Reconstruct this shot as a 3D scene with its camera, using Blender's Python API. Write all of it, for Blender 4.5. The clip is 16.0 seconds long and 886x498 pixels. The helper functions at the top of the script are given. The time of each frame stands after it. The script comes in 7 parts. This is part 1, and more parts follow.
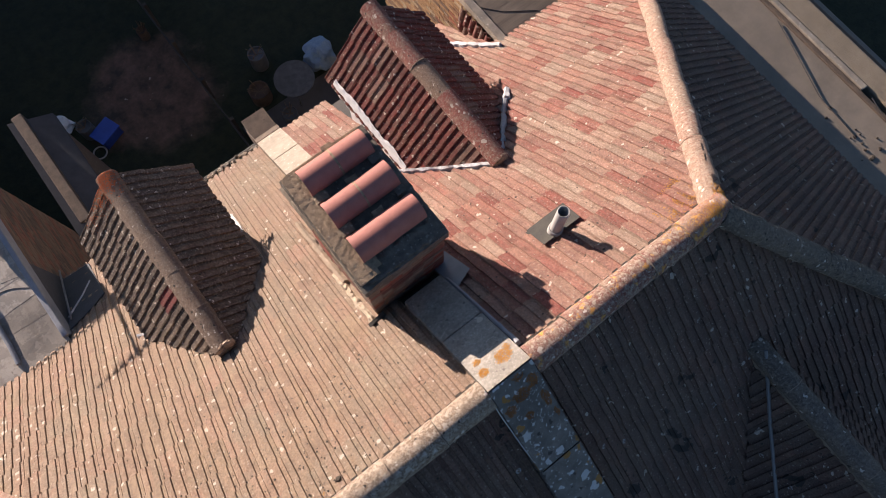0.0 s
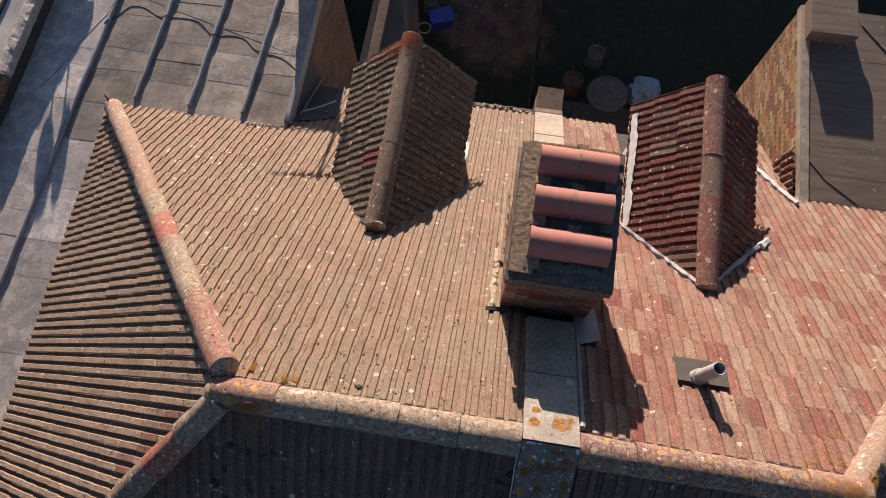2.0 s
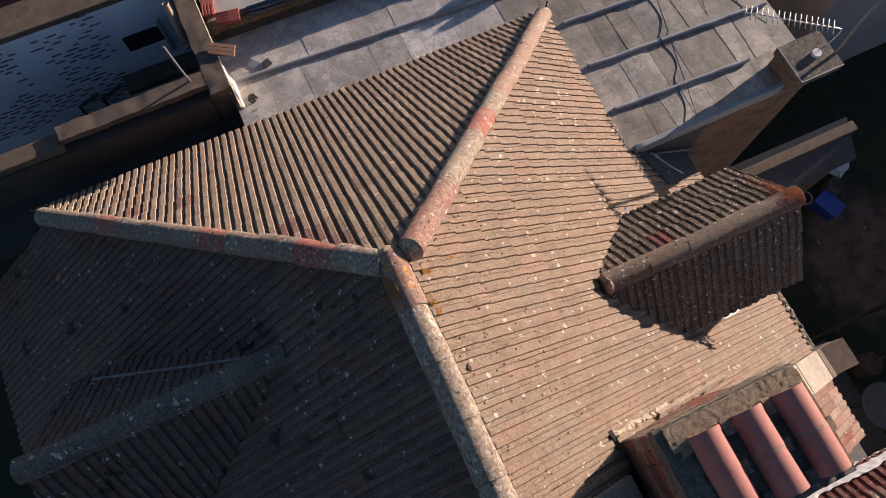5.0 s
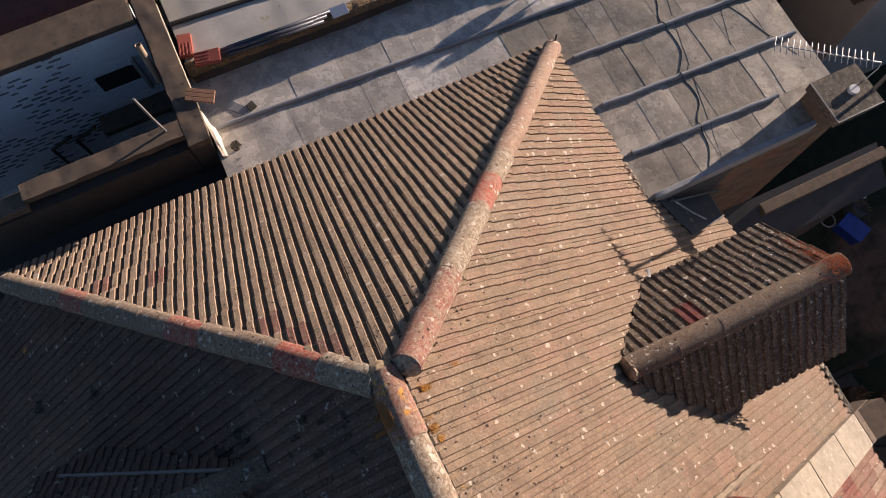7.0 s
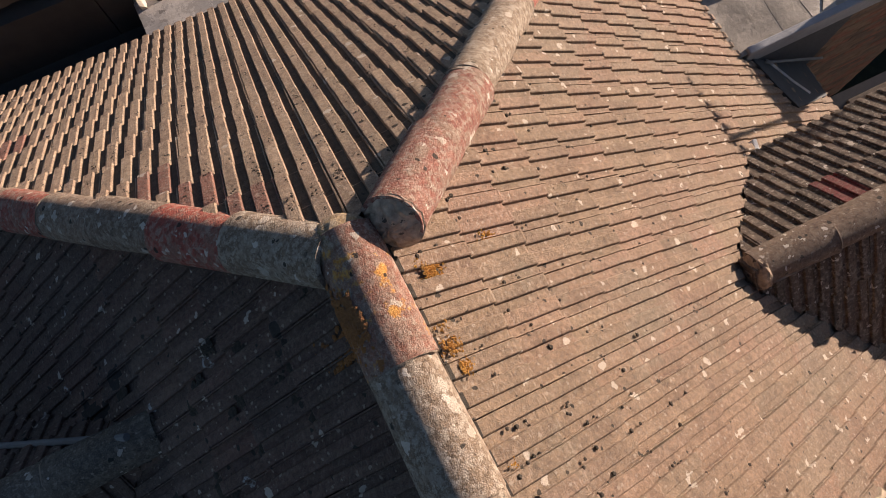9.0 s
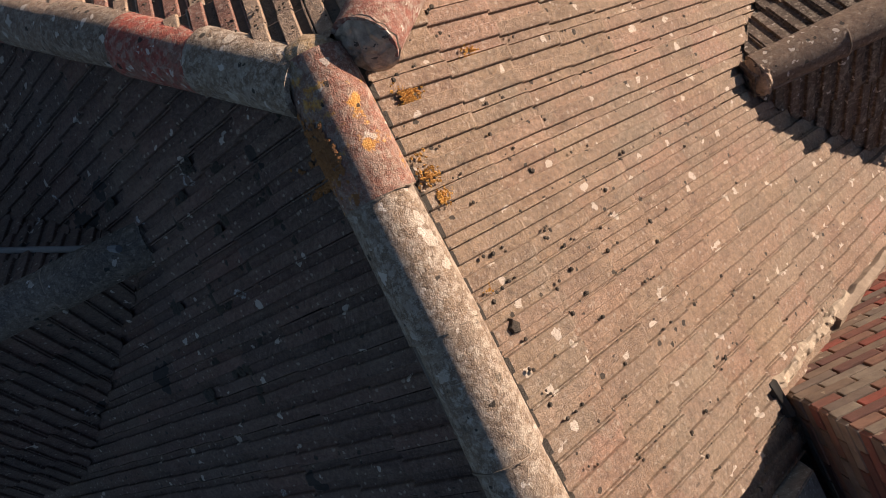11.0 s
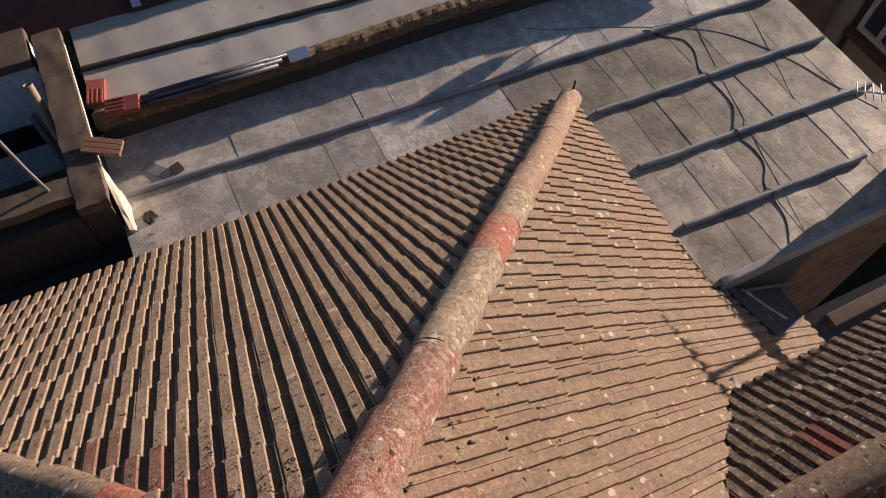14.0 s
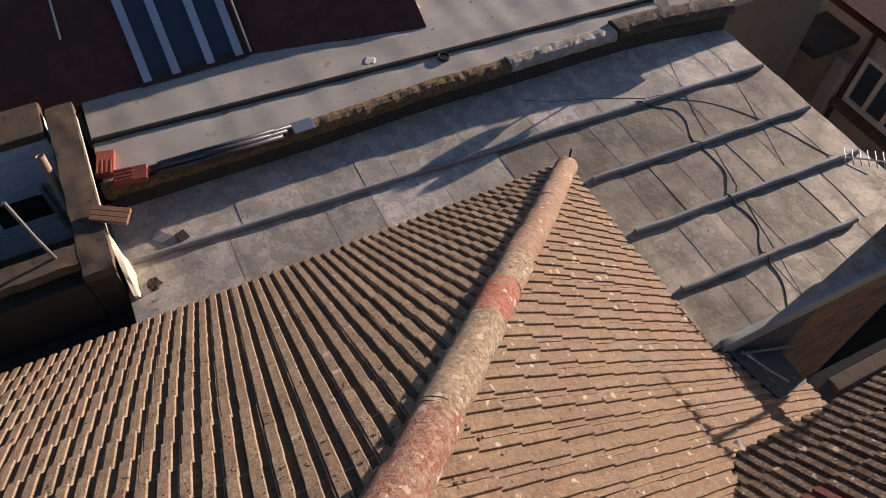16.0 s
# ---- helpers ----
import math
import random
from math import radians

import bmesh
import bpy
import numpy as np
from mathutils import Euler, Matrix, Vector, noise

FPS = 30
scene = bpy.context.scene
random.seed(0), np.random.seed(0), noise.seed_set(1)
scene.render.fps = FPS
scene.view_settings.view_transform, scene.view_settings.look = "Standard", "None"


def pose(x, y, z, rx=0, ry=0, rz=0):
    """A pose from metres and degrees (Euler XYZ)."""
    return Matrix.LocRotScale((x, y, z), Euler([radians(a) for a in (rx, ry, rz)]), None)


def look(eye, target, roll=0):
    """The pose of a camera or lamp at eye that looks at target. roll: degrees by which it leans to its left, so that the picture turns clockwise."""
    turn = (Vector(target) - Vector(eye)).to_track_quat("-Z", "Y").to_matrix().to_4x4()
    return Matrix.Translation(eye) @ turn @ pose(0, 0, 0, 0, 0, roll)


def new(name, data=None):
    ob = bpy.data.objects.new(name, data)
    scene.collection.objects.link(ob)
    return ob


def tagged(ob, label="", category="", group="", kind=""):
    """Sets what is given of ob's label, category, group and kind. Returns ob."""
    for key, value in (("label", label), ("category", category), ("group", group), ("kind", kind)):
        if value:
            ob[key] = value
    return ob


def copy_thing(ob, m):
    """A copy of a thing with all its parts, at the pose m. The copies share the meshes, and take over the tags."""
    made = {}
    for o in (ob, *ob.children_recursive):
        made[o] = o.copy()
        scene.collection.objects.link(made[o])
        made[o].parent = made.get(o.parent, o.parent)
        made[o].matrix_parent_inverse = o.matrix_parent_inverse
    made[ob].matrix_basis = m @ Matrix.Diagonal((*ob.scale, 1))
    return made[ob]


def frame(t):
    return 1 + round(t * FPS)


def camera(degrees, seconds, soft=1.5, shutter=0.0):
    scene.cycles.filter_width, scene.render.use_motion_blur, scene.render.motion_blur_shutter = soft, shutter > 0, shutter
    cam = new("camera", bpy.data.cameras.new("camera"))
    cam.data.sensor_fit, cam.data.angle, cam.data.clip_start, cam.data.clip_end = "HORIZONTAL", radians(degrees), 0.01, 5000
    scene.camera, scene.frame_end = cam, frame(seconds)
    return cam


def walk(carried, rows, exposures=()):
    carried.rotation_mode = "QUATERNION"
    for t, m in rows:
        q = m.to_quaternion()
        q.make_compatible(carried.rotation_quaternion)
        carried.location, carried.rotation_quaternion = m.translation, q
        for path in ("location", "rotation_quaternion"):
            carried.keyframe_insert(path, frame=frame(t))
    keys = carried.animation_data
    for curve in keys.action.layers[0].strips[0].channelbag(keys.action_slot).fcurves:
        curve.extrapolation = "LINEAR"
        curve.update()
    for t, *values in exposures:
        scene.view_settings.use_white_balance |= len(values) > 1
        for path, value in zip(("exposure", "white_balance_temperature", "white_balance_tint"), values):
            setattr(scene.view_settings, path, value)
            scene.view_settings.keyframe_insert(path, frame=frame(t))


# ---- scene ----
cam = camera(64.36, 16.0, soft=0.8)
PATH = [
    (0, 1.762, -0.113, 5.386, -37.96, -74.48, -0.32),
    (0.5, 1.751, -0.170, 5.363, -19.64, -73.69, -0.03),
    (1, 1.774, -0.239, 5.326, -0.99, -72.95, 0.29),
    (1.5, 1.805, -0.274, 5.317, 3.08, -72.97, 0.51),
    (2, 1.790, -0.308, 5.281, 9.00, -72.86, 0.52),
    (2.5, 1.785, -0.345, 5.270, 16.05, -72.72, 0.62),
    (3, 1.784, -0.407, 5.239, 17.27, -72.68, 0.53),
    (3.5, 1.748, -0.433, 5.213, 28.60, -72.39, 0.12),
    (4, 1.709, -0.440, 5.195, 42.02, -72.05, -0.19),
    (4.5, 1.672, -0.438, 5.180, 54.16, -71.78, -0.39),
    (5, 1.664, -0.394, 5.190, 65.13, -71.71, -0.32),
    (5.2, 1.659, -0.351, 5.171, 65.06, -71.90, -0.12),
    (7.3, 0.684, 0.080, 4.436, 64.34, -72.45, 0.21),
    (7.5, 0.704, 0.053, 4.117, 64.16, -72.36, 0.36),
    (8, 0.774, -0.066, 3.007, 64.16, -72.22, 0.09),
    (8.5, 0.724, -0.078, 2.294, 64.30, -72.85, -0.07),
    (9, 0.725, -0.025, 2.197, 63.72, -74.55, 0.48),
    (9.2, 0.730, -0.014, 2.174, 63.73, -79.63, 0.71),
    (11.3, 0.587, 0.126, 2.173, 63.86, -92.69, 0.42),
    (11.5, 0.586, 0.129, 2.183, 63.89, -92.26, 0.31),
    (12, 0.533, 0.154, 2.197, 64.70, -80.19, -0.08),
    (12.2, 0.540, 0.112, 2.258, 64.06, -73.76, -0.52),
    (12.5, 0.536, 0.193, 2.258, 64.44, -68.38, -0.22),
    (13, 0.479, 0.232, 2.264, 64.42, -62.76, -0.26),
    (13.5, 0.454, 0.237, 2.282, 64.16, -60.18, -0.43),
    (14, 0.429, 0.246, 2.282, 64.19, -60.07, -0.41),
    (14.5, 0.420, 0.244, 2.288, 64.18, -59.96, -0.34),
    (15, 0.454, 0.221, 2.314, 64.11, -59.59, -0.33),
    (15.5, 0.484, 0.201, 2.320, 63.95, -56.69, -0.26),
    (16, 0.489, 0.195, 2.327, 63.84, -54.44, -0.30),
]
walk(cam, [(t, pose(x, y, z, 90 + p, r, w)) for t, x, y, z, w, p, r in PATH], [(0, 1.26, 6050, 22), (1, 1.16, 6150, 22), (2.5, 0.97, 6400, 22), (5, 1.05, 6150, 22), (7.5, 0.94, 6400, 22), (11.5, 0.92, 6500, 22), (13, 0.74, 6600, 22), (16, 0.74, 6600, 22)])

# ---- sky, sun, exposure ----
SUN_AZ = math.atan2(0.976, -0.215)      # horizontal bearing of the sun, seen from the roof
SUN_EL = radians(9.6)
world = bpy.data.worlds.new("sky")
scene.world = world
world.use_nodes = True
wn = world.node_tree.nodes
sky = wn.new("ShaderNodeTexSky")
sky.sky_type = "NISHITA"
sky.sun_disc = False
sky.sun_elevation = SUN_EL
sky.sun_rotation = math.pi / 2 - SUN_AZ
sky.ozone_density = 2.7
sky.dust_density = 0.6
wn["Background"].inputs["Strength"].default_value = 0.062
world.node_tree.links.new(sky.outputs["Color"], wn["Background"].inputs["Color"])
sun = new("sun", bpy.data.lights.new("sun", "SUN"))
sun.data.energy, sun.data.angle, sun.data.color = 4.9, radians(0.5), (1.0, 0.85, 0.655)
sun_dir = Vector((math.cos(SUN_AZ) * math.cos(SUN_EL), math.sin(SUN_AZ) * math.cos(SUN_EL), math.sin(SUN_EL)))
sun.matrix_world = look(sun_dir * 40, (0, 0, 0))


# ---- materials ----
GROUND = -9.5                         # level of the gardens


class Net:
    """Small helper to wire one procedural material."""

    def __init__(self, name):
        self.mat = bpy.data.materials.new(name)
        self.mat.use_nodes = True
        self.tree = self.mat.node_tree
        self.bsdf = self.tree.nodes["Principled BSDF"]
        geo = self.tree.nodes.new("ShaderNodeNewGeometry")
        self.pos = geo.outputs["Position"]

    def node(self, kind, **sets):
        n = self.tree.nodes.new(kind)
        for k, v in sets.items():
            if isinstance(v, bpy.types.NodeSocket):
                self.tree.links.new(v, n.inputs[k])
            else:
                n.inputs[k].default_value = v
        return n

    def link(self, a, b):
        self.tree.links.new(a, b)

    def noise(self, scale, detail=4.0, rough=0.6, stretch=None):
        n = self.node("ShaderNodeTexNoise", Scale=scale, Detail=detail, Roughness=rough)
        if stretch:
            m = self.node("ShaderNodeMapping", Vector=self.pos, Scale=stretch)
            self.link(m.outputs[0], n.inputs["Vector"])
        else:
            self.link(self.pos, n.inputs["Vector"])
        return n.outputs["Fac"]

    def ramp(self, fac, lo, hi, a=(0, 0, 0, 1), b=(1, 1, 1, 1)):
        r = self.node("ShaderNodeValToRGB", Fac=fac)
        r.color_ramp.elements[0].position, r.color_ramp.elements[1].position = lo, hi
        r.color_ramp.elements[0].color, r.color_ramp.elements[1].color = a, b
        return r.outputs["Color"]

    def palette(self, fac, colours):
        r = self.node("ShaderNodeValToRGB", Fac=fac)
        r.color_ramp.interpolation = "CONSTANT"
        els = r.color_ramp.elements
        while len(els) < len(colours):
            els.new(0.5)
        for i, c in enumerate(colours):
            els[i].position = i / len(colours)
            els[i].color = (*c, 1)
        return r.outputs["Color"]

    def mix(self, fac, a, b, mode="MIX"):
        m = self.tree.nodes.new("ShaderNodeMix")
        m.data_type, m.blend_type = "RGBA", mode
        for key, v in ((0, fac), (6, a), (7, b)):
            if isinstance(v, bpy.types.NodeSocket):
                self.link(v, m.inputs[key])
            else:
                m.inputs[key].default_value = v if key == 0 else (*v[:3], 1)
        return m.outputs[2]

    def math(self, op, a, b=0.0):
        m = self.tree.nodes.new("ShaderNodeMath")
        m.operation = op
        for i, v in enumerate((a, b)):
            if isinstance(v, bpy.types.NodeSocket):
                self.link(v, m.inputs[i])
            else:
                m.inputs[i].default_value = v
        return m.outputs[0]

    def spots(self, scale, share, radius, warp=0.25):
        """Irregular blotches: a share of the cells carries one, of a size of its own."""
        w = self.node("ShaderNodeTexNoise", Scale=scale * 2.2, Detail=3.0)
        self.link(self.pos, w.inputs["Vector"])
        v = self.node("ShaderNodeVectorMath")
        v.operation = "MULTIPLY_ADD"
        self.link(w.outputs["Color"], v.inputs[0])
        v.inputs[1].default_value = (warp / scale * 2,) * 3
        self.link(self.pos, v.inputs[2])
        t = self.node("ShaderNodeTexVoronoi", Scale=scale)
        self.link(v.outputs[0], t.inputs["Vector"])
        s = self.node("ShaderNodeSeparateColor")
        self.link(t.outputs["Color"], s.inputs[0])
        size = self.math("MULTIPLY", self.math("GREATER_THAN", s.outputs[0], 1 - share), self.math("ADD", self.math("MULTIPLY", s.outputs[1], radius * 0.8), radius * 0.35))
        return self.math("LESS_THAN", t.outputs["Distance"], size)

    def finish(self, colour, rough=0.85, bump=None, height=0.004, metal=0.0):
        if isinstance(colour, bpy.types.NodeSocket):
            self.link(colour, self.bsdf.inputs["Base Color"])
        else:
            self.bsdf.inputs["Base Color"].default_value = (*colour, 1)
        if isinstance(rough, bpy.types.NodeSocket):
            self.link(rough, self.bsdf.inputs["Roughness"])
        else:
            self.bsdf.inputs["Roughness"].default_value = rough
        self.bsdf.inputs["Metallic"].default_value = metal
        if bump is not None:
            b = self.node("ShaderNodeBump", Strength=1.0, Distance=height, Height=bump)
            self.link(b.outputs[0], self.bsdf.inputs["Normal"])
        return self.mat

    def random(self):
        return self.node("ShaderNodeObjectInfo").outputs["Random"]


def tile_material(name, colours, lichen=0.16, dark=0.10, ochre=0.01, grime=0.5, across=(1, 0.1, 0.1), streak=0.5, rings=0.0, mottle=0.0, crust=0.0, speckle=0.0, rib=0.0, tone=0.10, blotch=0.0, moss=0.0, blush=0.0):
    n = Net(name)
    chance = n.random()
    base = n.palette(chance, colours)
    if rib:
        # each of the two ribs of a tile has weathered on its own
        local = n.node("ShaderNodeSeparateXYZ", Vector=n.node("ShaderNodeTexCoord").outputs["Object"])
        w = n.node("ShaderNodeTexWhiteNoise")
        w.noise_dimensions = "1D"
        n.link(n.math("ADD", n.math("FLOOR", n.math("DIVIDE", local.outputs[0], 0.0965)), n.math("MULTIPLY", chance, 917.0)), w.inputs["W"])
        own = w.outputs["Value"]
        base = n.mix(rib, base, n.palette(own, colours))
        base = n.mix(1.0, base, n.ramp(own, 0.0, 1.0, (1 - tone, 1 - tone, 1 - tone, 1), (1 + tone, 1 + tone, 1 + tone, 1)), "MULTIPLY")
    if blush:
        base = n.mix(n.math("MULTIPLY", n.ramp(n.noise(0.9, 4, 0.6), 0.46, 0.62), blush), base, (0.285, 0.168, 0.12))
        base = n.mix(n.math("MULTIPLY", n.ramp(n.noise(1.1, 4, 0.6), 0.54, 0.40), blush), base, (0.28, 0.235, 0.172))
    fine = n.noise(210, 4, 0.7)
    grain = n.noise(48, 4, 0.75)
    mid = n.noise(9, 5, 0.65)
    big = n.noise(1.3, 3, 0.5)
    runs = n.noise(30, 4, 0.7, across)
    times = lambda col, k: n.mix(1.0, col, k if isinstance(k, tuple) else (k, k, k), "MULTIPLY")
    c = n.mix(n.ramp(mid, 0.38, 0.66), base, times(base, (0.72, 0.68, 0.66)))
    c = n.mix(n.math("MULTIPLY", n.ramp(big, 0.40, 0.66), grime), c, n.mix(0.55, base, (0.26, 0.205, 0.145)))
    c = n.mix(n.math("MULTIPLY", n.ramp(runs, 0.46, 0.64), streak), c, n.mix(0.35, times(c, 1.18), (0.46, 0.36, 0.26)))
    c = n.mix(n.math("MULTIPLY", n.ramp(runs, 0.52, 0.34), streak * 0.8), c, times(c, (0.58, 0.52, 0.50)))
    c = n.mix(n.ramp(grain, 0.38, 0.62), times(c, (0.74, 0.72, 0.71)), times(c, (1.24, 1.22, 1.20)))
    c = n.mix(n.ramp(fine, 0.40, 0.60), times(c, (0.78, 0.77, 0.76)), times(c, (1.18, 1.17, 1.15)))
    c = n.mix(n.math("MULTIPLY", n.spots(38, 0.35, 0.30), 0.5), c, (0.46, 0.385, 0.30))
    c = n.mix(n.math("MULTIPLY", n.spots(13, lichen, 0.27, 0.4), 0.75), c, (0.62, 0.54, 0.44))
    c = n.mix(n.math("MULTIPLY", n.spots(6, lichen * 0.5, 0.20, 0.4), 0.7), c, (0.64, 0.56, 0.46))
    if mottle:
        c = n.mix(n.math("MULTIPLY", n.ramp(n.noise(26, 5, 0.7), 0.50, 0.60), mottle), c, (0.56, 0.47, 0.37))
    if speckle:
        s1, s2 = n.noise(95, 4, 0.8), n.noise(330, 2, 0.6)
        c = n.mix(n.math("MULTIPLY", n.ramp(s1, 0.54, 0.60), speckle), c, (0.66, 0.58, 0.48))
        c = n.mix(n.math("MULTIPLY", n.ramp(s1, 0.46, 0.40), speckle), c, times(c, (0.45, 0.42, 0.42)))
        c = n.mix(n.math("MULTIPLY", n.ramp(s2, 0.58, 0.66), speckle * 0.8), c, (0.70, 0.64, 0.56))
    if blotch:
        # crisp pale crusts in patches a few centimetres wide
        edge = n.noise(34, 6, 0.72)
        wide = n.noise(9, 6, 0.7)
        c = n.mix(n.math("MULTIPLY", n.ramp(wide, 0.52, 0.57), blotch * 0.8), c, n.mix(n.ramp(grain, 0.4, 0.6), (0.27, 0.20, 0.14), (0.38, 0.30, 0.215)))
        c = n.mix(n.math("MULTIPLY", n.ramp(edge, 0.535, 0.565), blotch), c, n.mix(n.ramp(fine, 0.4, 0.6), (0.34, 0.28, 0.21), (0.54, 0.46, 0.36)))
        c = n.mix(n.math("MULTIPLY", n.spots(17, 0.30, 0.25, 0.5), 0.8), c, (0.66, 0.59, 0.50))
    if moss:
        c = n.mix(n.math("MULTIPLY", n.ramp(n.noise(19, 6, 0.75), 0.60, 0.66), moss), c, n.mix(n.ramp(fine, 0.4, 0.6), (0.03, 0.026, 0.02), (0.09, 0.072, 0.048)))
    if crust:
        c = n.mix(n.math("MULTIPLY", n.ramp(n.noise(11, 5, 0.65), 0.62 - crust, 0.68 - crust), 0.9), c, n.mix(n.ramp(grain, 0.4, 0.6), (0.50, 0.20, 0.03), (0.66, 0.36, 0.08)))
    pits = n.spots(21, dark, 0.24)
    c = n.mix(n.math("MULTIPLY", pits, 0.9), c, (0.03, 0.026, 0.02))
    if rings:
        t = n.node("ShaderNodeTexVoronoi", Scale=5.5)
        n.link(n.pos, t.inputs["Vector"])
        s = n.node("ShaderNodeSeparateColor")
        n.link(t.outputs["Color"], s.inputs[0])
        rim = n.math("MULTIPLY", n.math("GREATER_THAN", s.outputs[0], 1 - rings), n.math("LESS_THAN", n.math("ABSOLUTE", n.math("SUBTRACT", t.outputs["Distance"], 0.13)), 0.035))
        c = n.mix(n.math("MULTIPLY", n.math("MULTIPLY", rim, n.ramp(grain, 0.42, 0.55)), 0.8), c, (0.45, 0.44, 0.42))
        c = n.mix(n.math("MULTIPLY", n.spots(3.2, 0.22, 0.30, 0.6), 0.85), c, (0.022, 0.02, 0.018))
    c = n.mix(n.math("MULTIPLY", n.math("MULTIPLY", n.spots(5.5, ochre, 0.28, 0.6), n.ramp(grain, 0.40, 0.52)), 0.9), c, (0.62, 0.30, 0.05))
    return n.finish(c, 0.92, n.math("ADD", n.math("ADD", n.math("MULTIPLY", fine, 0.7), grain), n.math("ADD", n.math("MULTIPLY", pits, 2.0), n.math("MULTIPLY", mid, 1.5))), 0.008)


TAN = [(0.282, 0.199, 0.129), (0.251, 0.180, 0.121), (0.304, 0.218, 0.144), (0.273, 0.180, 0.119), (0.286, 0.204, 0.132), (0.295, 0.189, 0.130)]
M_tan = tile_material("weathered_tan_tile", TAN, 0.26, 0.12, 0.0, 0.5, (1, 0.1, 0.1), 0.35, speckle=0.24, rib=0.5, tone=0.10, moss=0.5, blush=0.4)
# Paler than the garden slope's tiles: raking sunlight partly put into the colour.
M_west = tile_material("sun_lifted_weathered_tile", [(0.440, 0.326, 0.220), (0.396, 0.282, 0.194), (0.475, 0.352, 0.242), (0.414, 0.295, 0.202)], 0.14, 0.16, 0.0, 0.35, (0.1, 1, 0.1), 0.35, speckle=0.22, rib=0.5, tone=0.10, moss=0.7)
M_red = tile_material("weathered_red_tile", [(0.245, 0.068, 0.050), (0.32, 0.185, 0.135), (0.325, 0.22, 0.165), (0.345, 0.255, 0.195), (0.27, 0.095, 0.070), (0.235, 0.064, 0.048), (0.335, 0.225, 0.168), (0.285, 0.125, 0.092), (0.345, 0.26, 0.198), (0.30, 0.145, 0.105), (0.315, 0.205, 0.152)], 0.10, 0.10, 0.0, 0.1, (1, 0.05, 0.05), 0.6, speckle=0.12, rib=0.55, tone=0.15, moss=0.3)
# Moss and lichen on a base darkened to hold the shaded slopes' shade.
M_shade = tile_material("shade_dark_mossy_tile", [(0.125, 0.077, 0.062), (0.138, 0.081, 0.065), (0.107, 0.069, 0.057), (0.146, 0.076, 0.058)], 0.14, 0.2, 0.004, 0.3, rings=0.22, speckle=0.12, rib=0.5, tone=0.15)
M_dorm_w = tile_material("dormer_brown_tile", [(0.090, 0.066, 0.048), (0.074, 0.054, 0.041), (0.107, 0.072, 0.052)], 0.14, 0.2, 0.0, 0.5, (0.1, 1, 0.1), rib=0.5, tone=0.2, moss=0.6, blotch=0.35)
M_dorm_e = tile_material("dormer_oxblood_tile", [(0.165, 0.028, 0.022), (0.13, 0.024, 0.019), (0.17, 0.040, 0.030), (0.21, 0.13, 0.10), (0.12, 0.023, 0.018), (0.155, 0.032, 0.025), (0.14, 0.026, 0.02)], 0.16, 0.1, 0.0, 0.1, (0.1, 1, 0.1), 0.25, rib=0.3, tone=0.2, moss=0.4, blotch=0.12)
M_ridge_pale = tile_material("pale_ridge_tile", [(0.264, 0.191, 0.128), (0.246, 0.174, 0.115), (0.281, 0.204, 0.136)], 0.6, 0.22, 0.01, mottle=0.5, speckle=0.3, blotch=0.75, moss=0.7)
# Base also darkened to carry the shade on the hip's south side.
M_hip_shaded = tile_material("shade_dark_weathered_hip", [(0.238, 0.166, 0.115), (0.204, 0.136, 0.093), (0.264, 0.178, 0.123)], 0.4, 0.3, 0.01, mottle=0.25, speckle=0.25, blotch=0.4, moss=0.8)
M_ridge_rust = tile_material("rusty_ridge_tile", [(0.227, 0.080, 0.058), (0.234, 0.095, 0.065), (0.219, 0.073, 0.052)], 0.5, 0.12, 0.02, mottle=0.3, crust=0.04, speckle=0.3, blotch=0.6, moss=0.7)
M_ridge_lichen = tile_material("orange_lichened_ridge_tile", [(0.306, 0.128, 0.085)], 0.4, 0.10, 0.02, mottle=0.25, crust=0.05, speckle=0.25, blotch=0.3, moss=0.3)
M_apex = tile_material("pale_ochre_apex", [(0.40, 0.28, 0.14)], 0.4, 0.10, 0.03, mottle=0.3, crust=0.02, speckle=0.25, blotch=0.4, moss=0.4)
M_ridge_ox = tile_material("oxblood_ridge_tile", [(0.24, 0.052, 0.038), (0.20, 0.055, 0.04), (0.26, 0.068, 0.05)], 0.35, 0.2, 0.0, 0.25, (1, 1, 1), 0.3, speckle=0.2, blotch=0.3, moss=0.6)
M_hip_red = tile_material("mottled_red_hip_tile", [(0.30, 0.10, 0.07), (0.31, 0.115, 0.08)], 0.5, 0.12, 0.0, 0.4, (1, 1, 1), 0.4, mottle=0.2, speckle=0.25, blotch=0.5, moss=0.3)
M_hip_pink = tile_material("salmon_hip_tile", [(0.335, 0.205, 0.145), (0.32, 0.180, 0.128), (0.345, 0.225, 0.16)], 0.25, 0.06, 0.0, 0.3, (1, 1, 1), 0.3, mottle=0.3, speckle=0.2, blotch=0.4)
M_ridge_red = tile_material("red_ridge_tile", [(0.38, 0.08, 0.055)], 0.3, 0.05, 0.0, mottle=0.2, blotch=0.4)
M_ridge_grey = tile_material("mossy_ridge_tile", [(0.185, 0.122, 0.080), (0.165, 0.105, 0.070), (0.20, 0.125, 0.085)], 0.08, 0.2, 0.0, speckle=0.2, blotch=0.15, moss=0.6)
# Ridge tiles of the shaded side, with the same shade in their colour.
M_ridge_shade = tile_material("shade_dark_ridge_tile", [(0.105, 0.085, 0.07), (0.09, 0.075, 0.06)], 0.15, 0.2, 0.0, speckle=0.25, blotch=0.25)


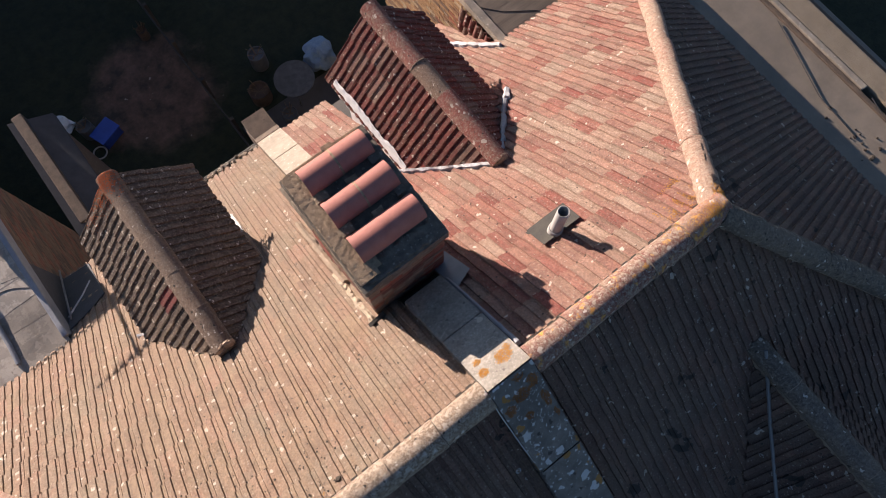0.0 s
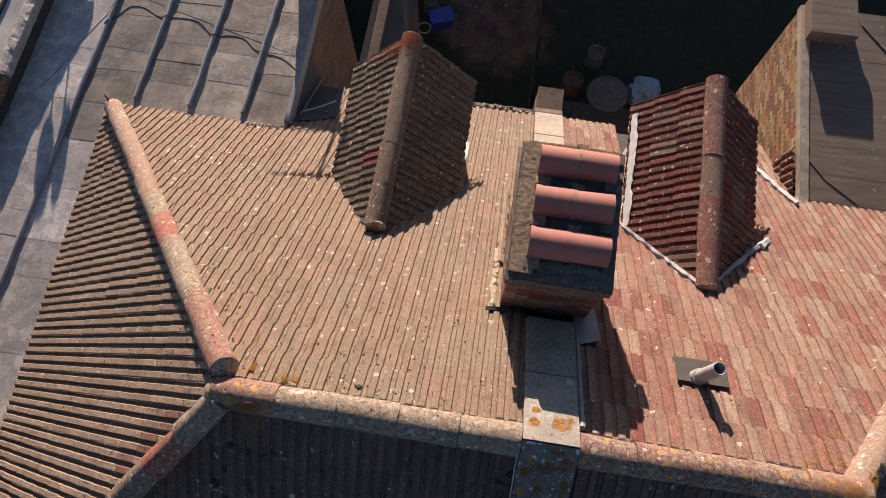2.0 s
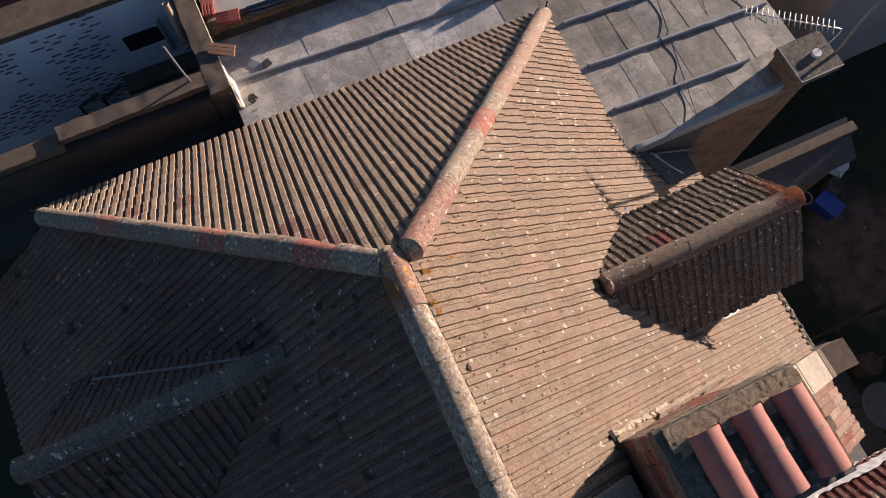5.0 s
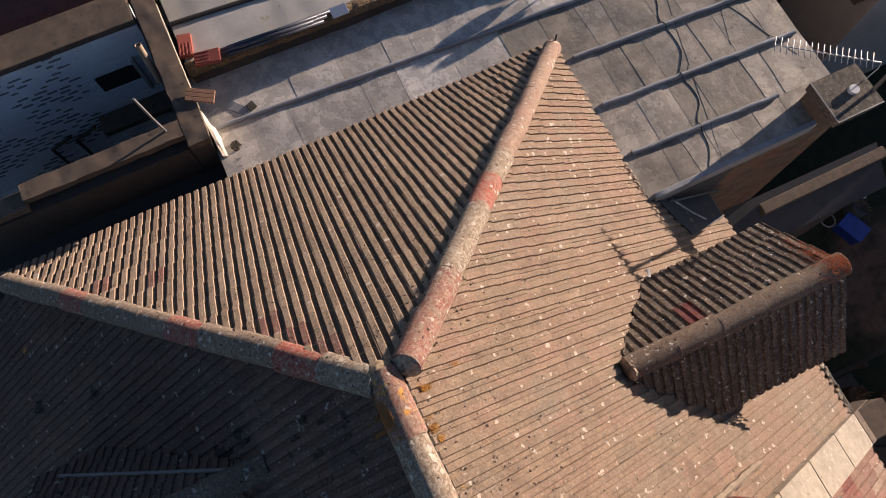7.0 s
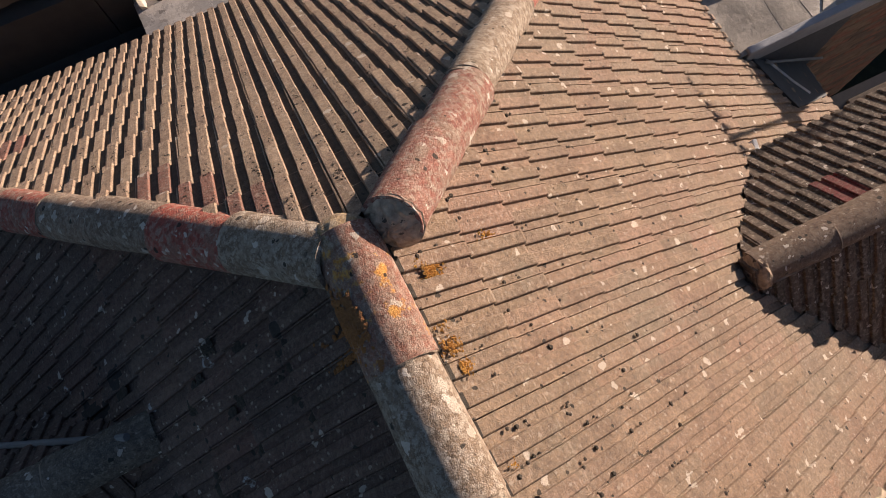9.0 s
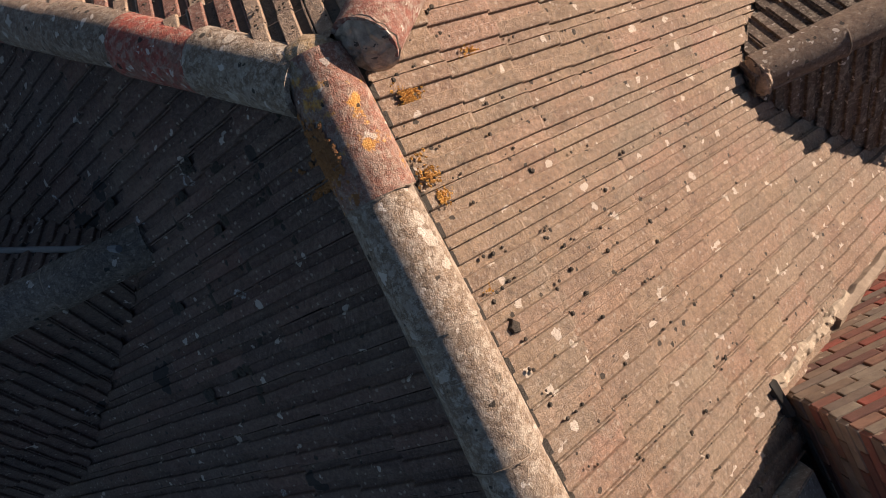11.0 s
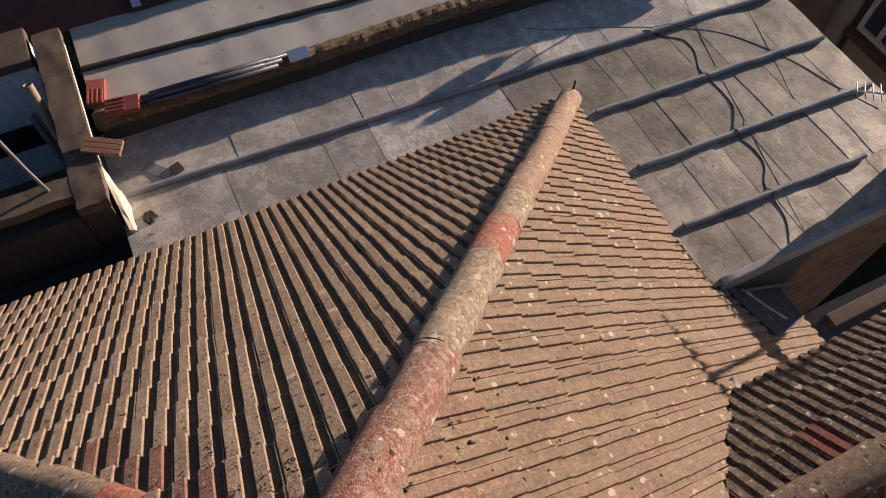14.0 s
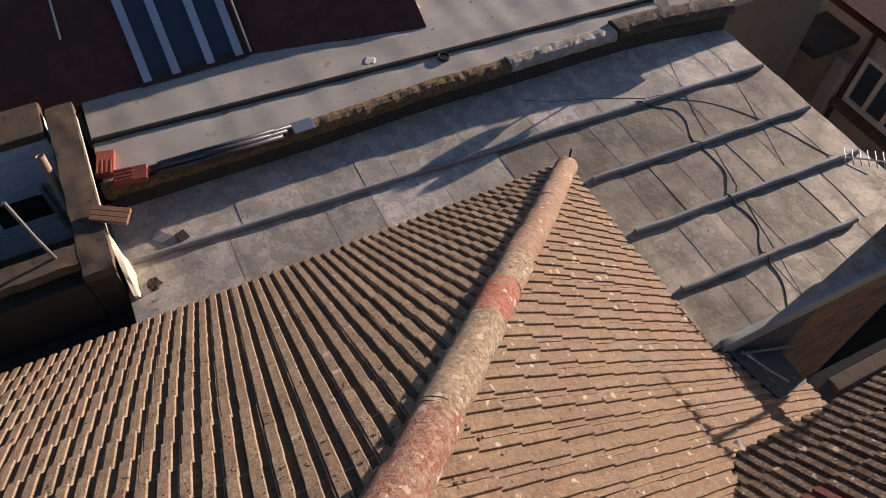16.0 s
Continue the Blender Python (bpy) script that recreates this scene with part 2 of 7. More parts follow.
def mineral(name, c1, c2, scale=12.0, rough=0.9, spots=(), bump=0.004, fine=120.0, stretch=None):
    n = Net(name)
    a, f, b = n.noise(scale, 5, 0.65, stretch), n.noise(fine, 4, 0.7), n.noise(scale * 0.14, 3, 0.5)
    c = n.mix(n.ramp(a, 0.32, 0.70), c1, c2)
    c = n.mix(n.math("MULTIPLY", n.ramp(b, 0.40, 0.66), 0.4), c, n.mix(0.5, c2, (0.04, 0.035, 0.03)))
    c = n.mix(n.math("MULTIPLY", n.ramp(f, 0.35, 0.7), 0.35), c, n.mix(0.6, c1, (0.03, 0.03, 0.03)))
    for s, share, radius, col in spots:
        c = n.mix(n.math("MULTIPLY", n.spots(s, share, radius, 0.5), 0.85), c, col)
    return n.finish(c, rough, n.math("ADD", f, a), bump)


M_dirt = mineral("moss_and_dirt_in_the_laps", (0.06, 0.048, 0.034), (0.028, 0.023, 0.017), 40, bump=0.01)
# Paints the ribs' shadow into the west slope's pans; also colours dark joints.
M_pan_shade_joint = mineral("pan_shade_and_dark_joint", (0.17, 0.13, 0.09), (0.07, 0.055, 0.04), 26, bump=0.008, spots=((30, 0.3, 0.3, (0.04, 0.034, 0.026)),))
M_mortar = mineral("crumbling_mortar", (0.42, 0.33, 0.24), (0.26, 0.19, 0.13), 18, bump=0.012)
M_sandy = mineral("sandy_flaunching", (0.42, 0.30, 0.185), (0.18, 0.125, 0.075), 22, bump=0.008, spots=((30, 0.3, 0.3, (0.44, 0.35, 0.24)), (24, 0.2, 0.3, (0.10, 0.08, 0.06))))
M_pale_mortar = mineral("pale_lumpy_mortar", (0.50, 0.41, 0.30), (0.31, 0.24, 0.165), 34, bump=0.008, spots=((40, 0.3, 0.3, (0.58, 0.5, 0.38)),))
M_flaunch = mineral("sooty_flaunching", (0.24, 0.20, 0.15), (0.085, 0.07, 0.055), 16, bump=0.014, spots=((20, 0.3, 0.3, (0.26, 0.225, 0.17)), (44, 0.3, 0.3, (0.32, 0.28, 0.22))))
M_coping = mineral("pale_concrete_coping", (0.46, 0.39, 0.30), (0.30, 0.25, 0.19), 11, spots=((9, 0.25, 0.22, (0.2, 0.17, 0.14)), (26, 0.35, 0.3, (0.52, 0.46, 0.38))))
M_capping = mineral("rough_concrete_capping", (0.44, 0.395, 0.33), (0.22, 0.20, 0.17), 34, bump=0.008, spots=((70, 0.35, 0.33, (0.56, 0.53, 0.47)), (24, 0.2, 0.3, (0.12, 0.108, 0.095)), (7, 0.15, 0.25, (0.52, 0.46, 0.36))))
M_plug = mineral("mossy_plug", (0.70, 0.52, 0.36), (0.22, 0.155, 0.10), 34, bump=0.006, spots=((34, 0.3, 0.32, (0.05, 0.04, 0.03)),))
M_pale_crust = mineral("pale_lichen_crust", (0.66, 0.64, 0.58), (0.50, 0.48, 0.43), 60, bump=0.004)
M_lichen = mineral("orange_lichen", (0.62, 0.33, 0.06), (0.44, 0.19, 0.03), 40, bump=0.006)
# Lichen spots over capping that is darkened for the shade south of the ridge.
M_capping_shade = mineral("shade_dark_lichened_capping", (0.28, 0.25, 0.215), (0.12, 0.105, 0.09), 9, bump=0.008, spots=((6.5, 0.6, 0.38, (0.36, 0.17, 0.03)), (9, 0.42, 0.36, (0.60, 0.60, 0.58)), (26, 0.35, 0.33, (0.62, 0.61, 0.58)), (15, 0.3, 0.3, (0.045, 0.04, 0.036))))
M_cap_tile = mineral("terracotta", (0.42, 0.165, 0.125), (0.34, 0.12, 0.09), 8, rough=0.75, fine=220, bump=0.0015)


def lead_material(name, k, tint=(1, 1, 1)):
    """Old lead sheet; every sheet has a tone of its own."""
    n = Net(name)
    col = lambda *c: tuple(v * k * t for v, t in zip(c, tint))
    a, b, c, f = n.noise(1.6, 5, 0.6), n.noise(6, 5, 0.7), n.noise(22, 4, 0.7), n.noise(130, 3, 0.7)
    runs = n.noise(7, 4, 0.7, (1, 0.12, 1))
    x = n.mix(n.ramp(a, 0.40, 0.62), col(0.50, 0.455, 0.395), col(0.38, 0.345, 0.30))
    x = n.mix(n.math("MULTIPLY", n.ramp(b, 0.46, 0.64), 0.55), x, col(0.53, 0.495, 0.44))
    x = n.mix(n.math("MULTIPLY", n.ramp(b, 0.50, 0.36), 0.55), x, col(0.23, 0.205, 0.175))
    x = n.mix(n.math("MULTIPLY", n.ramp(runs, 0.54, 0.66), 0.35), x, col(0.22, 0.18, 0.135))
    x = n.mix(n.math("MULTIPLY", n.ramp(c, 0.55, 0.68), 0.4), x, col(0.20, 0.175, 0.15))
    x = n.mix(n.math("MULTIPLY", n.ramp(f, 0.42, 0.60), 0.2), x, col(0.17, 0.16, 0.15))
    x = n.mix(n.math("MULTIPLY", n.spots(9, 0.14, 0.16, 0.5), 0.7), x, col(0.12, 0.10, 0.085))
    x = n.mix(n.math("MULTIPLY", n.spots(15, 0.10, 0.14, 0.5), 0.6), x, col(0.70, 0.66, 0.60))
    x = n.mix(1.0, x, n.ramp(n.random(), 0.0, 1.0, (0.70, 0.685, 0.66, 1), (1.18, 1.18, 1.18, 1)), "MULTIPLY")
    return n.finish(x, n.ramp(b, 0.3, 0.7, (0.46, 0.46, 0.46, 1), (0.66, 0.66, 0.66, 1)), n.math("ADD", n.math("MULTIPLY", c, 0.6), n.math("MULTIPLY", b, 1.6)), 0.003, 0.12)


M_lead = lead_material("weathered_lead", 1.5, (0.98, 1.0, 1.04))
# Darker and browner than the strip's lead; laid on the wing bays.
M_lead_wing = lead_material("brown_wing_lead", 0.80, (1.03, 1.0, 0.95))
M_lead_new = mineral("bright_lead", (0.34, 0.35, 0.37), (0.22, 0.23, 0.25), 5, rough=0.6, bump=0.002)
# Dark colour standing for the shade on the wing wall and corner tiles.
M_corner_shade = mineral("corner_shade_dark", (0.07, 0.075, 0.085), (0.045, 0.05, 0.055), 8, rough=0.8)
M_lead_pale = mineral("pale_sheet_roofing", (0.62, 0.58, 0.52), (0.46, 0.43, 0.385), 2.4, rough=0.5, bump=0.004, stretch=(1.2, 0.5, 1), spots=((4, 0.15, 0.2, (0.36, 0.30, 0.22)), (11, 0.15, 0.2, (0.24, 0.21, 0.17))))
M_felt = mineral("brown_mineral_felt", (0.215, 0.168, 0.122), (0.12, 0.093, 0.068), 6, bump=0.004, stretch=(0.22, 2.6, 1), spots=((7, 0.25, 0.2, (0.27, 0.23, 0.18)),))
M_asphalt = mineral("brown_asphalt_roof", (0.33, 0.27, 0.20), (0.22, 0.18, 0.135), 3, bump=0.004)
M_white = mineral("white_paint", (0.80, 0.79, 0.77), (0.70, 0.69, 0.66), 6, rough=0.6, bump=0.001)
M_chalky = mineral("chalky_mortar", (0.72, 0.70, 0.68), (0.34, 0.34, 0.36), 24, bump=0.006, spots=((18, 0.3, 0.3, (0.25, 0.25, 0.27)),))
M_white_brick = mineral("white_painted_brick", (0.84, 0.88, 0.93), (0.74, 0.80, 0.88), 5, rough=0.8, bump=0.003)
M_brown_coping = mineral("brown_coping_render", (0.17, 0.12, 0.082), (0.085, 0.062, 0.046), 7, bump=0.006, spots=((11, 0.3, 0.25, (0.06, 0.045, 0.035)),))
M_mossy = mineral("mossy_parapet", (0.36, 0.23, 0.115), (0.08, 0.055, 0.034), 34, bump=0.02, spots=((16, 0.3, 0.3, (0.36, 0.24, 0.12)),))
M_dull_pipe = mineral("dull_grey_pipe", (0.24, 0.24, 0.24), (0.17, 0.17, 0.17), 10, rough=0.5, bump=0.001)
M_pipe = mineral("grey_pipe", (0.52, 0.50, 0.47), (0.42, 0.40, 0.37), 10, rough=0.5, bump=0.001)
M_clay_pipe = mineral("buff_clay_pipe", (0.46, 0.33, 0.22), (0.34, 0.24, 0.16), 10, rough=0.7)
M_black = mineral("black_cable", (0.02, 0.02, 0.022), (0.03, 0.03, 0.03), 10, rough=0.6)
M_dark = mineral("dark_void", (0.012, 0.012, 0.012), (0.02, 0.02, 0.02), 5)
M_alu = Net("aluminium").finish((0.62, 0.62, 0.64), 0.35, None, 0, 0.9)
M_deck = mineral("bitumen_underlay", (0.045, 0.04, 0.036), (0.03, 0.028, 0.025), 8)
M_render = mineral("old_render", (0.30, 0.26, 0.21), (0.22, 0.19, 0.155), 3)
n_ground = Net("shaded_lawn_and_bare_soil")
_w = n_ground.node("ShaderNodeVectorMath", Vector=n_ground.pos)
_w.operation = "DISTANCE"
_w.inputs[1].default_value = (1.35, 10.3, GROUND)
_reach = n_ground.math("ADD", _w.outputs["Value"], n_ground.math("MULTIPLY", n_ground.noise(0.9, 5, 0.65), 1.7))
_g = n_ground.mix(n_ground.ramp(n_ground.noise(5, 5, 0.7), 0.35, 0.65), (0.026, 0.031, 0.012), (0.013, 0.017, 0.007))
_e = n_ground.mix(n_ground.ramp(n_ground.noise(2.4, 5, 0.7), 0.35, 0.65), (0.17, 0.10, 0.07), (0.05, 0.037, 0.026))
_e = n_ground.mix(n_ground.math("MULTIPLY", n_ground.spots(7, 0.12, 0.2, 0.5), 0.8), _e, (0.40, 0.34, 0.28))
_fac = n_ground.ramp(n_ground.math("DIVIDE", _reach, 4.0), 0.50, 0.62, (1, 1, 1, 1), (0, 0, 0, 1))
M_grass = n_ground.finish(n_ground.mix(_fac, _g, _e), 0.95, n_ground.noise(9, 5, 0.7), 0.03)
M_soil = mineral("bare_soil", (0.20, 0.125, 0.085), (0.06, 0.045, 0.03), 2.4, bump=0.03)
M_paving = mineral("garden_paving", (0.10, 0.09, 0.08), (0.07, 0.062, 0.055), 3)
M_blue = mineral("blue_plastic", (0.02, 0.07, 0.42), (0.015, 0.05, 0.33), 6, rough=0.4, bump=0.001)
M_sheet = mineral("pale_blue_tarpaulin", (0.42, 0.55, 0.68), (0.30, 0.42, 0.55), 9, rough=0.5, bump=0.02)
M_slate = mineral("dark_slate", (0.07, 0.07, 0.075), (0.045, 0.045, 0.05), 5, bump=0.003)
M_dark_tile = mineral("dark_maroon_tile", (0.15, 0.05, 0.04), (0.075, 0.032, 0.028), 6, bump=0.004)
M_blue_frame = mineral("blue_grey_frame", (0.50, 0.58, 0.74), (0.40, 0.48, 0.64), 8, rough=0.5, bump=0.001)


def brick_material(name, colours):
    n = Net(name)
    base = n.palette(n.random(), colours)
    f, a = n.noise(90, 4, 0.7), n.noise(14, 4, 0.6)
    c = n.mix(n.ramp(a, 0.35, 0.7), base, n.mix(0.5, base, (0.08, 0.05, 0.035)))
    c = n.mix(n.math("MULTIPLY", n.spots(18, 0.2, 0.3), 0.5), c, (0.5, 0.42, 0.3))
    return n.finish(c, 0.9, f, 0.004)


M_brick_buff = brick_material("buff_stock_brick", [(0.36, 0.20, 0.085), (0.24, 0.125, 0.06), (0.40, 0.26, 0.13), (0.29, 0.10, 0.05), (0.38, 0.22, 0.10), (0.18, 0.11, 0.065), (0.34, 0.19, 0.08), (0.43, 0.31, 0.18)])
M_brick_red = brick_material("soft_red_brick", [(0.26, 0.10, 0.068), (0.30, 0.16, 0.105), (0.18, 0.08, 0.06), (0.25, 0.175, 0.12), (0.34, 0.085, 0.055), (0.22, 0.165, 0.125), (0.30, 0.24, 0.175)])
M_brick_brown = brick_material("brown_stock_brick", [(0.18, 0.122, 0.082), (0.13, 0.094, 0.066), (0.22, 0.145, 0.095), (0.24, 0.11, 0.07)])
M_brick_patchy = mineral("white_limewashed_brick", (0.86, 0.90, 0.95), (0.78, 0.84, 0.92), 7, bump=0.002)


# ---- mesh helpers ----
def part(name, bm, material, parent=None, label=""):
    """One bmesh as one mesh object, under a thing or a part."""
    for e in bm.edges:
        if len(e.link_faces) == 2 and e.calc_face_angle(0) > 0.7:
            e.smooth = False
    me = bpy.data.meshes.new(name)
    bm.to_mesh(me)
    bm.free()
    me.materials.append(material)
    ob = new(name, me)
    if parent is not None:
        ob.parent = parent
    if label:
        ob["label"] = label
    return ob


def thing(name, label, category, group="", kind="", at=(0, 0, 0)):
    ob = new(name)
    ob.location = at
    ob.empty_display_size = 0.1
    return tagged(ob, label, category, group, kind)


def box(bm, lo, hi, bevel=0.0, m=None):
    r = bmesh.ops.create_cube(bm, size=1.0)
    vs = r["verts"]
    for v in vs:
        for k in range(3):
            v.co[k] = lo[k] + (v.co[k] + 0.5) * (hi[k] - lo[k])
    if bevel:
        es = list({e for v in vs for e in v.link_edges})
        g = bmesh.ops.bevel(bm, geom=es, offset=bevel, segments=2, affect="EDGES", profile=0.5)
        vs = g["verts"]
    if m is not None:
        bmesh.ops.transform(bm, matrix=m, verts=list({v for v in vs if v.is_valid}))
    return vs


def boxed(lo, hi, bevel=0.0, m=None):
    bm = bmesh.new()
    box(bm, lo, hi, bevel, m)
    return bm


def prism(points, z0, z1):
    """A plan outline pulled up from z0 to z1."""
    bm = bmesh.new()
    f = bm.faces.new([bm.verts.new((x, y, z0)) for x, y in points])
    g = bmesh.ops.extrude_face_region(bm, geom=[f])
    for v in g["geom"]:
        if isinstance(v, bmesh.types.BMVert):
            v.co.z = z1
    bmesh.ops.recalc_face_normals(bm, faces=bm.faces)
    return bm


def solid(faces):
    """A closed body from lists of corner places."""
    bm = bmesh.new()
    for f in faces:
        bm.faces.new([bm.verts.new(p) for p in f])
    bmesh.ops.remove_doubles(bm, verts=bm.verts, dist=1e-4)
    bmesh.ops.recalc_face_normals(bm, faces=bm.faces)
    return bm


def tube(points, radius, sides=10, caps=True):
    """A round bar through the given places."""
    bm = bmesh.new()
    pts = [Vector(p) for p in points]
    rings = []
    for i, p in enumerate(pts):
        d = (pts[min(i + 1, len(pts) - 1)] - pts[max(i - 1, 0)]).normalized()
        side = d.cross(Vector((0, 0, 1)))
        if side.length < 1e-3:
            side = d.cross(Vector((1, 0, 0)))
        side.normalize()
        up = side.cross(d)
        rings.append([bm.verts.new(p + (side * math.cos(a) + up * math.sin(a)) * radius) for a in (2 * math.pi * k / sides for k in range(sides))])
    for a, b in zip(rings, rings[1:]):
        for k in range(sides):
            bm.faces.new((a[k], a[(k + 1) % sides], b[(k + 1) % sides], b[k])).smooth = True
    if caps:
        bm.faces.new(rings[0][::-1])
        bm.faces.new(rings[-1])
    bmesh.ops.recalc_face_normals(bm, faces=bm.faces)
    return bm


def ring_pipe(base, top, r_out, r_in, sides=24, inside=0.3):
    """An open pipe with a wall and a hollow end."""
    bm = bmesh.new()
    base, top = Vector(base), Vector(top)
    q = (top - base).to_track_quat("Z", "Y")
    length = (top - base).length
    prof = [(r_out, 0), (r_out, length - 0.006), (r_out - 0.004, length), (r_in + 0.003, length), (r_in, length - 0.006), (r_in, length - inside)]
    rows = [[bm.verts.new(base + q @ Vector((r * math.cos(a), r * math.sin(a), h))) for a in (2 * math.pi * k / sides for k in range(sides))] for r, h in prof]
    for a, b in zip(rows, rows[1:]):
        for k in range(sides):
            bm.faces.new((a[k], a[(k + 1) % sides], b[(k + 1) % sides], b[k])).smooth = True
    bm.faces.new(rows[-1])
    return bm


def half_round(length, radius, wall=0.02, sides=14, flare=0.0, lip=0.0, closed=True):
    """A half-round tile along x, its rims on z = 0, open below; the far end may flare."""
    bm = bmesh.new()
    xs = [0, lip, lip + 0.001, length] if lip else [0, length]
    rows_o, rows_i = [], []
    for i, x in enumerate(xs):
        r = radius + flare * x / length + (0.012 if lip and i < 2 else 0)
        rows_o.append([bm.verts.new((x, -r * math.cos(math.pi * k / sides), r * math.sin(math.pi * k / sides))) for k in range(sides + 1)])
        rows_i.append([bm.verts.new((x, -(r - wall) * math.cos(math.pi * k / sides), (r - wall) * math.sin(math.pi * k / sides))) for k in range(sides + 1)])
    for rows in (rows_o, rows_i):
        for a, b in zip(rows, rows[1:]):
            for k in range(sides):
                bm.faces.new((a[k], a[k + 1], b[k + 1], b[k])).smooth = True
    for o, i in ((rows_o[0], rows_i[0]), (rows_o[-1], rows_i[-1])):
        for k in range(sides):
            bm.faces.new((o[k], o[k + 1], i[k + 1], i[k]))
    for k in (0, -1):
        for j in range(len(xs) - 1):
            bm.faces.new((rows_o[j][k], rows_o[j + 1][k], rows_i[j + 1][k], rows_i[j][k]))
    bmesh.ops.recalc_face_normals(bm, faces=bm.faces)
    return bm


# ---- tiled slopes ----
GAUGE, COVER = 0.335, 0.1965
PROFILE = [(u * 0.9825, h) for u, h in ((0.0, 0.002), (0.0020, 0.0140), (0.008, 0.0135), (0.0095, 0.002), (0.041, 0.001), (0.0435, 0.0155), (0.0470, 0.0185), (0.0955, 0.0185), (0.0985, 0.0155), (0.1005, 0.001), (0.141, 0.0),
           (0.1435, 0.0155), (0.1470, 0.0190), (0.1945, 0.0190), (0.198, 0.0155), (0.1995, 0.001))]


def tile_data(length=GAUGE):
    """Places and faces of one ribbed interlocking tile: u across, v up the slope, n out of it."""
    n, over = len(PROFILE), 0.055
    rows = [(0.0, 0.015, 0), (0.0, 0.034, 0), (0.012, 0.0375, 0), (length - 0.010, 0.0125, 0), (length + over, 0.008, 0)]
    verts = [(u, v, h + k) for v, k, _ in rows for u, h in PROFILE]
    faces = [(r * n + i, r * n + i + 1, (r + 1) * n + i + 1, (r + 1) * n + i) for r in range(4) for i in range(n - 1)]
    for s in (0, n - 1):
        faces.append((s, n + s, 2 * n + s, 3 * n + s, 4 * n + s))
    return verts, faces


TILE_VERTS, TILE_FACES = tile_data()


def tiled_slope(parent, origin, uphill, rise, columns, courses, material, inside, cuts=(), sag=None, pans=None):
    """Lay tiles on a slope. origin: a place on the lowest nose line; uphill: plan direction; rise: its tangent;
    inside(place): whether a tile centred there is laid; cuts: (place, normal) planes that trim the tiles."""
    d = Vector((uphill[0], uphill[1], 0)).normalized()
    c = 1 / math.sqrt(1 + rise * rise)
    v = Vector((d.x * c, d.y * c, rise * c))
    n = Vector((-d.x * rise * c, -d.y * rise * c, c))
    u = v.cross(n)
    base = Matrix((u, v, n)).transposed().to_4x4()
    shared = bpy.data.meshes.new("tile")
    shared.from_pydata(TILE_VERTS, [], TILE_FACES)
    shared.materials.append(material)
    shared.materials.append(M_dirt)
    for i in range(3 * (len(PROFILE) - 1), 4 * (len(PROFILE) - 1)):
        shared.polygons[i].material_index = 1
    if pans:
        shared.materials.append(pans)
        for i in range(2 * (len(PROFILE) - 1), 3 * (len(PROFILE) - 1)):
            if i - 2 * (len(PROFILE) - 1) in (3, 9):
                shared.polygons[i].material_index = 2
    laid = 0
    for row in range(courses):
        for col in range(columns[0], columns[1]):
            p = Vector(origin) + u * (col * COVER) + v * (row * GAUGE)
            mid = p + u * COVER / 2 + v * GAUGE / 2
            if not inside(mid):
                continue
            if sag:
                p.z += sag(mid)
            wob = pose(0, 0, random.uniform(-0.001, 0.003), random.gauss(0, 0.35), random.gauss(0, 0.45), random.gauss(0, 0.30))
            m = Matrix.Translation(p + v * random.gauss(0, 0.005)) @ base @ wob
            me = shared
            need = []
            for q, k in cuts:
                k = Vector(k).normalized()
                ds = [(m @ Vector((a, b, 0.0)) - Vector(q)).dot(k) for a in (0, COVER) for b in (0, GAUGE + 0.055)]
                if min(ds) > 0:
                    need = None
                    break
                if max(ds) > 0:
                    need.append((q, k))
            if need is None:
                continue
            if need:
                bm = bmesh.new()
                bm.from_mesh(shared)
                bmesh.ops.transform(bm, matrix=m, verts=bm.verts)
                for q, k in need:
                    bmesh.ops.bisect_plane(bm, geom=bm.verts[:] + bm.edges[:] + bm.faces[:], plane_co=Vector(q), plane_no=k, clear_outer=True)
                if not bm.faces:
                    bm.free()
                    continue
                bmesh.ops.transform(bm, matrix=m.inverted(), verts=bm.verts)
                me = bpy.data.meshes.new("tile")
                bm.to_mesh(me)
                bm.free()
                for m2 in shared.materials:
                    me.materials.append(m2)
            ob = new("tile", me)
            ob.parent = parent
            ob.matrix_basis = m
            laid += 1
    return laid


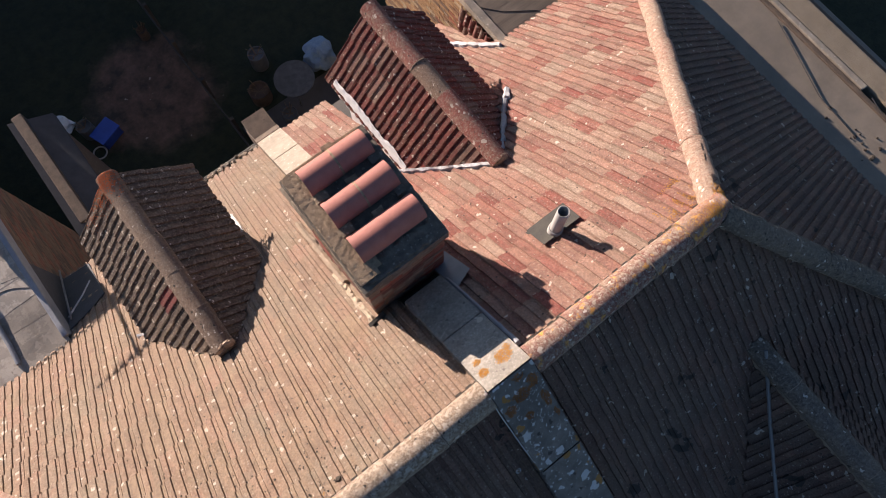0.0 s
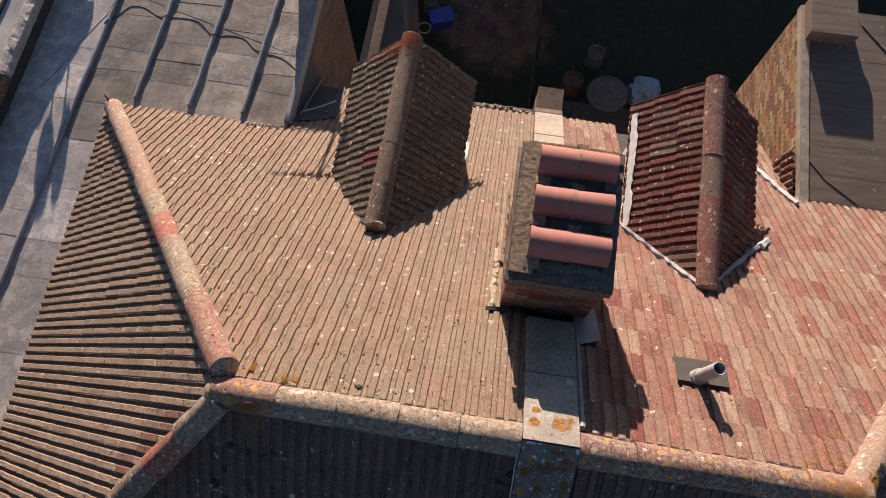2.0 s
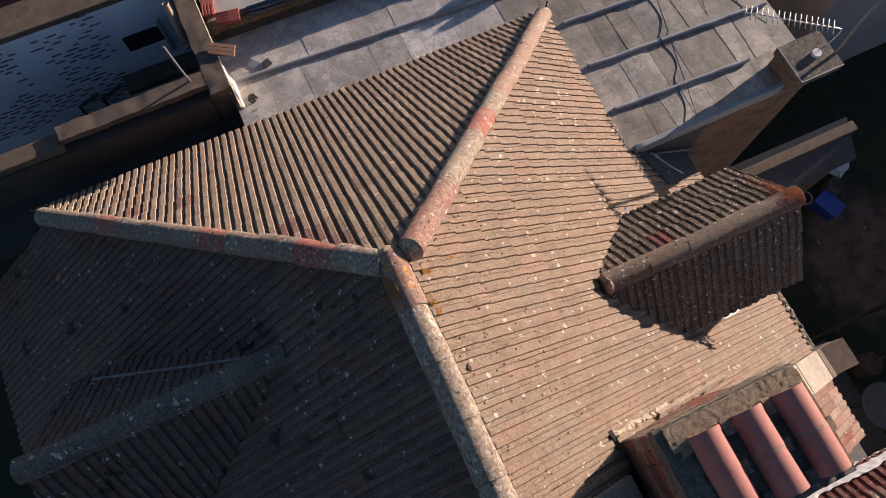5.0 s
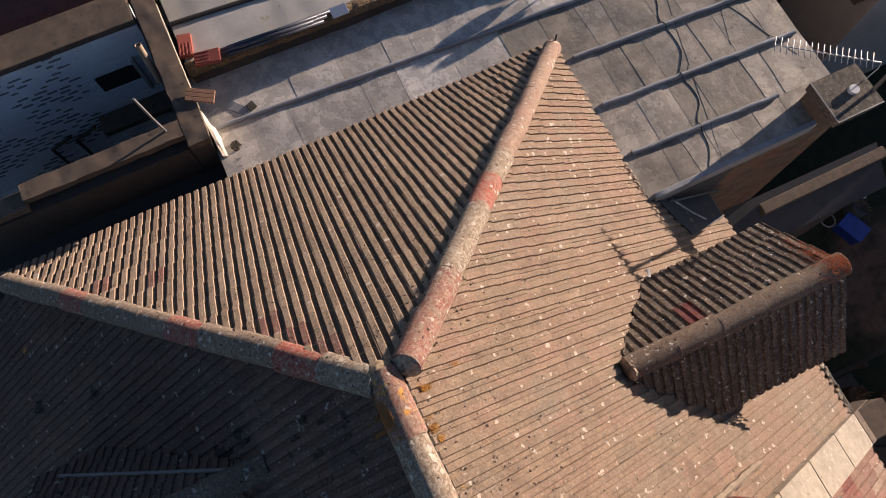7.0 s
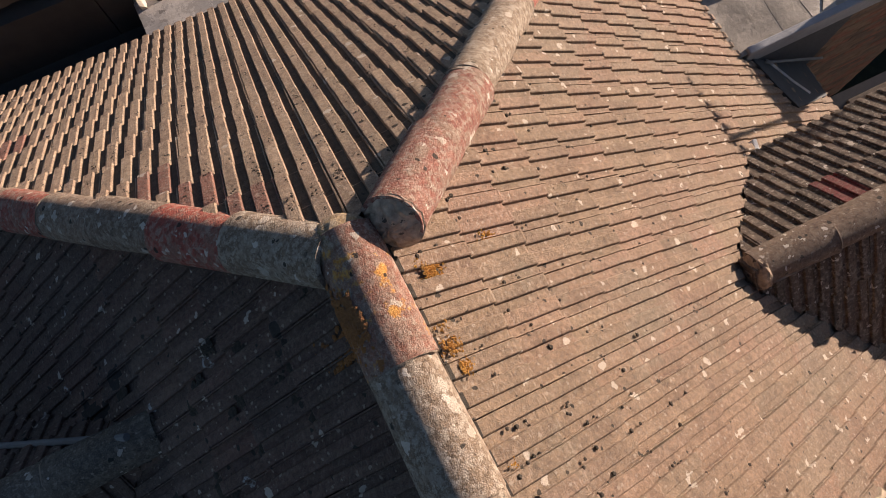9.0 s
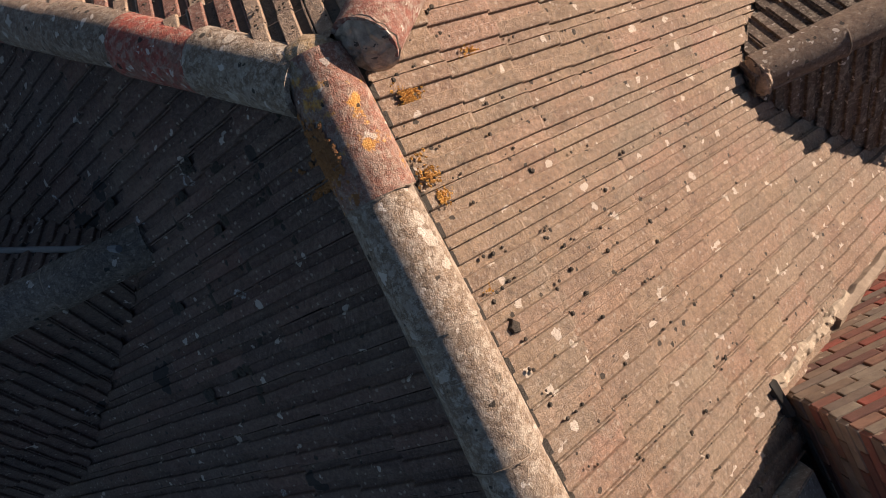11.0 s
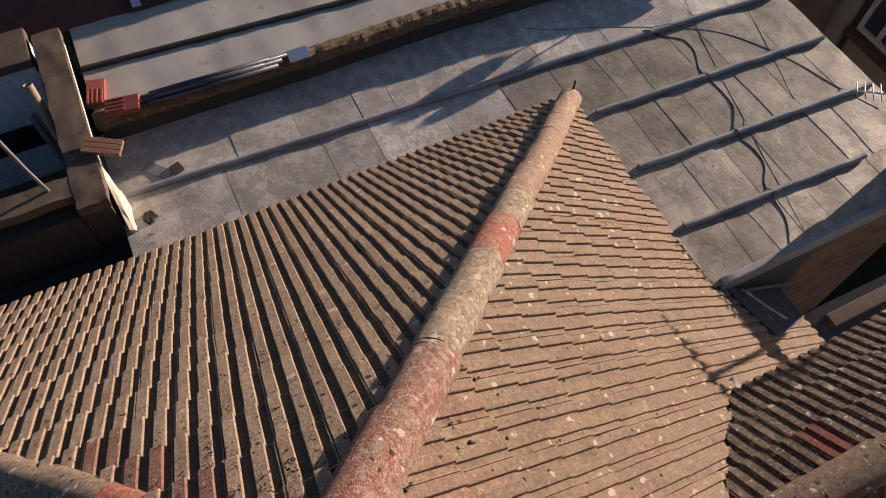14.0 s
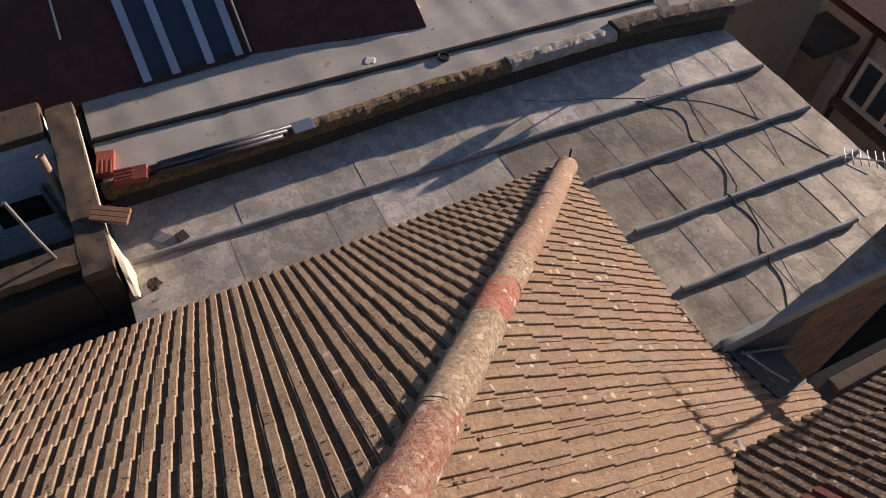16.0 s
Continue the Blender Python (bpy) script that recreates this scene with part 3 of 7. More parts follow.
def cap_run(parent, a, b, radius, pick, length=0.45, up=(0, 0, 1), bed=0.0):
    """Half-round cap tiles end to end from a (low) to b (high)."""
    a, b = Vector(a), Vector(b)
    d = (b - a).normalized()
    side = Vector(up).cross(d).normalized()
    rot = Matrix((d, side, d.cross(side))).transposed().to_4x4()
    count = max(1, round((b - a).length / length))
    step = (b - a).length / count
    if bed:
        bm = boxed((0.02, -bed, -0.10), ((b - a).length - 0.03, bed, 0.02))
        bmesh.ops.subdivide_edges(bm, edges=bm.edges[:], cuts=12, use_grid_fill=True)
        for v in bm.verts:
            v.co.y *= 1 + 0.10 * noise.noise(v.co * 14)
        bedding = part("mortar_bed", bm, M_mortar, parent)
        bedding.matrix_basis = Matrix.Translation(a) @ rot
    for i in range(1, count):
        bead = half_round(random.uniform(0.004, 0.008), radius + 0.002, 0.02, 18)
        for v in bead.verts:
            v.co += Vector((noise.noise(v.co * 60 + Vector((i, 0, 0))) * 0.008, 0, 0)) + Vector((0, v.co.y, v.co.z)) * 0.03 * noise.noise(v.co * 40 + Vector((0, i, 0)))
        part("joint", bead, M_pan_shade_joint if i % 4 == 1 else M_mortar, parent).matrix_basis = Matrix.Translation(a + d * (i * step - 0.004)) @ rot
    for i in range(count):
        bm = half_round(step + 0.03, radius + 0.003, 0.022, 18, -0.010)
        for v in bm.verts:
            v.co += Vector((0, noise.noise(v.co * 9 + Vector((i * 7, 0, 0))) * 0.004, noise.noise(v.co * 11 + Vector((0, i * 5, 0))) * 0.004))
        ob = part("ridge_tile", bm, pick(i), parent)
        ob.matrix_basis = Matrix.Translation(a + d * (i * step)) @ rot @ pose(0, random.gauss(0, 0.002), random.gauss(0, 0.003), random.gauss(0, 1.2), random.gauss(0, 0.45), random.gauss(0, 0.7))


# ---- the pair of houses: main roof ----
RISE, WRISE = 0.87, 0.92
XL, XR = 0.0, 4.70          # hip ends of the ridge
EAVE_N, EAVE_MID = 3.66, 4.86         # plan depth of the garden slope at the sides and between the wings
EAVE_W = 3.40
EAVE_S = 5.2                          # plan depth of the shaded slope
WING_W, WING_E = -1.0, 5.70           # inner faces of the rear wings
LEAD_Z = -3.12


def hip_cut(px, sx, sy, keep_x):
    """Vertical plane along a hip that starts at (px, 0) and runs towards (sx, sy)."""
    d = Vector((sx, sy, 0)).normalized()
    k = Vector((-d.y, d.x, 0))
    if k.x * keep_x > 0:
        k = -k
    return ((px, 0, 0), k)


def build_main_roof():
    deck = tagged(part("roof_deck", solid([
        [(XL, 0, -0.19), (XR, 0, -0.19), (XR + EAVE_W, EAVE_W / RISE * WRISE, -WRISE * EAVE_W - 0.19), (XL - EAVE_W, EAVE_W / RISE * WRISE, -WRISE * EAVE_W - 0.19)],
        [(XL, 0, -0.19), (XR, 0, -0.19), (XR + EAVE_W, -EAVE_W / RISE * WRISE, -WRISE * EAVE_W - 0.19), (XL - EAVE_W, -EAVE_W / RISE * WRISE, -WRISE * EAVE_W - 0.19)],
        [(XL, 0, -0.19), (XL - EAVE_W, EAVE_W / RISE * WRISE, -WRISE * EAVE_W - 0.19), (XL - EAVE_W, -EAVE_W / RISE * WRISE, -WRISE * EAVE_W - 0.19)],
        [(XR, 0, -0.19), (XR + EAVE_W, EAVE_W / RISE * WRISE, -WRISE * EAVE_W - 0.19), (XR + EAVE_W, -EAVE_W / RISE * WRISE, -WRISE * EAVE_W - 0.19)],
        [(XL - EAVE_W, EAVE_W / RISE * WRISE, -WRISE * EAVE_W - 0.19), (XR + EAVE_W, EAVE_W / RISE * WRISE, -WRISE * EAVE_W - 0.19), (XR + EAVE_W, -EAVE_W / RISE * WRISE, -WRISE * EAVE_W - 0.19), (XL - EAVE_W, -EAVE_W / RISE * WRISE, -WRISE * EAVE_W - 0.19)],
    ]), M_deck), "dark roof underlay below the tiles of the hipped roof", "roof deck", kind="structure")
    low = part("roof_deck", solid([
        [(WING_W, 3.4, -RISE * 3.4 - 0.19), (WING_E, 3.4, -RISE * 3.4 - 0.19), (WING_E, 4.84, -RISE * 4.84 - 0.19), (WING_W, 4.84, -RISE * 4.84 - 0.19)],
        [(WING_W, 3.4, -RISE * 4.84 - 0.4), (WING_E, 3.4, -RISE * 4.84 - 0.4), (WING_E, 4.84, -RISE * 4.84 - 0.4), (WING_W, 4.84, -RISE * 4.84 - 0.4)],
        [(WING_W, 4.84, -RISE * 4.84 - 0.19), (WING_E, 4.84, -RISE * 4.84 - 0.19), (WING_E, 4.84, -RISE * 4.84 - 0.4), (WING_W, 4.84, -RISE * 4.84 - 0.4)],
        [(WING_W, 3.4, -RISE * 3.4 - 0.19), (WING_E, 3.4, -RISE * 3.4 - 0.19), (WING_E, 3.4, -RISE * 4.84 - 0.4), (WING_W, 3.4, -RISE * 4.84 - 0.4)],
    ]), M_deck)
    tagged(low, "dark roof underlay below the lower tiles between the wings", "roof deck", kind="structure")
    under = part("roof_deck", solid([
        [(-3.3, -3.4, -RISE * 3.4 - 0.19), (8.0, -3.4, -RISE * 3.4 - 0.19), (8.0, -5.15, -RISE * 5.15 - 0.19), (-3.3, -5.15, -RISE * 5.15 - 0.19)],
        [(-3.3, -3.4, -RISE * 5.15 - 0.4), (8.0, -3.4, -RISE * 5.15 - 0.4), (8.0, -5.15, -RISE * 5.15 - 0.4), (-3.3, -5.15, -RISE * 5.15 - 0.4)],
        [(-3.3, -5.15, -RISE * 5.15 - 0.19), (8.0, -5.15, -RISE * 5.15 - 0.19), (8.0, -5.15, -RISE * 5.15 - 0.4), (-3.3, -5.15, -RISE * 5.15 - 0.4)],
        [(-3.3, -3.4, -RISE * 3.4 - 0.19), (8.0, -3.4, -RISE * 3.4 - 0.19), (8.0, -3.4, -RISE * 5.15 - 0.4), (-3.3, -3.4, -RISE * 5.15 - 0.4)],
        [(-3.3, -3.4, -RISE * 3.4 - 0.19), (-3.3, -5.15, -RISE * 5.15 - 0.19), (-3.3, -5.15, -RISE * 5.15 - 0.4), (-3.3, -3.4, -RISE * 5.15 - 0.4)],
        [(8.0, -3.4, -RISE * 3.4 - 0.19), (8.0, -5.15, -RISE * 5.15 - 0.19), (8.0, -5.15, -RISE * 5.15 - 0.4), (8.0, -3.4, -RISE * 5.15 - 0.4)],
    ]), M_deck)
    tagged(under, "dark roof underlay below the lower tiles of the shaded slope", "roof deck", kind="structure")
    hipr = WRISE / RISE
    cut_nw, cut_ne = hip_cut(XL, -1, hipr, 1), hip_cut(XR, 1, hipr, -1)
    cut_sw, cut_se = hip_cut(XL, -1, -hipr, 1), hip_cut(XR, 1, -hipr, -1)
    flip = lambda c: (c[0], -Vector(c[1]))
    v_len = math.sqrt(1 + RISE * RISE)
    rows_n = int(EAVE_MID * v_len / GAUGE) + 1
    z0 = -RISE * EAVE_MID

    def covered(p):
        # ground taken by the chimney and the dormers
        if 2.05 < p.x < 2.75 and 1.2 < p.y < 2.25:
            return True
        for cx in (0.64, 4.06):
            if abs(p.x - cx) < (p.y - 2.25) * 0.80 and abs(p.x - cx) < 0.57 and p.y > 2.3:
                return True
        return False

    def in_north(p):
        if p.y > EAVE_N and not WING_W < p.x < WING_E:
            return False
        return p.y < EAVE_MID + 0.05 and p.y > -0.05 and not covered(p)

    def sag(p):
        # the old rafters have settled in the middle of the slope
        return -0.045 - 0.07 * math.sin(math.pi * min(max(abs(p.y) / 3.9, 0), 1))

    slope = thing("roof_slope_north_west", "sunlit slope of weathered tan ribbed roof tiles with pale lichen", "roof slope", kind="structure")
    tiled_slope(slope, (2.27, EAVE_MID, z0), (0, -1), RISE, (0, 30), rows_n, M_tan, in_north, [cut_nw, ((0, 0.02, 0), (0, -1, 0))], sag)
    slope = thing("roof_slope_north_east", "sunlit slope of patchy red and buff ribbed roof tiles", "roof slope", kind="structure")
    tiled_slope(slope, (2.69, EAVE_MID, z0), (0, -1), RISE, (-30, 0), rows_n, M_red, in_north, [cut_ne, ((0, 0.02, 0), (0, -1, 0))], sag)
    w_len = math.sqrt(1 + WRISE * WRISE)
    rows_w = int(EAVE_W * w_len / GAUGE) + 1
    slope = thing("roof_slope_west", "hip slope of ribbed roof tiles, their buff lifted for the raking sun", "roof slope", kind="structure")
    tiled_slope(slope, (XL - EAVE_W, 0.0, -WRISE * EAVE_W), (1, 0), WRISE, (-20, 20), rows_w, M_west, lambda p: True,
                [(Vector(flip(cut_nw)[0]) + Vector((-0.005, -0.02, 0)), flip(cut_nw)[1]), (Vector(flip(cut_sw)[0]) + Vector((0.03, -0.04, 0)), flip(cut_sw)[1])], pans=M_pan_shade_joint)
    slope = thing("roof_slope_east", "shaded hip slope of ribbed roof tiles, coloured dark for the shade", "roof slope", kind="structure")
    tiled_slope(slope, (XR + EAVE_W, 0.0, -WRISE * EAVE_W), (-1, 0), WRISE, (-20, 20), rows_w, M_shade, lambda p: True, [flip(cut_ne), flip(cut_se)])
    for name, lab, x0, cols in (("roof_slope_south_west", "shaded slope of mossy ribbed roof tiles, coloured dark for the shade", 2.27, (-30, 0)), ("roof_slope_south_east", "shaded slope of ribbed roof tiles with lichen rings, coloured dark for the shade", 2.69, (0, 30))):
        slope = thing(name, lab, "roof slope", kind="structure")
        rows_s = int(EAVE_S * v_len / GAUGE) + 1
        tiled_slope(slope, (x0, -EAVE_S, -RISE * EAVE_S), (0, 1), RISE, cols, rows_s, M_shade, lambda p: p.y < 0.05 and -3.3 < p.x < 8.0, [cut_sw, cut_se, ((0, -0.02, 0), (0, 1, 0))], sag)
    # ridge and hips
    r = random.Random(4)
    ridge = thing("ridge_west", "half-round lichened ridge tiles bedded in mortar, orange lichen at the hip end", "roof ridge", kind="structure")
    cap_run(ridge, (2.27, -0.05, -0.05), (XL + 0.0, -0.05, -0.05), 0.122, lambda i: M_ridge_lichen if i == 4 else M_ridge_pale, bed=0.115)
    ridge = thing("ridge_east", "red half-round ridge tiles with orange lichen", "roof ridge", kind="structure")
    cap_run(ridge, (2.69, -0.05, -0.05), (XR + 0.02, -0.05, -0.05), 0.122, lambda i: M_ridge_lichen if i > 3 else M_ridge_rust, bed=0.115)
    for name, lab, x, sx, sy, red in (("hip_north_west", "pink and buff half-round hip tiles, one of them red", XL, -1, 1, (7,)), ("hip_south_west", "red and grey half-round hip tiles with lichen", XL, -1, -1, (3, 7, 10)),
                                      ("hip_north_east", "pinkish half-round hip tiles, shaded on one side", XR, 1, 1, ()), ("hip_south_east", "shaded half-round hip tiles", XR, 1, -1, ())):
        hip = thing(name, lab, "roof hip", kind="structure")
        ey = sy * EAVE_W * hipr
        low = (x + sx * (EAVE_W - 0.12), ey * (EAVE_W - 0.12) / EAVE_W, -WRISE * (EAVE_W - 0.12) + 0.02)
        high = (x + sx * 0.04, sy * 0.04, -0.055) if name != "hip_north_west" else (x + 0.0, 0.135, -0.03)
        if sy < 0:
            # these two hips are bedded a little over the shaded side
            low = (low[0] - sx * 0.06, low[1] - 0.06, low[2])
            high = (x - sx * 0.02, -0.10, -0.06)
        if name == "hip_north_east":
            high = (x - 0.05, -0.05, -0.045)
        k = 0.118 if name != "hip_north_west" else 0.115

        def pick(i):
            if i in red:
                return M_ridge_red
            if name == "hip_south_west":
                return M_ridge_pale if i > 9 else M_hip_shaded
            if name == "hip_south_east":
                return M_ridge_shade
            if name == "hip_north_east" or i < 6:
                return M_hip_pink
            return M_ridge_pale if i in (6, 8, 9) else M_hip_red
        cap_run(hip, low, high, k, pick, length=0.475, bed=0.07)


# ---- dormers ----
def build_dormer(cx, ridge_z, y_back, y_front, half, tan_slope, material, ridge_mat, label, north=True, cheek=M_white):
    """A small gabled dormer whose ridge runs out from the main slope."""
    s = 1 if north else -1
    eave_z = ridge_z - half * tan_slope
    d = thing("dormer", label, "dormer", "gabled dormers on the main roof")
    body = part("body", solid([
        [(cx - half + 0.10, s * (y_back + 0.35), eave_z - 1.9), (cx - half + 0.10, s * (y_front - 0.12), eave_z - 1.9), (cx - half + 0.10, s * (y_front - 0.12), eave_z + 0.04), (cx - half + 0.10, s * (y_back + 0.35), eave_z + 0.04)],
        [(cx + half - 0.10, s * (y_back + 0.35), eave_z - 1.9), (cx + half - 0.10, s * (y_front - 0.12), eave_z - 1.9), (cx + half - 0.10, s * (y_front - 0.12), eave_z + 0.04), (cx + half - 0.10, s * (y_back + 0.35), eave_z + 0.04)],
        [(cx - half + 0.10, s * (y_front - 0.12), eave_z - 1.9), (cx + half - 0.10, s * (y_front - 0.12), eave_z - 1.9), (cx + half - 0.10, s * (y_front - 0.12), eave_z + 0.04), (cx, s * (y_front - 0.12), ridge_z - 0.08), (cx - half + 0.10, s * (y_front - 0.12), eave_z + 0.04)],
    ]), cheek, d, "white rendered cheek walls")
    dk = 0.035
    under = part("underlay", solid([
        [(cx, s * y_back, ridge_z - dk), (cx, s * y_front, ridge_z - dk), (cx - half, s * y_front, eave_z - dk), (cx - half, s * y_back, eave_z - dk)],
        [(cx, s * y_back, ridge_z - dk), (cx, s * y_front, ridge_z - dk), (cx + half, s * y_front, eave_z - dk), (cx + half, s * y_back, eave_z - dk)],
        [(cx, s * y_back, ridge_z - 0.09), (cx, s * y_front, ridge_z - 0.09), (cx - half, s * y_front, eave_z - 0.09), (cx - half, s * y_back, eave_z - 0.09)],
        [(cx, s * y_back, ridge_z - 0.09), (cx, s * y_front, ridge_z - 0.09), (cx + half, s * y_front, eave_z - 0.09), (cx + half, s * y_back, eave_z - 0.09)],
    ]), M_deck, d)
    # trim with the main roof: tiles below the main slope are cut away
    main = ((0, 0, -0.05), Vector((0, -s * RISE, -1)))
    cutp = (main[0], main[1])
    run = math.sqrt(half * half + (ridge_z - eave_z) ** 2)
    rows = int(run / GAUGE) + 1
    ncol = int((y_front - y_back) / COVER) + 1
    for side in (-1, 1):
        slope = part("roof_slope", solid([[(cx, s * y_front, ridge_z - 0.036), (cx + side * half, s * y_front, eave_z - 0.036), (cx + side * half, s * (y_front - 0.05), eave_z - 0.06), (cx, s * (y_front - 0.05), ridge_z - 0.06)]]), M_deck, d)
        up = (-side, 0)
        if side == -1:
            # u runs along -y
            o_y = max(s * y_front, s * (y_front - ncol * COVER))
        else:
            o_y = min(s * y_front, s * (y_front - ncol * COVER))
        tiled_slope(slope, (cx + side * (half + 0.03), o_y, eave_z - 0.03 * tan_slope), up, tan_slope, (0, ncol), rows, material,
                    lambda p: True, [cutp, ((cx, 0, 0), (-side, 0, 0))])
    ridge = part("ridge", boxed((cx - 0.06, min(s * y_back, s * y_front) + 0.05, ridge_z - 0.06), (cx + 0.06, max(s * y_back, s * y_front) - 0.02, ridge_z + 0.0)), M_mortar, d)
    cap_run(ridge, (cx, s * y_front, ridge_z - 0.02), (cx, s * (y_back - 0.04), ridge_z - 0.02), 0.115, ridge_mat, bed=0.10)
    bm = bmesh.new()
    bmesh.ops.create_icosphere(bm, subdivisions=4, radius=1.0)
    for v in bm.verts:
        k = 1 + 0.10 * noise.noise(v.co * 4 + Vector((cx, 0, 0))) + 0.07 * noise.noise(v.co * 11)
        v.co = Vector((cx + v.co.x * 0.112 * k, s * (y_back - 0.05) + v.co.y * 0.055 * k, ridge_z - 0.03 + v.co.z * 0.118 * k))
    part("ridge_end_mortar", bm, M_plug if north else M_ridge_shade, d, "rough mortar closing the ridge end")
    return d


# ---- chimney and party wall ----
def build_party_wall():
    w = thing("party_wall", "party wall with pale concrete coping, orange lichen near the ridge", "party wall", kind="structure")
    x0, x1 = 2.275, 2.685
    lift = 0.12
    def strip(name, ya, yb, mat, k=0.0, rise=RISE, label=""):
        za, zb = -rise * abs(ya) + lift, -rise * abs(yb) + lift
        ya, yb = ya - 0.045, yb - 0.045
        bm = solid([[(x0, ya, za), (x1, ya, za), (x1, yb, zb), (x0, yb, zb)], [(x0, ya, za - 0.35), (x1, ya, za - 0.35), (x1, yb, zb - 0.35), (x0, yb, zb - 0.35)],
                    [(x0, ya, za), (x0, yb, zb), (x0, yb, zb - 0.35), (x0, ya, za - 0.35)], [(x1, ya, za), (x1, yb, zb), (x1, yb, zb - 0.35), (x1, ya, za - 0.35)],
                    [(x0, ya, za), (x1, ya, za), (x1, ya, za - 0.35), (x0, ya, za - 0.35)], [(x0, yb, zb), (x1, yb, zb), (x1, yb, zb - 0.35), (x0, yb, zb - 0.35)]])
        bmesh.ops.bevel(bm, geom=bm.edges[:], offset=0.006, segments=2, affect="EDGES")
        return part(name, bm, mat, w, label)
    ys = [0.0, 0.55, 1.10]
    for a, b in zip(ys, ys[1:]):
        strip("coping", a + 0.001, b - 0.001, M_capping)
    for a, b in ((2.2, 2.9), (2.9, 3.6), (3.6, 4.3), (4.3, 4.95), (4.95, 5.45)):
        strip("coping", a + 0.004, b - 0.004, M_coping if a < 4.9 else M_brown_coping)
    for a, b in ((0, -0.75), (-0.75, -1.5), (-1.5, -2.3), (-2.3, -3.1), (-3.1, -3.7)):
        strip("coping", a - 0.004, b + 0.004, M_capping_shade, label="lichened capping, coloured dark for its shade")
    part("end_pier", boxed((x0 + 0.01, 4.75, GROUND), (x1 - 0.01, 5.40, -4.3)), M_brown_coping, w)


def build_chimney():
    c = thing("chimney", "brick chimney stack with sooty top and three terracotta half-round covers", "chimney", at=(0, 0, 0))
    x0, x1, y0, y1, top = 2.03, 2.81, 1.17, 2.30, -0.025
    part("core", boxed((x0 + 0.03, y0 + 0.03, -2.4), (x1 - 0.03, y1 - 0.03, top - 0.14)), M_mortar, c)
    brick_faces(c, (x0, y0), (x1, y0), -1.25, top - 0.15, M_brick_red, 0.03)
    brick_faces(c, (x1, y0), (x1, y1), -2.0, top - 0.15, M_brick_red, 0.03)
    brick_faces(c, (x1, y1), (x0, y1), -2.0, top - 0.15, M_brick_red, 0.03)
    brick_faces(c, (x0, y1), (x0, y0), -2.0, top - 0.15, M_brick_red, 0.03)
    part("cap_course", lumpy((x0 - 0.03, y0 - 0.03, top - 0.15), (x1 + 0.03, y1 + 0.03, top), 0.03, 0.008, 9), M_flaunch, c, "sooty oversailing top course")
    part("flaunching", lumpy((x0 - 0.015, y0 + 0.03, top - 0.02), (x0 + 0.17, y1 + 0.01, top + 0.030), 0.012, 0.0042, 30), M_sandy, c, "rough sandy mortar bed")
    part("flaunching", lumpy((x0 + 0.02, y1 - 0.05, top - 0.02), (x1 - 0.02, y1 + 0.03, top + 0.025), 0.012, 0.0026, 40), M_sandy, c, "rough sandy mortar bed")
    part("flaunching", lumpy((x0 + 0.06, y0 - 0.01, top - 0.03), (x1 + 0.01, y0 + 0.15, top + 0.012), 0.016, 0.016, 14), M_flaunch, c, "sooty mossy mortar bed")
    part("flaunching", lumpy((x1 - 0.07, y0 + 0.10, top - 0.03), (x1 + 0.02, y1 + 0.01, top + 0.014), 0.016, 0.014, 14), M_flaunch, c, "sooty mossy mortar bed")
    # ragged creasing tiles showing in layers along the side of the stack
    rr = random.Random(52)
    for k in range(3):
        y = y0 + 0.02 + 0.1 * (k == 1)
        while y < y1 - 0.05:
            e = min(y + rr.uniform(0.16, 0.34), y1 + 0.02)
            out = 0.030 + 0.009 * k + rr.uniform(-0.010, 0.010)
            part("creasing_tile", lumpy((x0 - out, y + 0.003, top - 0.035 - 0.042 * k), (x0 + 0.05, e - 0.003, top - 0.018 - 0.042 * k), 0.03, 0.006, 15), M_sandy if (k + int(y * 9)) % 3 else M_pale_mortar, c)
            y = e
    for i in range(3):
        cy = y0 + 0.30 + i * 0.353
        cap = part("flue_cover", boxed((x0 + 0.14, cy - 0.09, top - 0.02), (x1 - 0.08, cy + 0.09, top + 0.02)), M_dark, c)
        tilt = random.gauss(0, 0.8) + (1.5 if i == 1 else 0)
        for k in range(2):
            bm = half_round(0.308, 0.126, 0.016, 18)
            t = part("half_round_tile", bm, M_cap_tile, cap, "smooth terracotta half-round tile")
            t.matrix_basis = pose(x0 + 0.115 + k * 0.318, cy - 0.01, top + 0.03, random.gauss(0, 1.5), random.gauss(0, 1), tilt + random.gauss(0, 0.5))
        joint = half_round(0.02, 0.1265 if i == 0 else 0.1285, 0.02, 18)
        part("joint", joint, (M_cap_tile, M_sandy, M_sandy)[i], cap).matrix_basis = pose(x0 + 0.419, cy - 0.01, top + 0.03)
        part("mortar_lump", lumpy((x0 + 0.40, cy + 0.09, top - 0.02), (x0 + 0.50, cy + 0.17, top + 0.05), 0.02, 0.014, 13), M_sandy, c)
    for i in range(3):
        cy = y0 + 0.14 + i * 0.353
        part("mortar_lump", lumpy((x0 + 0.10, cy - 0.06, top - 0.02), (x0 + 0.22, cy + 0.03, top + 0.035), 0.02, 0.012, 13), M_sandy, c)
        if i:
            part("mortar_lump", lumpy((x0 + 0.66, cy - 0.05, top - 0.02), (x0 + 0.74, cy + 0.04, top + 0.04), 0.02, 0.014, 13), M_flaunch, c)


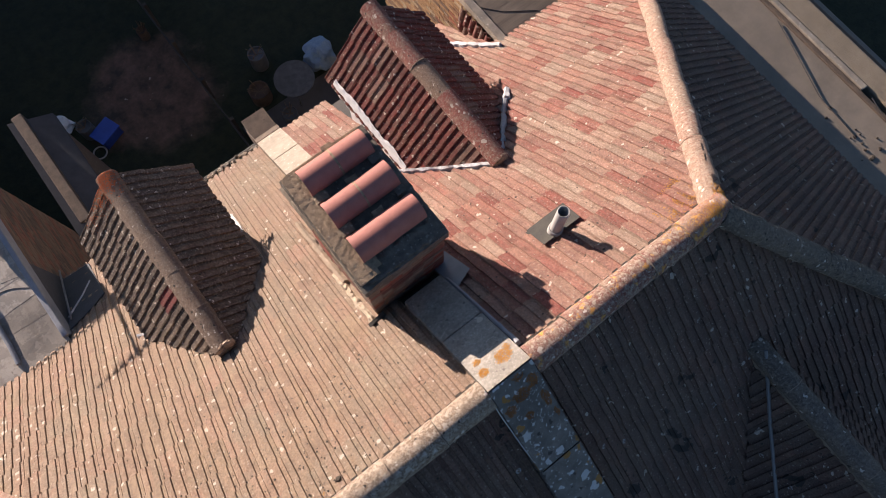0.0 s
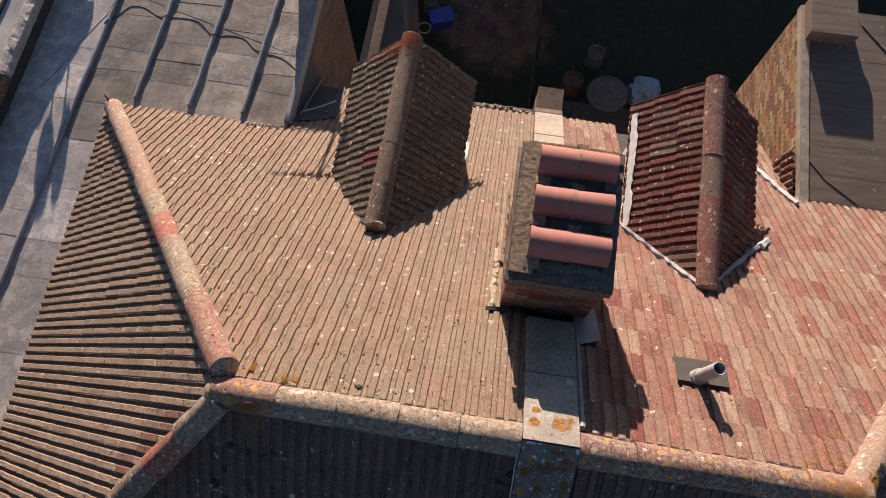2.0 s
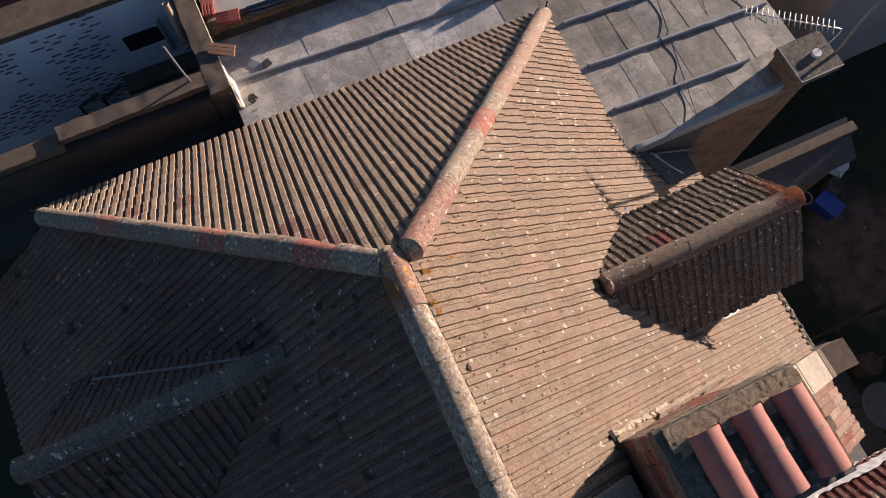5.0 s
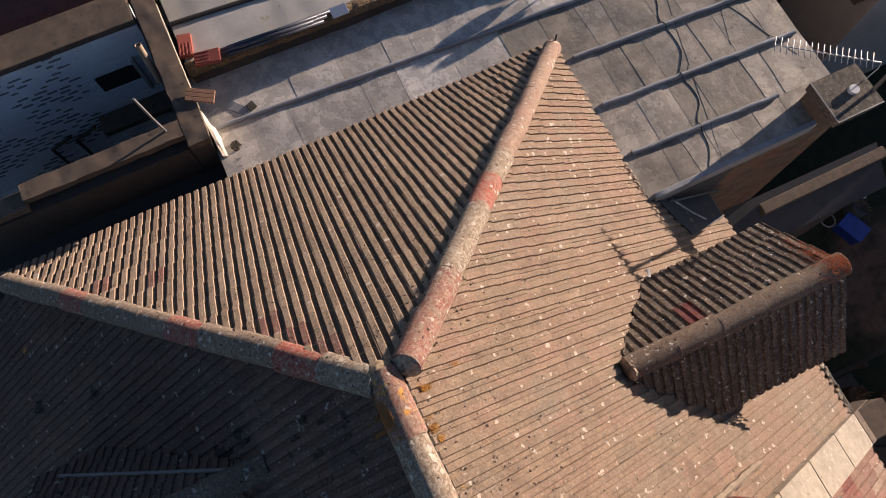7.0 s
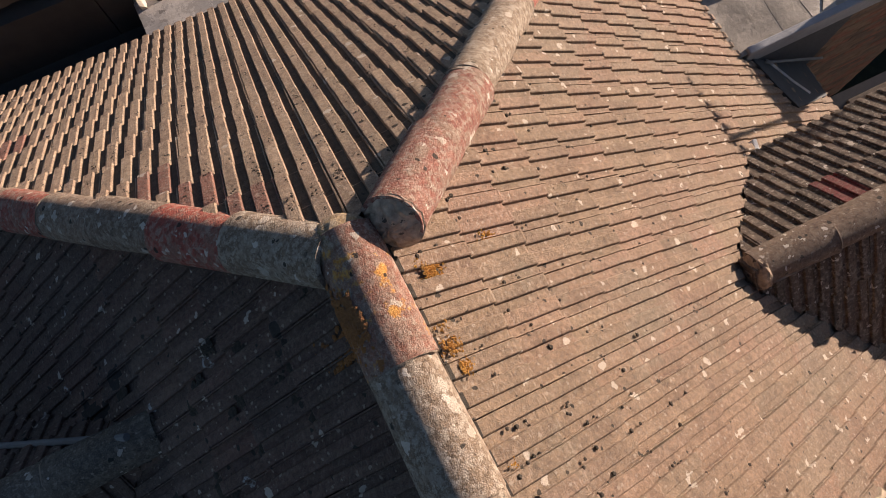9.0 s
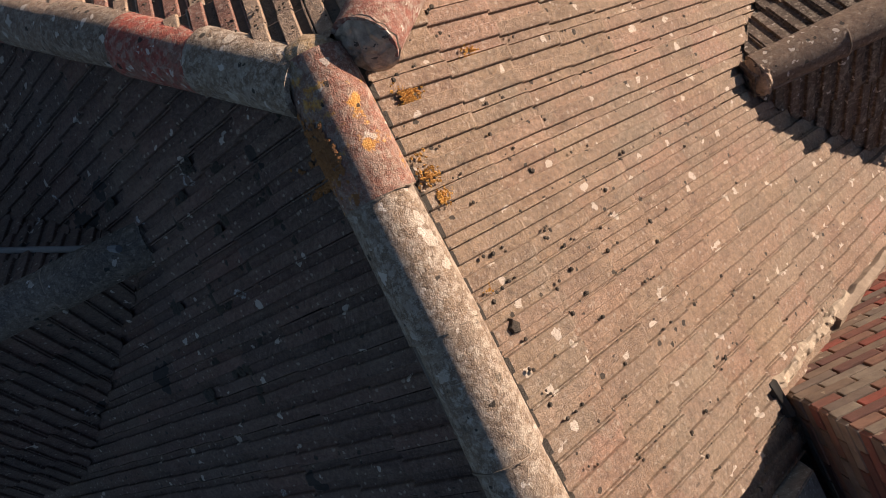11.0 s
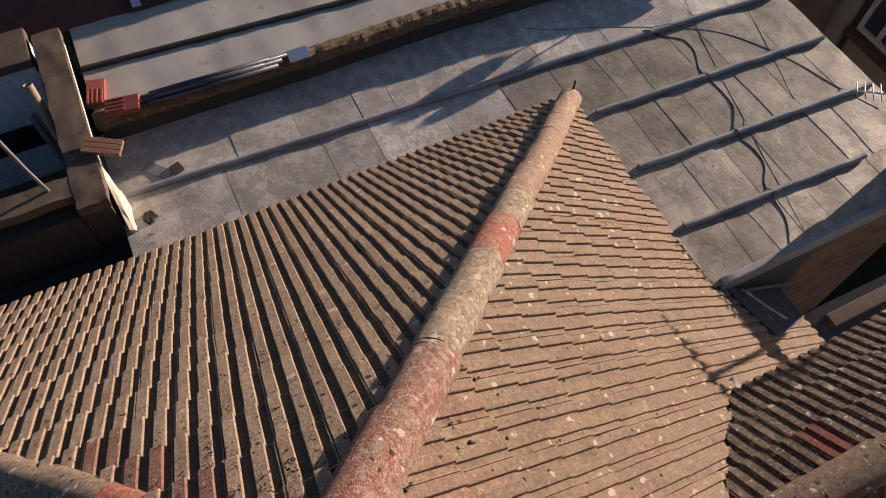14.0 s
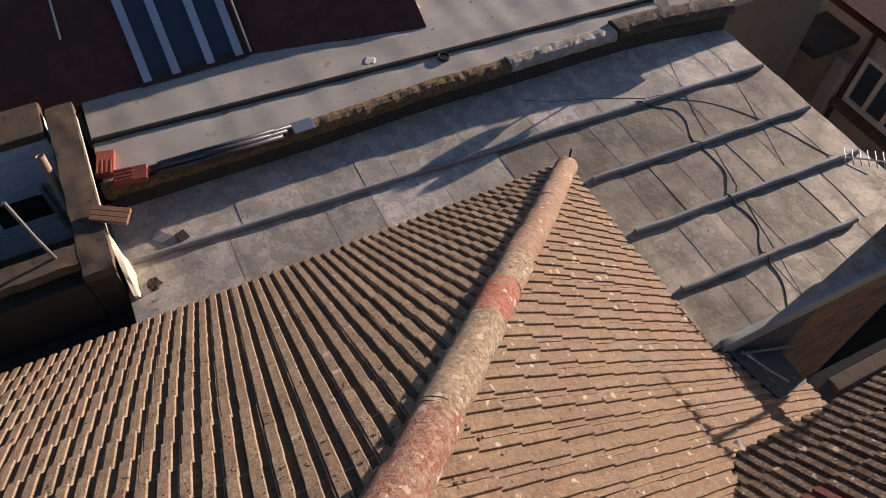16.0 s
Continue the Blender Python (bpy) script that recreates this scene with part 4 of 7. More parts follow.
def lumpy(lo, hi, step, amount, scale, keep_below=None):
    """A box cut into small squares whose surface is uneven, as mortar is."""
    bm = bmesh.new()
    counts = [max(1, round((hi[k] - lo[k]) / step)) for k in range(3)]
    cache = {}

    def vert(i):
        if i not in cache:
            p = Vector([lo[k] + (hi[k] - lo[k]) * i[k] / counts[k] for k in range(3)])
            w = Vector((noise.noise(p * scale), noise.noise(p * scale + Vector((7, 0, 0))), noise.noise(p * scale + Vector((0, 9, 0)))))
            w += 0.5 * Vector((noise.noise(p * scale * 2.7), noise.noise(p * scale * 2.7 + Vector((7, 0, 0))), noise.noise(p * scale * 2.7 + Vector((0, 9, 0)))))
            cache[i] = bm.verts.new(p + w * amount)
        return cache[i]

    for ax in range(3):
        u, v = (ax + 1) % 3, (ax + 2) % 3
        for end in (0, counts[ax]):
            for a in range(counts[u]):
                for b2 in range(counts[v]):
                    q = []
                    for da, db in ((0, 0), (1, 0), (1, 1), (0, 1)):
                        i = [0, 0, 0]
                        i[ax], i[u], i[v] = end, a + da, b2 + db
                        q.append(vert(tuple(i)))
                    bm.faces.new(q).smooth = True
    bmesh.ops.recalc_face_normals(bm, faces=bm.faces)
    return bm


def rough_up(bm, amount, scale):
    bmesh.ops.subdivide_edges(bm, edges=bm.edges[:], cuts=3, use_grid_fill=True)
    for v in bm.verts:
        v.co += Vector((noise.noise(v.co * scale), noise.noise(v.co * scale + Vector((5, 0, 0))), noise.noise(v.co * scale + Vector((0, 9, 0))))) * amount


def brick_faces(parent, a, b, z0, z1, material, depth=0.02, limit=400, skip=None):
    """Stretcher-bond bricks proud of a wall face that runs from a to b with its outside on the right hand."""
    a, b = Vector((*a, 0)), Vector((*b, 0))
    d = (b - a).normalized()
    out = Vector((d.y, -d.x, 0))
    length = (b - a).length
    bl, bh, j = 0.215, 0.065, 0.010
    cache = {}
    row, z = 0, z0
    while z + bh < z1 + 0.01:
        x = -(bl + j) / 2 if row % 2 else 0.0
        while x < length - 0.02:
            xs, xe = max(x, 0), min(x + bl, length)
            if xe - xs > 0.04:
                key = round(xe - xs, 3)
                if key not in cache:
                    bm = boxed((0, 0, 0), (key, depth, bh), 0.004)
                    me = bpy.data.meshes.new("brick")
                    bm.to_mesh(me)
                    bm.free()
                    me.materials.append(material)
                    cache[key] = me
                place = a + d * xs + Vector((0, 0, z))
                if skip is None or not skip(xs + key / 2, z):
                    ob = new("brick", cache[key])
                    ob.parent = parent
                    rot = Matrix((d, out, Vector((0, 0, 1)))).transposed().to_4x4()
                    ob.matrix_basis = Matrix.Translation(place + out * (random.uniform(-0.003, 0.003) - depth + 0.006)) @ rot
            x += bl + j
        z += bh + j
        row += 1


def recolour(slope, place, material):
    """One odd tile: the one laid nearest to a place takes another material."""
    best = min((o for o in slope.children_recursive if o.name.startswith("tile")), key=lambda o: (o.matrix_basis @ Vector((0.1, 0.17, 0.03)) - Vector(place)).length)
    best.data = best.data.copy()
    best.data.materials[0] = material


build_main_roof()
M_odd_red = tile_material("odd_red_tile", [(0.29, 0.12, 0.085)], 0.1, 0.14, 0.0, speckle=0.3)
M_odd_warm = tile_material("warm_tan_tile", [(0.33, 0.205, 0.14)], 0.16, 0.1, 0.0, speckle=0.36)
for y, x in ((-0.30, -0.42), (-0.50, -0.68), (-0.62, -0.85), (-2.2, -2.35), (-1.75, -2.0)):
    recolour(bpy.data.objects["roof_slope_west"], (x, y, WRISE * x + 0.05), M_odd_red)
for x, y in ((0.45, 1.75), (0.8, 2.0), (-1.9, 3.2), (-1.7, 3.0), (-2.1, 3.35), (1.85, 1.6), (1.85, 2.6), (0.1, 0.35)):
    recolour(bpy.data.objects["roof_slope_north_west"], (x, y, -RISE * y), M_odd_warm)
brown_dormer = build_dormer(0.655, -1.66, 2.0, 4.25, 0.705, 1.12, M_dorm_w, lambda i: M_ridge_grey, "gabled dormer with weathered brown ribbed tiles, orange lichen on its gable")
build_dormer(4.07, -1.58, 1.85, 4.16, 0.695, 1.12, M_dorm_e, lambda i: M_ridge_ox if i != 2 else M_ridge_grey, "gabled dormer with oxblood red ribbed tiles and white flashing")
build_dormer(0.08, -1.12, 1.25, 3.62, 0.95, 1.5, M_shade, lambda i: M_ridge_shade, "shaded gabled dormer with mossy tiles, coloured dark for the shade", north=False)
build_dormer(4.62, -1.12, 1.25, 3.62, 0.95, 1.5, M_shade, lambda i: M_ridge_shade, "shaded gabled dormer with mossy tiles, coloured dark for the shade", north=False)
M_bright_red = tile_material("bright_red_tile", [(0.18, 0.022, 0.022)], 0.1, 0.1, 0.0, speckle=0.15)
recolour(brown_dormer, (0.40, 2.72, -1.87), M_bright_red)
build_party_wall()
build_chimney()

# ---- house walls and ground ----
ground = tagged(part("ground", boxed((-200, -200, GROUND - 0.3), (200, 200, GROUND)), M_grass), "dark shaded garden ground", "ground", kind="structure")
tagged(part("wall_front", boxed((-3.28, -5.0, GROUND), (7.98, -3.61, -4.9)), M_render), "rendered front wall under the shaded slope", "wall", kind="structure")
tagged(part("wall_house", boxed((-3.3, -3.6, GROUND), (8.0, 3.35, -3.3)), M_render), "rendered outer walls of the pair of houses", "wall", kind="structure")
tagged(part("wall_rear", boxed((WING_W, 3.36, GROUND), (WING_E, 4.7, -4.42)), M_render), "rear wall of the houses between the wings", "wall", kind="structure")
# Unseen wall, added only to block the low sun from the gardens.
tagged(part("boundary_wall", boxed((-40, 26, GROUND), (40, 26.4, -3.4)), M_render), "unseen plain wall added to keep the low sun off the gardens", "wall", kind="structure")


def lead_height(x, y):
    """Height of the dented lead sheet."""
    return LEAD_Z - 0.008 + 0.012 * noise.noise(Vector((x * 2.2, y * 1.9, 0))) + 0.004 * noise.noise(Vector((x * 5, y * 4.2, 3)))


ROLLS = ((-4.12, -0.74, -3.72, 6.45), (-3.10, 3.7, -2.95, 6.45), (-2.35, 3.7, -2.21, 6.45), (-1.62, 3.7, -1.53, 5.74))


def lead_roof():
    f_thing = thing("flat_roof_west", "weathered grey lead flat roof with raised rolls", "flat roof", kind="structure")
    # sheets laid in bays between the rolls, each one lapped over the one before it
    rl = random.Random(31)
    line = lambda k: (lambda y: ROLLS[k][0] + (ROLLS[k][2] - ROLLS[k][0]) * (y - ROLLS[k][1]) / (ROLLS[k][3] - ROLLS[k][1]))
    bays = [(lambda y: -4.95, line(0), (-0.85, 0.32, 0.95, 1.585, 1.937, 2.75, 3.56, 4.10, 4.355, 5.40, 5.86, 6.10, 6.5)),
            (line(0), lambda y: -3.20, (-0.85, 0.15, 1.10, 1.58, 2.3, 3.0, 3.56)),
            (line(0), line(1), (3.56, 4.09, 4.42, 4.97, 5.32, 5.95, 6.5)), (line(1), line(2), (3.56, 4.00, 4.33, 4.62, 5.28, 5.63, 6.12, 6.5)),
            (line(2), line(3), (3.56, 4.12, 4.57, 4.93, 5.60, 5.88, 6.5)), (line(3), lambda y: WING_W, (3.56, 4.06, 4.34, 4.66, 4.98, 5.33, 5.74, 6.5))]
    for left, right, cuts in bays:
        for ya, yb in zip(cuts, cuts[1:]):
            high, skew = rl.choice((0.0002, 0.0004, 0.0008, 0.0022)), rl.gauss(0, 0.02) if ya > 3.6 else 0.0
            bm = bmesh.new()
            width = right(ya) - left(ya)
            nx, ny = max(3, int(width / 0.05)), max(3, int((yb - ya) / 0.04))
            grid = []
            for k in range(ny + 1):
                f = k / ny
                row = []
                for i in range(nx + 1):
                    g = i / nx
                    y = ya + (yb + 0.02 - ya) * f + skew * (g - 0.5) * (1 - f)
                    x = left(y) + (right(y) - left(y)) * g
                    if k == 0:
                        y += 0.006 * noise.noise(Vector((x * 6, y * 5, 1)))
                    row.append(bm.verts.new((x, y, lead_height(x, y) + high * (1 - f) - 0.001 * f)))
                grid.append(row)
            for a, b in zip(grid, grid[1:]):
                for i in range(nx):
                    bm.faces.new((a[i], a[i + 1], b[i + 1], b[i])).smooth = True
            rim = bmesh.ops.extrude_edge_only(bm, edges=[e for e in bm.edges if e.is_boundary])
            for v in rim["geom"]:
                if isinstance(v, bmesh.types.BMVert):
                    v.co.z -= 0.02
            bmesh.ops.recalc_face_normals(bm, faces=bm.faces)
            part("lead_sheet", bm, M_lead if left(3.0) < -4.0 or right(3.0) < -3.0 and ya < 3 else M_lead_wing, f_thing)
    part("boarding", boxed((-4.94, -0.84, LEAD_Z - 0.12), (-3.21, 6.49, LEAD_Z - 0.03)), M_deck, f_thing)
    part("boarding", boxed((-3.20, EAVE_N - 0.09, LEAD_Z - 0.12), (WING_W - 0.01, 6.49, LEAD_Z - 0.03)), M_deck, f_thing)
    for xa, ya, xb, yb in ROLLS:
        part("lead_roll", tube([(xa + (xb - xa) * i / 14 + 0.004 * math.sin(i * 1.7 + xa), ya + (yb - ya) * i / 14, LEAD_Z + 0.012 + 0.005 * math.sin(i * 2.3)) for i in range(15)], 0.031, 10), M_lead_new, f_thing)
    part("edge_upstand", boxed((WING_W - 0.05, EAVE_N, LEAD_Z - 0.2), (WING_W + 0.02, 6.3, LEAD_Z + 0.025), 0.012), M_lead_new, f_thing)
    # Facing added over the wing wall; its dark colour is the wall's shade.
    part("cladding", boxed((WING_W - 0.019, EAVE_N, -4.6), (WING_W + 0.012, 4.86, LEAD_Z - 0.21)), M_corner_shade, f_thing, "dark facing that holds the wall's shade")
    wing = thing("wing_west", "brown brick wing under the lead roof", "house wing", kind="structure")
    part("wall", boxed((-8, 3.7, GROUND), (WING_W - 0.02, 6.5, LEAD_Z - 0.13)), M_mortar, wing)
    brick_faces(wing, (WING_W, 4.86), (WING_W, 6.5), -6.2, LEAD_Z - 0.15, M_brick_brown, 0.03)
    part("wall", boxed((-8, -0.85, GROUND), (-3.35, 3.7, LEAD_Z - 0.13)), M_render, wing)


lead_roof()


def east_side():
    f = thing("flat_roof_east", "brown ridged felt flat roof on the east wing", "flat roof", kind="structure")
    part("felt", boxed((WING_E + 0.05, 3.5, LEAD_Z - 0.12), (12, 6.5, LEAD_Z)), M_felt, f)
    part("verge", lumpy((WING_E - 0.03, 3.5, LEAD_Z - 0.1), (WING_E + 0.085, 6.5, LEAD_Z + 0.02), 0.05, 0.008, 9), M_coping, f)
    wing = thing("wing_east", "buff brick wing under the felt roof, sunlit side wall", "house wing", kind="structure")
    part("wall", boxed((WING_E + 0.02, 3.7, GROUND), (12, 6.5, LEAD_Z - 0.13)), M_pan_shade_joint, wing)
    brick_faces(wing, (WING_E, 6.5), (WING_E, 3.7), -5.6, LEAD_Z - 0.12, M_brick_buff, 0.03)
    g = thing("flat_roof_side", "brown asphalt side roof with a kerb", "flat roof", kind="structure")
    part("asphalt", boxed((7.9, -6, LEAD_Z - 0.15), (9.0, 3.5, LEAD_Z)), M_asphalt, g)
    part("kerb", boxed((8.95, -6, LEAD_Z - 0.2), (9.02, 6, LEAD_Z + 0.03), 0.015), M_brown_coping, g)
    part("parapet", boxed((9.2, -6, LEAD_Z - 3), (9.65, 6, LEAD_Z - 0.1), 0.02), M_brown_coping, g)


east_side()


# ---- flashings, mortar fillets and small things on the main roof ----
def on_slope(x, y, lift=0.0):
    """A place on the tiles of the garden slope."""
    return Vector((x, y, -RISE * y - 0.045 - 0.07 * math.sin(math.pi * min(max(y / 3.9, 0), 1)) + 0.055 + lift))


def strip_on(points, width, thick, seed=0, wavy=0.012, side=None):
    """A thin uneven strip that follows the given places."""
    r = random.Random(seed)
    pts = []
    for a, b in zip(points, points[1:]):
        a, b = Vector(a), Vector(b)
        k = max(2, int((b - a).length / 0.05))
        pts += [a.lerp(b, i / k) for i in range(k)]
    pts.append(Vector(points[-1]))
    bm = bmesh.new()
    rows = []
    for i, p in enumerate(pts):
        d = (pts[min(i + 1, len(pts) - 1)] - pts[max(i - 1, 0)]).normalized()
        s = d.cross(Vector((0, RISE, 1)).normalized()).normalized()
        n = s.cross(d)
        w1, w2 = width / 2 + r.uniform(-wavy, wavy), width / 2 + r.uniform(-wavy, wavy)
        rows.append([bm.verts.new(q) for q in (p - s * w1 - n * 0.05, p - s * w1, p + n * thick, p + s * w2, p + s * w2 - n * 0.05)])
    for a, b in zip(rows, rows[1:]):
        for k in range(4):
            bm.faces.new((a[k], a[k + 1], b[k + 1], b[k]))
    bm.faces.new(rows[0])
    bm.faces.new(rows[-1][::-1])
    bmesh.ops.recalc_face_normals(bm, faces=bm.faces)
    return bm


def patch(centre, normal, radius, seed, thick=0.006, stretch=1.0):
    """A crusty lichen or moss cushion with an uneven outline."""
    r = random.Random(seed)
    n = Vector(normal).normalized()
    q = n.to_track_quat("Z", "Y")
    bm = bmesh.new()
    top = bm.verts.new(Vector(centre) + n * thick)
    ring1, ring2 = [], []
    k = 14
    for i in range(k):
        a = 2 * math.pi * i / k
        rr = radius * r.uniform(0.65, 1.15)
        d = Vector((math.cos(a) * stretch, math.sin(a), 0))
        ring1.append(bm.verts.new(Vector(centre) + q @ (d * rr * 0.75) + n * thick * r.uniform(0.6, 1.2)))
        ring2.append(bm.verts.new(Vector(centre) + q @ (d * rr) - n * thick * 2))
    for i in range(k):
        j = (i + 1) % k
        bm.faces.new((top, ring1[i], ring1[j]))
        bm.faces.new((ring1[i], ring2[i], ring2[j], ring1[j]))
    return bm


def flake(bm, centre, n, radius, rr):
    """One small crust of lichen."""
    q = n.to_track_quat("Z", "Y")
    ring = []
    for i in range(7):
        a = 2 * math.pi * i / 7
        ring.append(bm.verts.new(centre + q @ Vector((math.cos(a), math.sin(a), 0)) * radius * rr.uniform(0.6, 1.25) - n * 0.004))
    top = bm.verts.new(centre + n * 0.0015)
    for i in range(7):
        bm.faces.new((top, ring[i], ring[(i + 1) % 7]))


def cushion(bm, centre, n, radius, rr):
    """One small domed tuft of moss."""
    q = n.to_track_quat("Z", "Y")
    rings = []
    for k, (w, h) in enumerate(((1.0, -0.6), (0.95, 0.05), (0.62, 0.30))):
        rings.append([bm.verts.new(centre + q @ (Vector((math.cos(a), math.sin(a), 0)) * radius * w * rr.uniform(0.8, 1.15)) + n * radius * h * rr.uniform(0.8, 1.1)) for a in (math.tau * i / 8 for i in range(8))])
    top = bm.verts.new(centre + n * radius * 0.38)
    for a, b in zip(rings, rings[1:]):
        for i in range(8):
            bm.faces.new((a[i], a[(i + 1) % 8], b[(i + 1) % 8], b[i]))
    for i in range(8):
        bm.faces.new((rings[-1][i], rings[-1][(i + 1) % 8], top))


def small_thing(name, bm, material, label, category, group="", kind=""):
    return tagged(part(name, bm, material), label, category, group, kind)


def roof_details():
    # soil vent pipe on its lead slate
    v = thing("vent_pipe", "grey soil vent pipe in a dark lead slate among red tiles", "vent pipe")
    bm = solid([[on_slope(3.53, 0.655, 0.034), on_slope(3.95, 0.655, 0.034), on_slope(3.99, 0.885, 0.034), on_slope(3.55, 0.885, 0.034)],
                [on_slope(3.53, 0.655, -0.03), on_slope(3.95, 0.655, -0.03), on_slope(3.99, 0.885, -0.03), on_slope(3.55, 0.885, -0.03)]])
    part("lead_slate", bm, M_slate_flash, v, "dark lead slate flashing")
    part("pipe", ring_pipe((3.705, 0.70, -0.85), (3.717, 0.718, -0.14), 0.054, 0.044), M_pipe, v)
    part("collar", ring_pipe((3.705, 0.70, -0.75), (3.708, 0.705, -0.545), 0.068, 0.054, 20, 0.02), M_pipe, v)
    # white mortar fillets round the oxblood dormer, small ones round the brown one
    f = thing("dormer_flashing", "white painted mortar flashing along the dormer valley", "flashing", kind="structure")
    rows, er = [], random.Random(37)
    bm = bmesh.new()
    for i in range(27):
        y = 2.58 + 1.42 * i / 26
        xo, xi = 3.33 + er.uniform(-0.006, 0.006), 3.39 + 0.02 * noise.noise(Vector((y * 4, 0, 0))) + er.uniform(-0.01, 0.01)
        rows.append([bm.verts.new((x, y, -1.58 - 1.12 * (4.06 - x) + lift + er.uniform(-0.004, 0.004))) for x, lift in ((xo, -0.09), (xo, 0.085), ((xo + xi) / 2, 0.10), (xi, 0.085), (xi, 0.0))])
    for a, b4 in zip(rows, rows[1:]):
        for q in range(4):
            bm.faces.new((a[q], a[q + 1], b4[q + 1], b4[q]))
    bm.faces.new(rows[0])
    bm.faces.new(rows[-1][::-1])
    bmesh.ops.recalc_face_normals(bm, faces=bm.faces)
    part("eave_band", bm, M_white, f, "white painted mortar band over the eave tiles")
    part("fillet", strip_on([on_slope(3.27, 2.62, 0.035), on_slope(3.62, 2.22, 0.035), on_slope(4.03, 1.79, 0.035)], 0.042, 0.02, 2, 0.014), M_chalky, f)
    part("fillet", strip_on([on_slope(4.07, 1.78, 0.035), on_slope(4.50, 2.22, 0.035), on_slope(4.87, 2.60, 0.035)], 0.05, 0.02, 3), M_lead_new, f)
    part("fillet", strip_on([on_slope(4.84, 2.55, 0.05), on_slope(4.97, 2.67, 0.05)], 0.08, 0.03, 13), M_white, f)
    f = thing("dormer_flashing", "small white mortar fillets at the corners of the brown dormer", "flashing", kind="structure")
    part("fillet", strip_on([on_slope(-0.20, 2.92, 0.015), on_slope(-0.09, 2.86, 0.015)], 0.05, 0.02, 4), M_white, f)
    part("fillet", strip_on([on_slope(0.52, 2.06, 0.015), on_slope(0.60, 2.03, 0.015)], 0.05, 0.02, 5), M_white, f)
    part("fillet", strip_on([on_slope(1.39, 3.40, 0.02), on_slope(1.39, 3.80, 0.02)], 0.06, 0.02, 6), M_white, f)
    # chimney flashings
    c = thing("chimney_flashing", "sandy mortar fillet and lead flashing round the chimney foot", "flashing", kind="structure")
    part("fillet", strip_on([on_slope(1.985, 2.9, 0.03), on_slope(1.985, 1.7, 0.03)], 0.07, 0.03, 7, 0.010), M_mortar, c)
    bm = bmesh.new()
    rows = []
    for k in range(66):
        y = 1.12 + 0.78 * k / 65
        row = []
        for q in range(10):
            f = q / 9
            x = 1.915 + 0.03 * noise.noise(Vector((y * 7, 0, 2))) * (1 - f) + 0.09 * f
            lift = 0.050 * math.sin(math.pi * min(f + 0.12, 1)) ** 0.7 - (0.05 if q in (0, 9) else 0.0)
            row.append(bm.verts.new(on_slope(x, y, lift - 0.008 + 0.020 * noise.noise(Vector((x * 30, y * 22, 0))) + 0.016 * noise.noise(Vector((x * 70, y * 55, 5))))))
        rows.append(row)
    for a, b4 in zip(rows, rows[1:]):
        for q in range(9):
            bm.faces.new((a[q], a[q + 1], b4[q + 1], b4[q])).smooth = True
    bmesh.ops.recalc_face_normals(bm, faces=bm.faces)
    part("fillet", bm, M_pale_mortar, c, "pale lumpy mortar fillet")
    bm = bmesh.new()
    fr = random.Random(71)
    for _ in range(70):
        yy = fr.uniform(1.14, 1.85)
        flake(bm, on_slope(1.945 + fr.gauss(0, 0.032), yy, 0.010 + fr.uniform(-0.012, 0.006)), Vector((fr.gauss(0, 0.5), RISE, 1)).normalized(), fr.uniform(0.005, 0.013), fr)
    part("fillet_lumps", bm, M_pale_mortar, c)
    part("corner_piece", strip_on([on_slope(1.90, 1.10, 0.03), on_slope(2.08, 1.11, 0.05)], 0.04, 0.02, 8), M_slate_flash, c)
    part("lead_apron", solid([[on_slope(2.70, 1.20, 0.04), on_slope(2.89, 1.38, 0.04), on_slope(2.93, 0.93, 0.03), on_slope(2.70, 0.84, 0.04)],
                              [on_slope(2.70, 1.20, -0.02), on_slope(2.89, 1.38, -0.02), on_slope(2.93, 0.93, -0.03), on_slope(2.70, 0.84, -0.02)]]), M_lead_new, c)
    part("lead_strip", strip_on([on_slope(2.715, 1.0, 0.04), on_slope(2.715, 0.12, 0.04)], 0.035, 0.008, 9, 0.003), M_lead_new, c)
    # Dark sheet cut to the wing's cast shadow on the tiles, deepening it.
    w = thing("gutter_sheet", "dark sheet standing for the shadow in the corner of slope and wing wall", "flashing", kind="structure")
    outline = ((-0.985, 3.74), (-0.70, 3.84), (-0.46, 3.98), (-0.52, 4.35), (-0.60, 4.82), (-0.985, 4.84))
    part("sheet", solid([[on_slope(x, y, 0.022) for x, y in outline], [on_slope(x, y, -0.03) for x, y in outline]] + [[on_slope(*a, 0.022), on_slope(*b4, 0.022), on_slope(*b4, -0.03), on_slope(*a, -0.03)] for a, b4 in zip(outline, outline[1:] + outline[:1])]), M_corner_shade, w)
    part("fillet", strip_on([on_slope(-0.97, 3.98, 0.03), on_slope(-0.75, 4.22, 0.03), on_slope(-0.62, 4.42, 0.03)], 0.025, 0.01, 23, 0.006), M_chalky, w, "thin broken chalky mortar line")
    # mortar plug in the end of the hip, moss and lichen cushions
    bm = bmesh.new()
    rings = [[bm.verts.new((0, 0, 0.05))]]
    for k in range(1, 8):
        rad = 0.112 * k / 7
        ring = []
        for a in range(28):
            x, y = rad * math.cos(a * math.tau / 28), rad * math.sin(a * math.tau / 28)
            ring.append(bm.verts.new((x, y, 0.05 * (1 - (k / 7) ** 2) + 0.014 * noise.noise(Vector((x, y, 0)) * 30) + 0.012 * noise.noise(Vector((x, y, 2)) * 80))))
        rings.append(ring)
    for a in range(28):
        bm.faces.new((rings[0][0], rings[1][a], rings[1][(a + 1) % 28]))
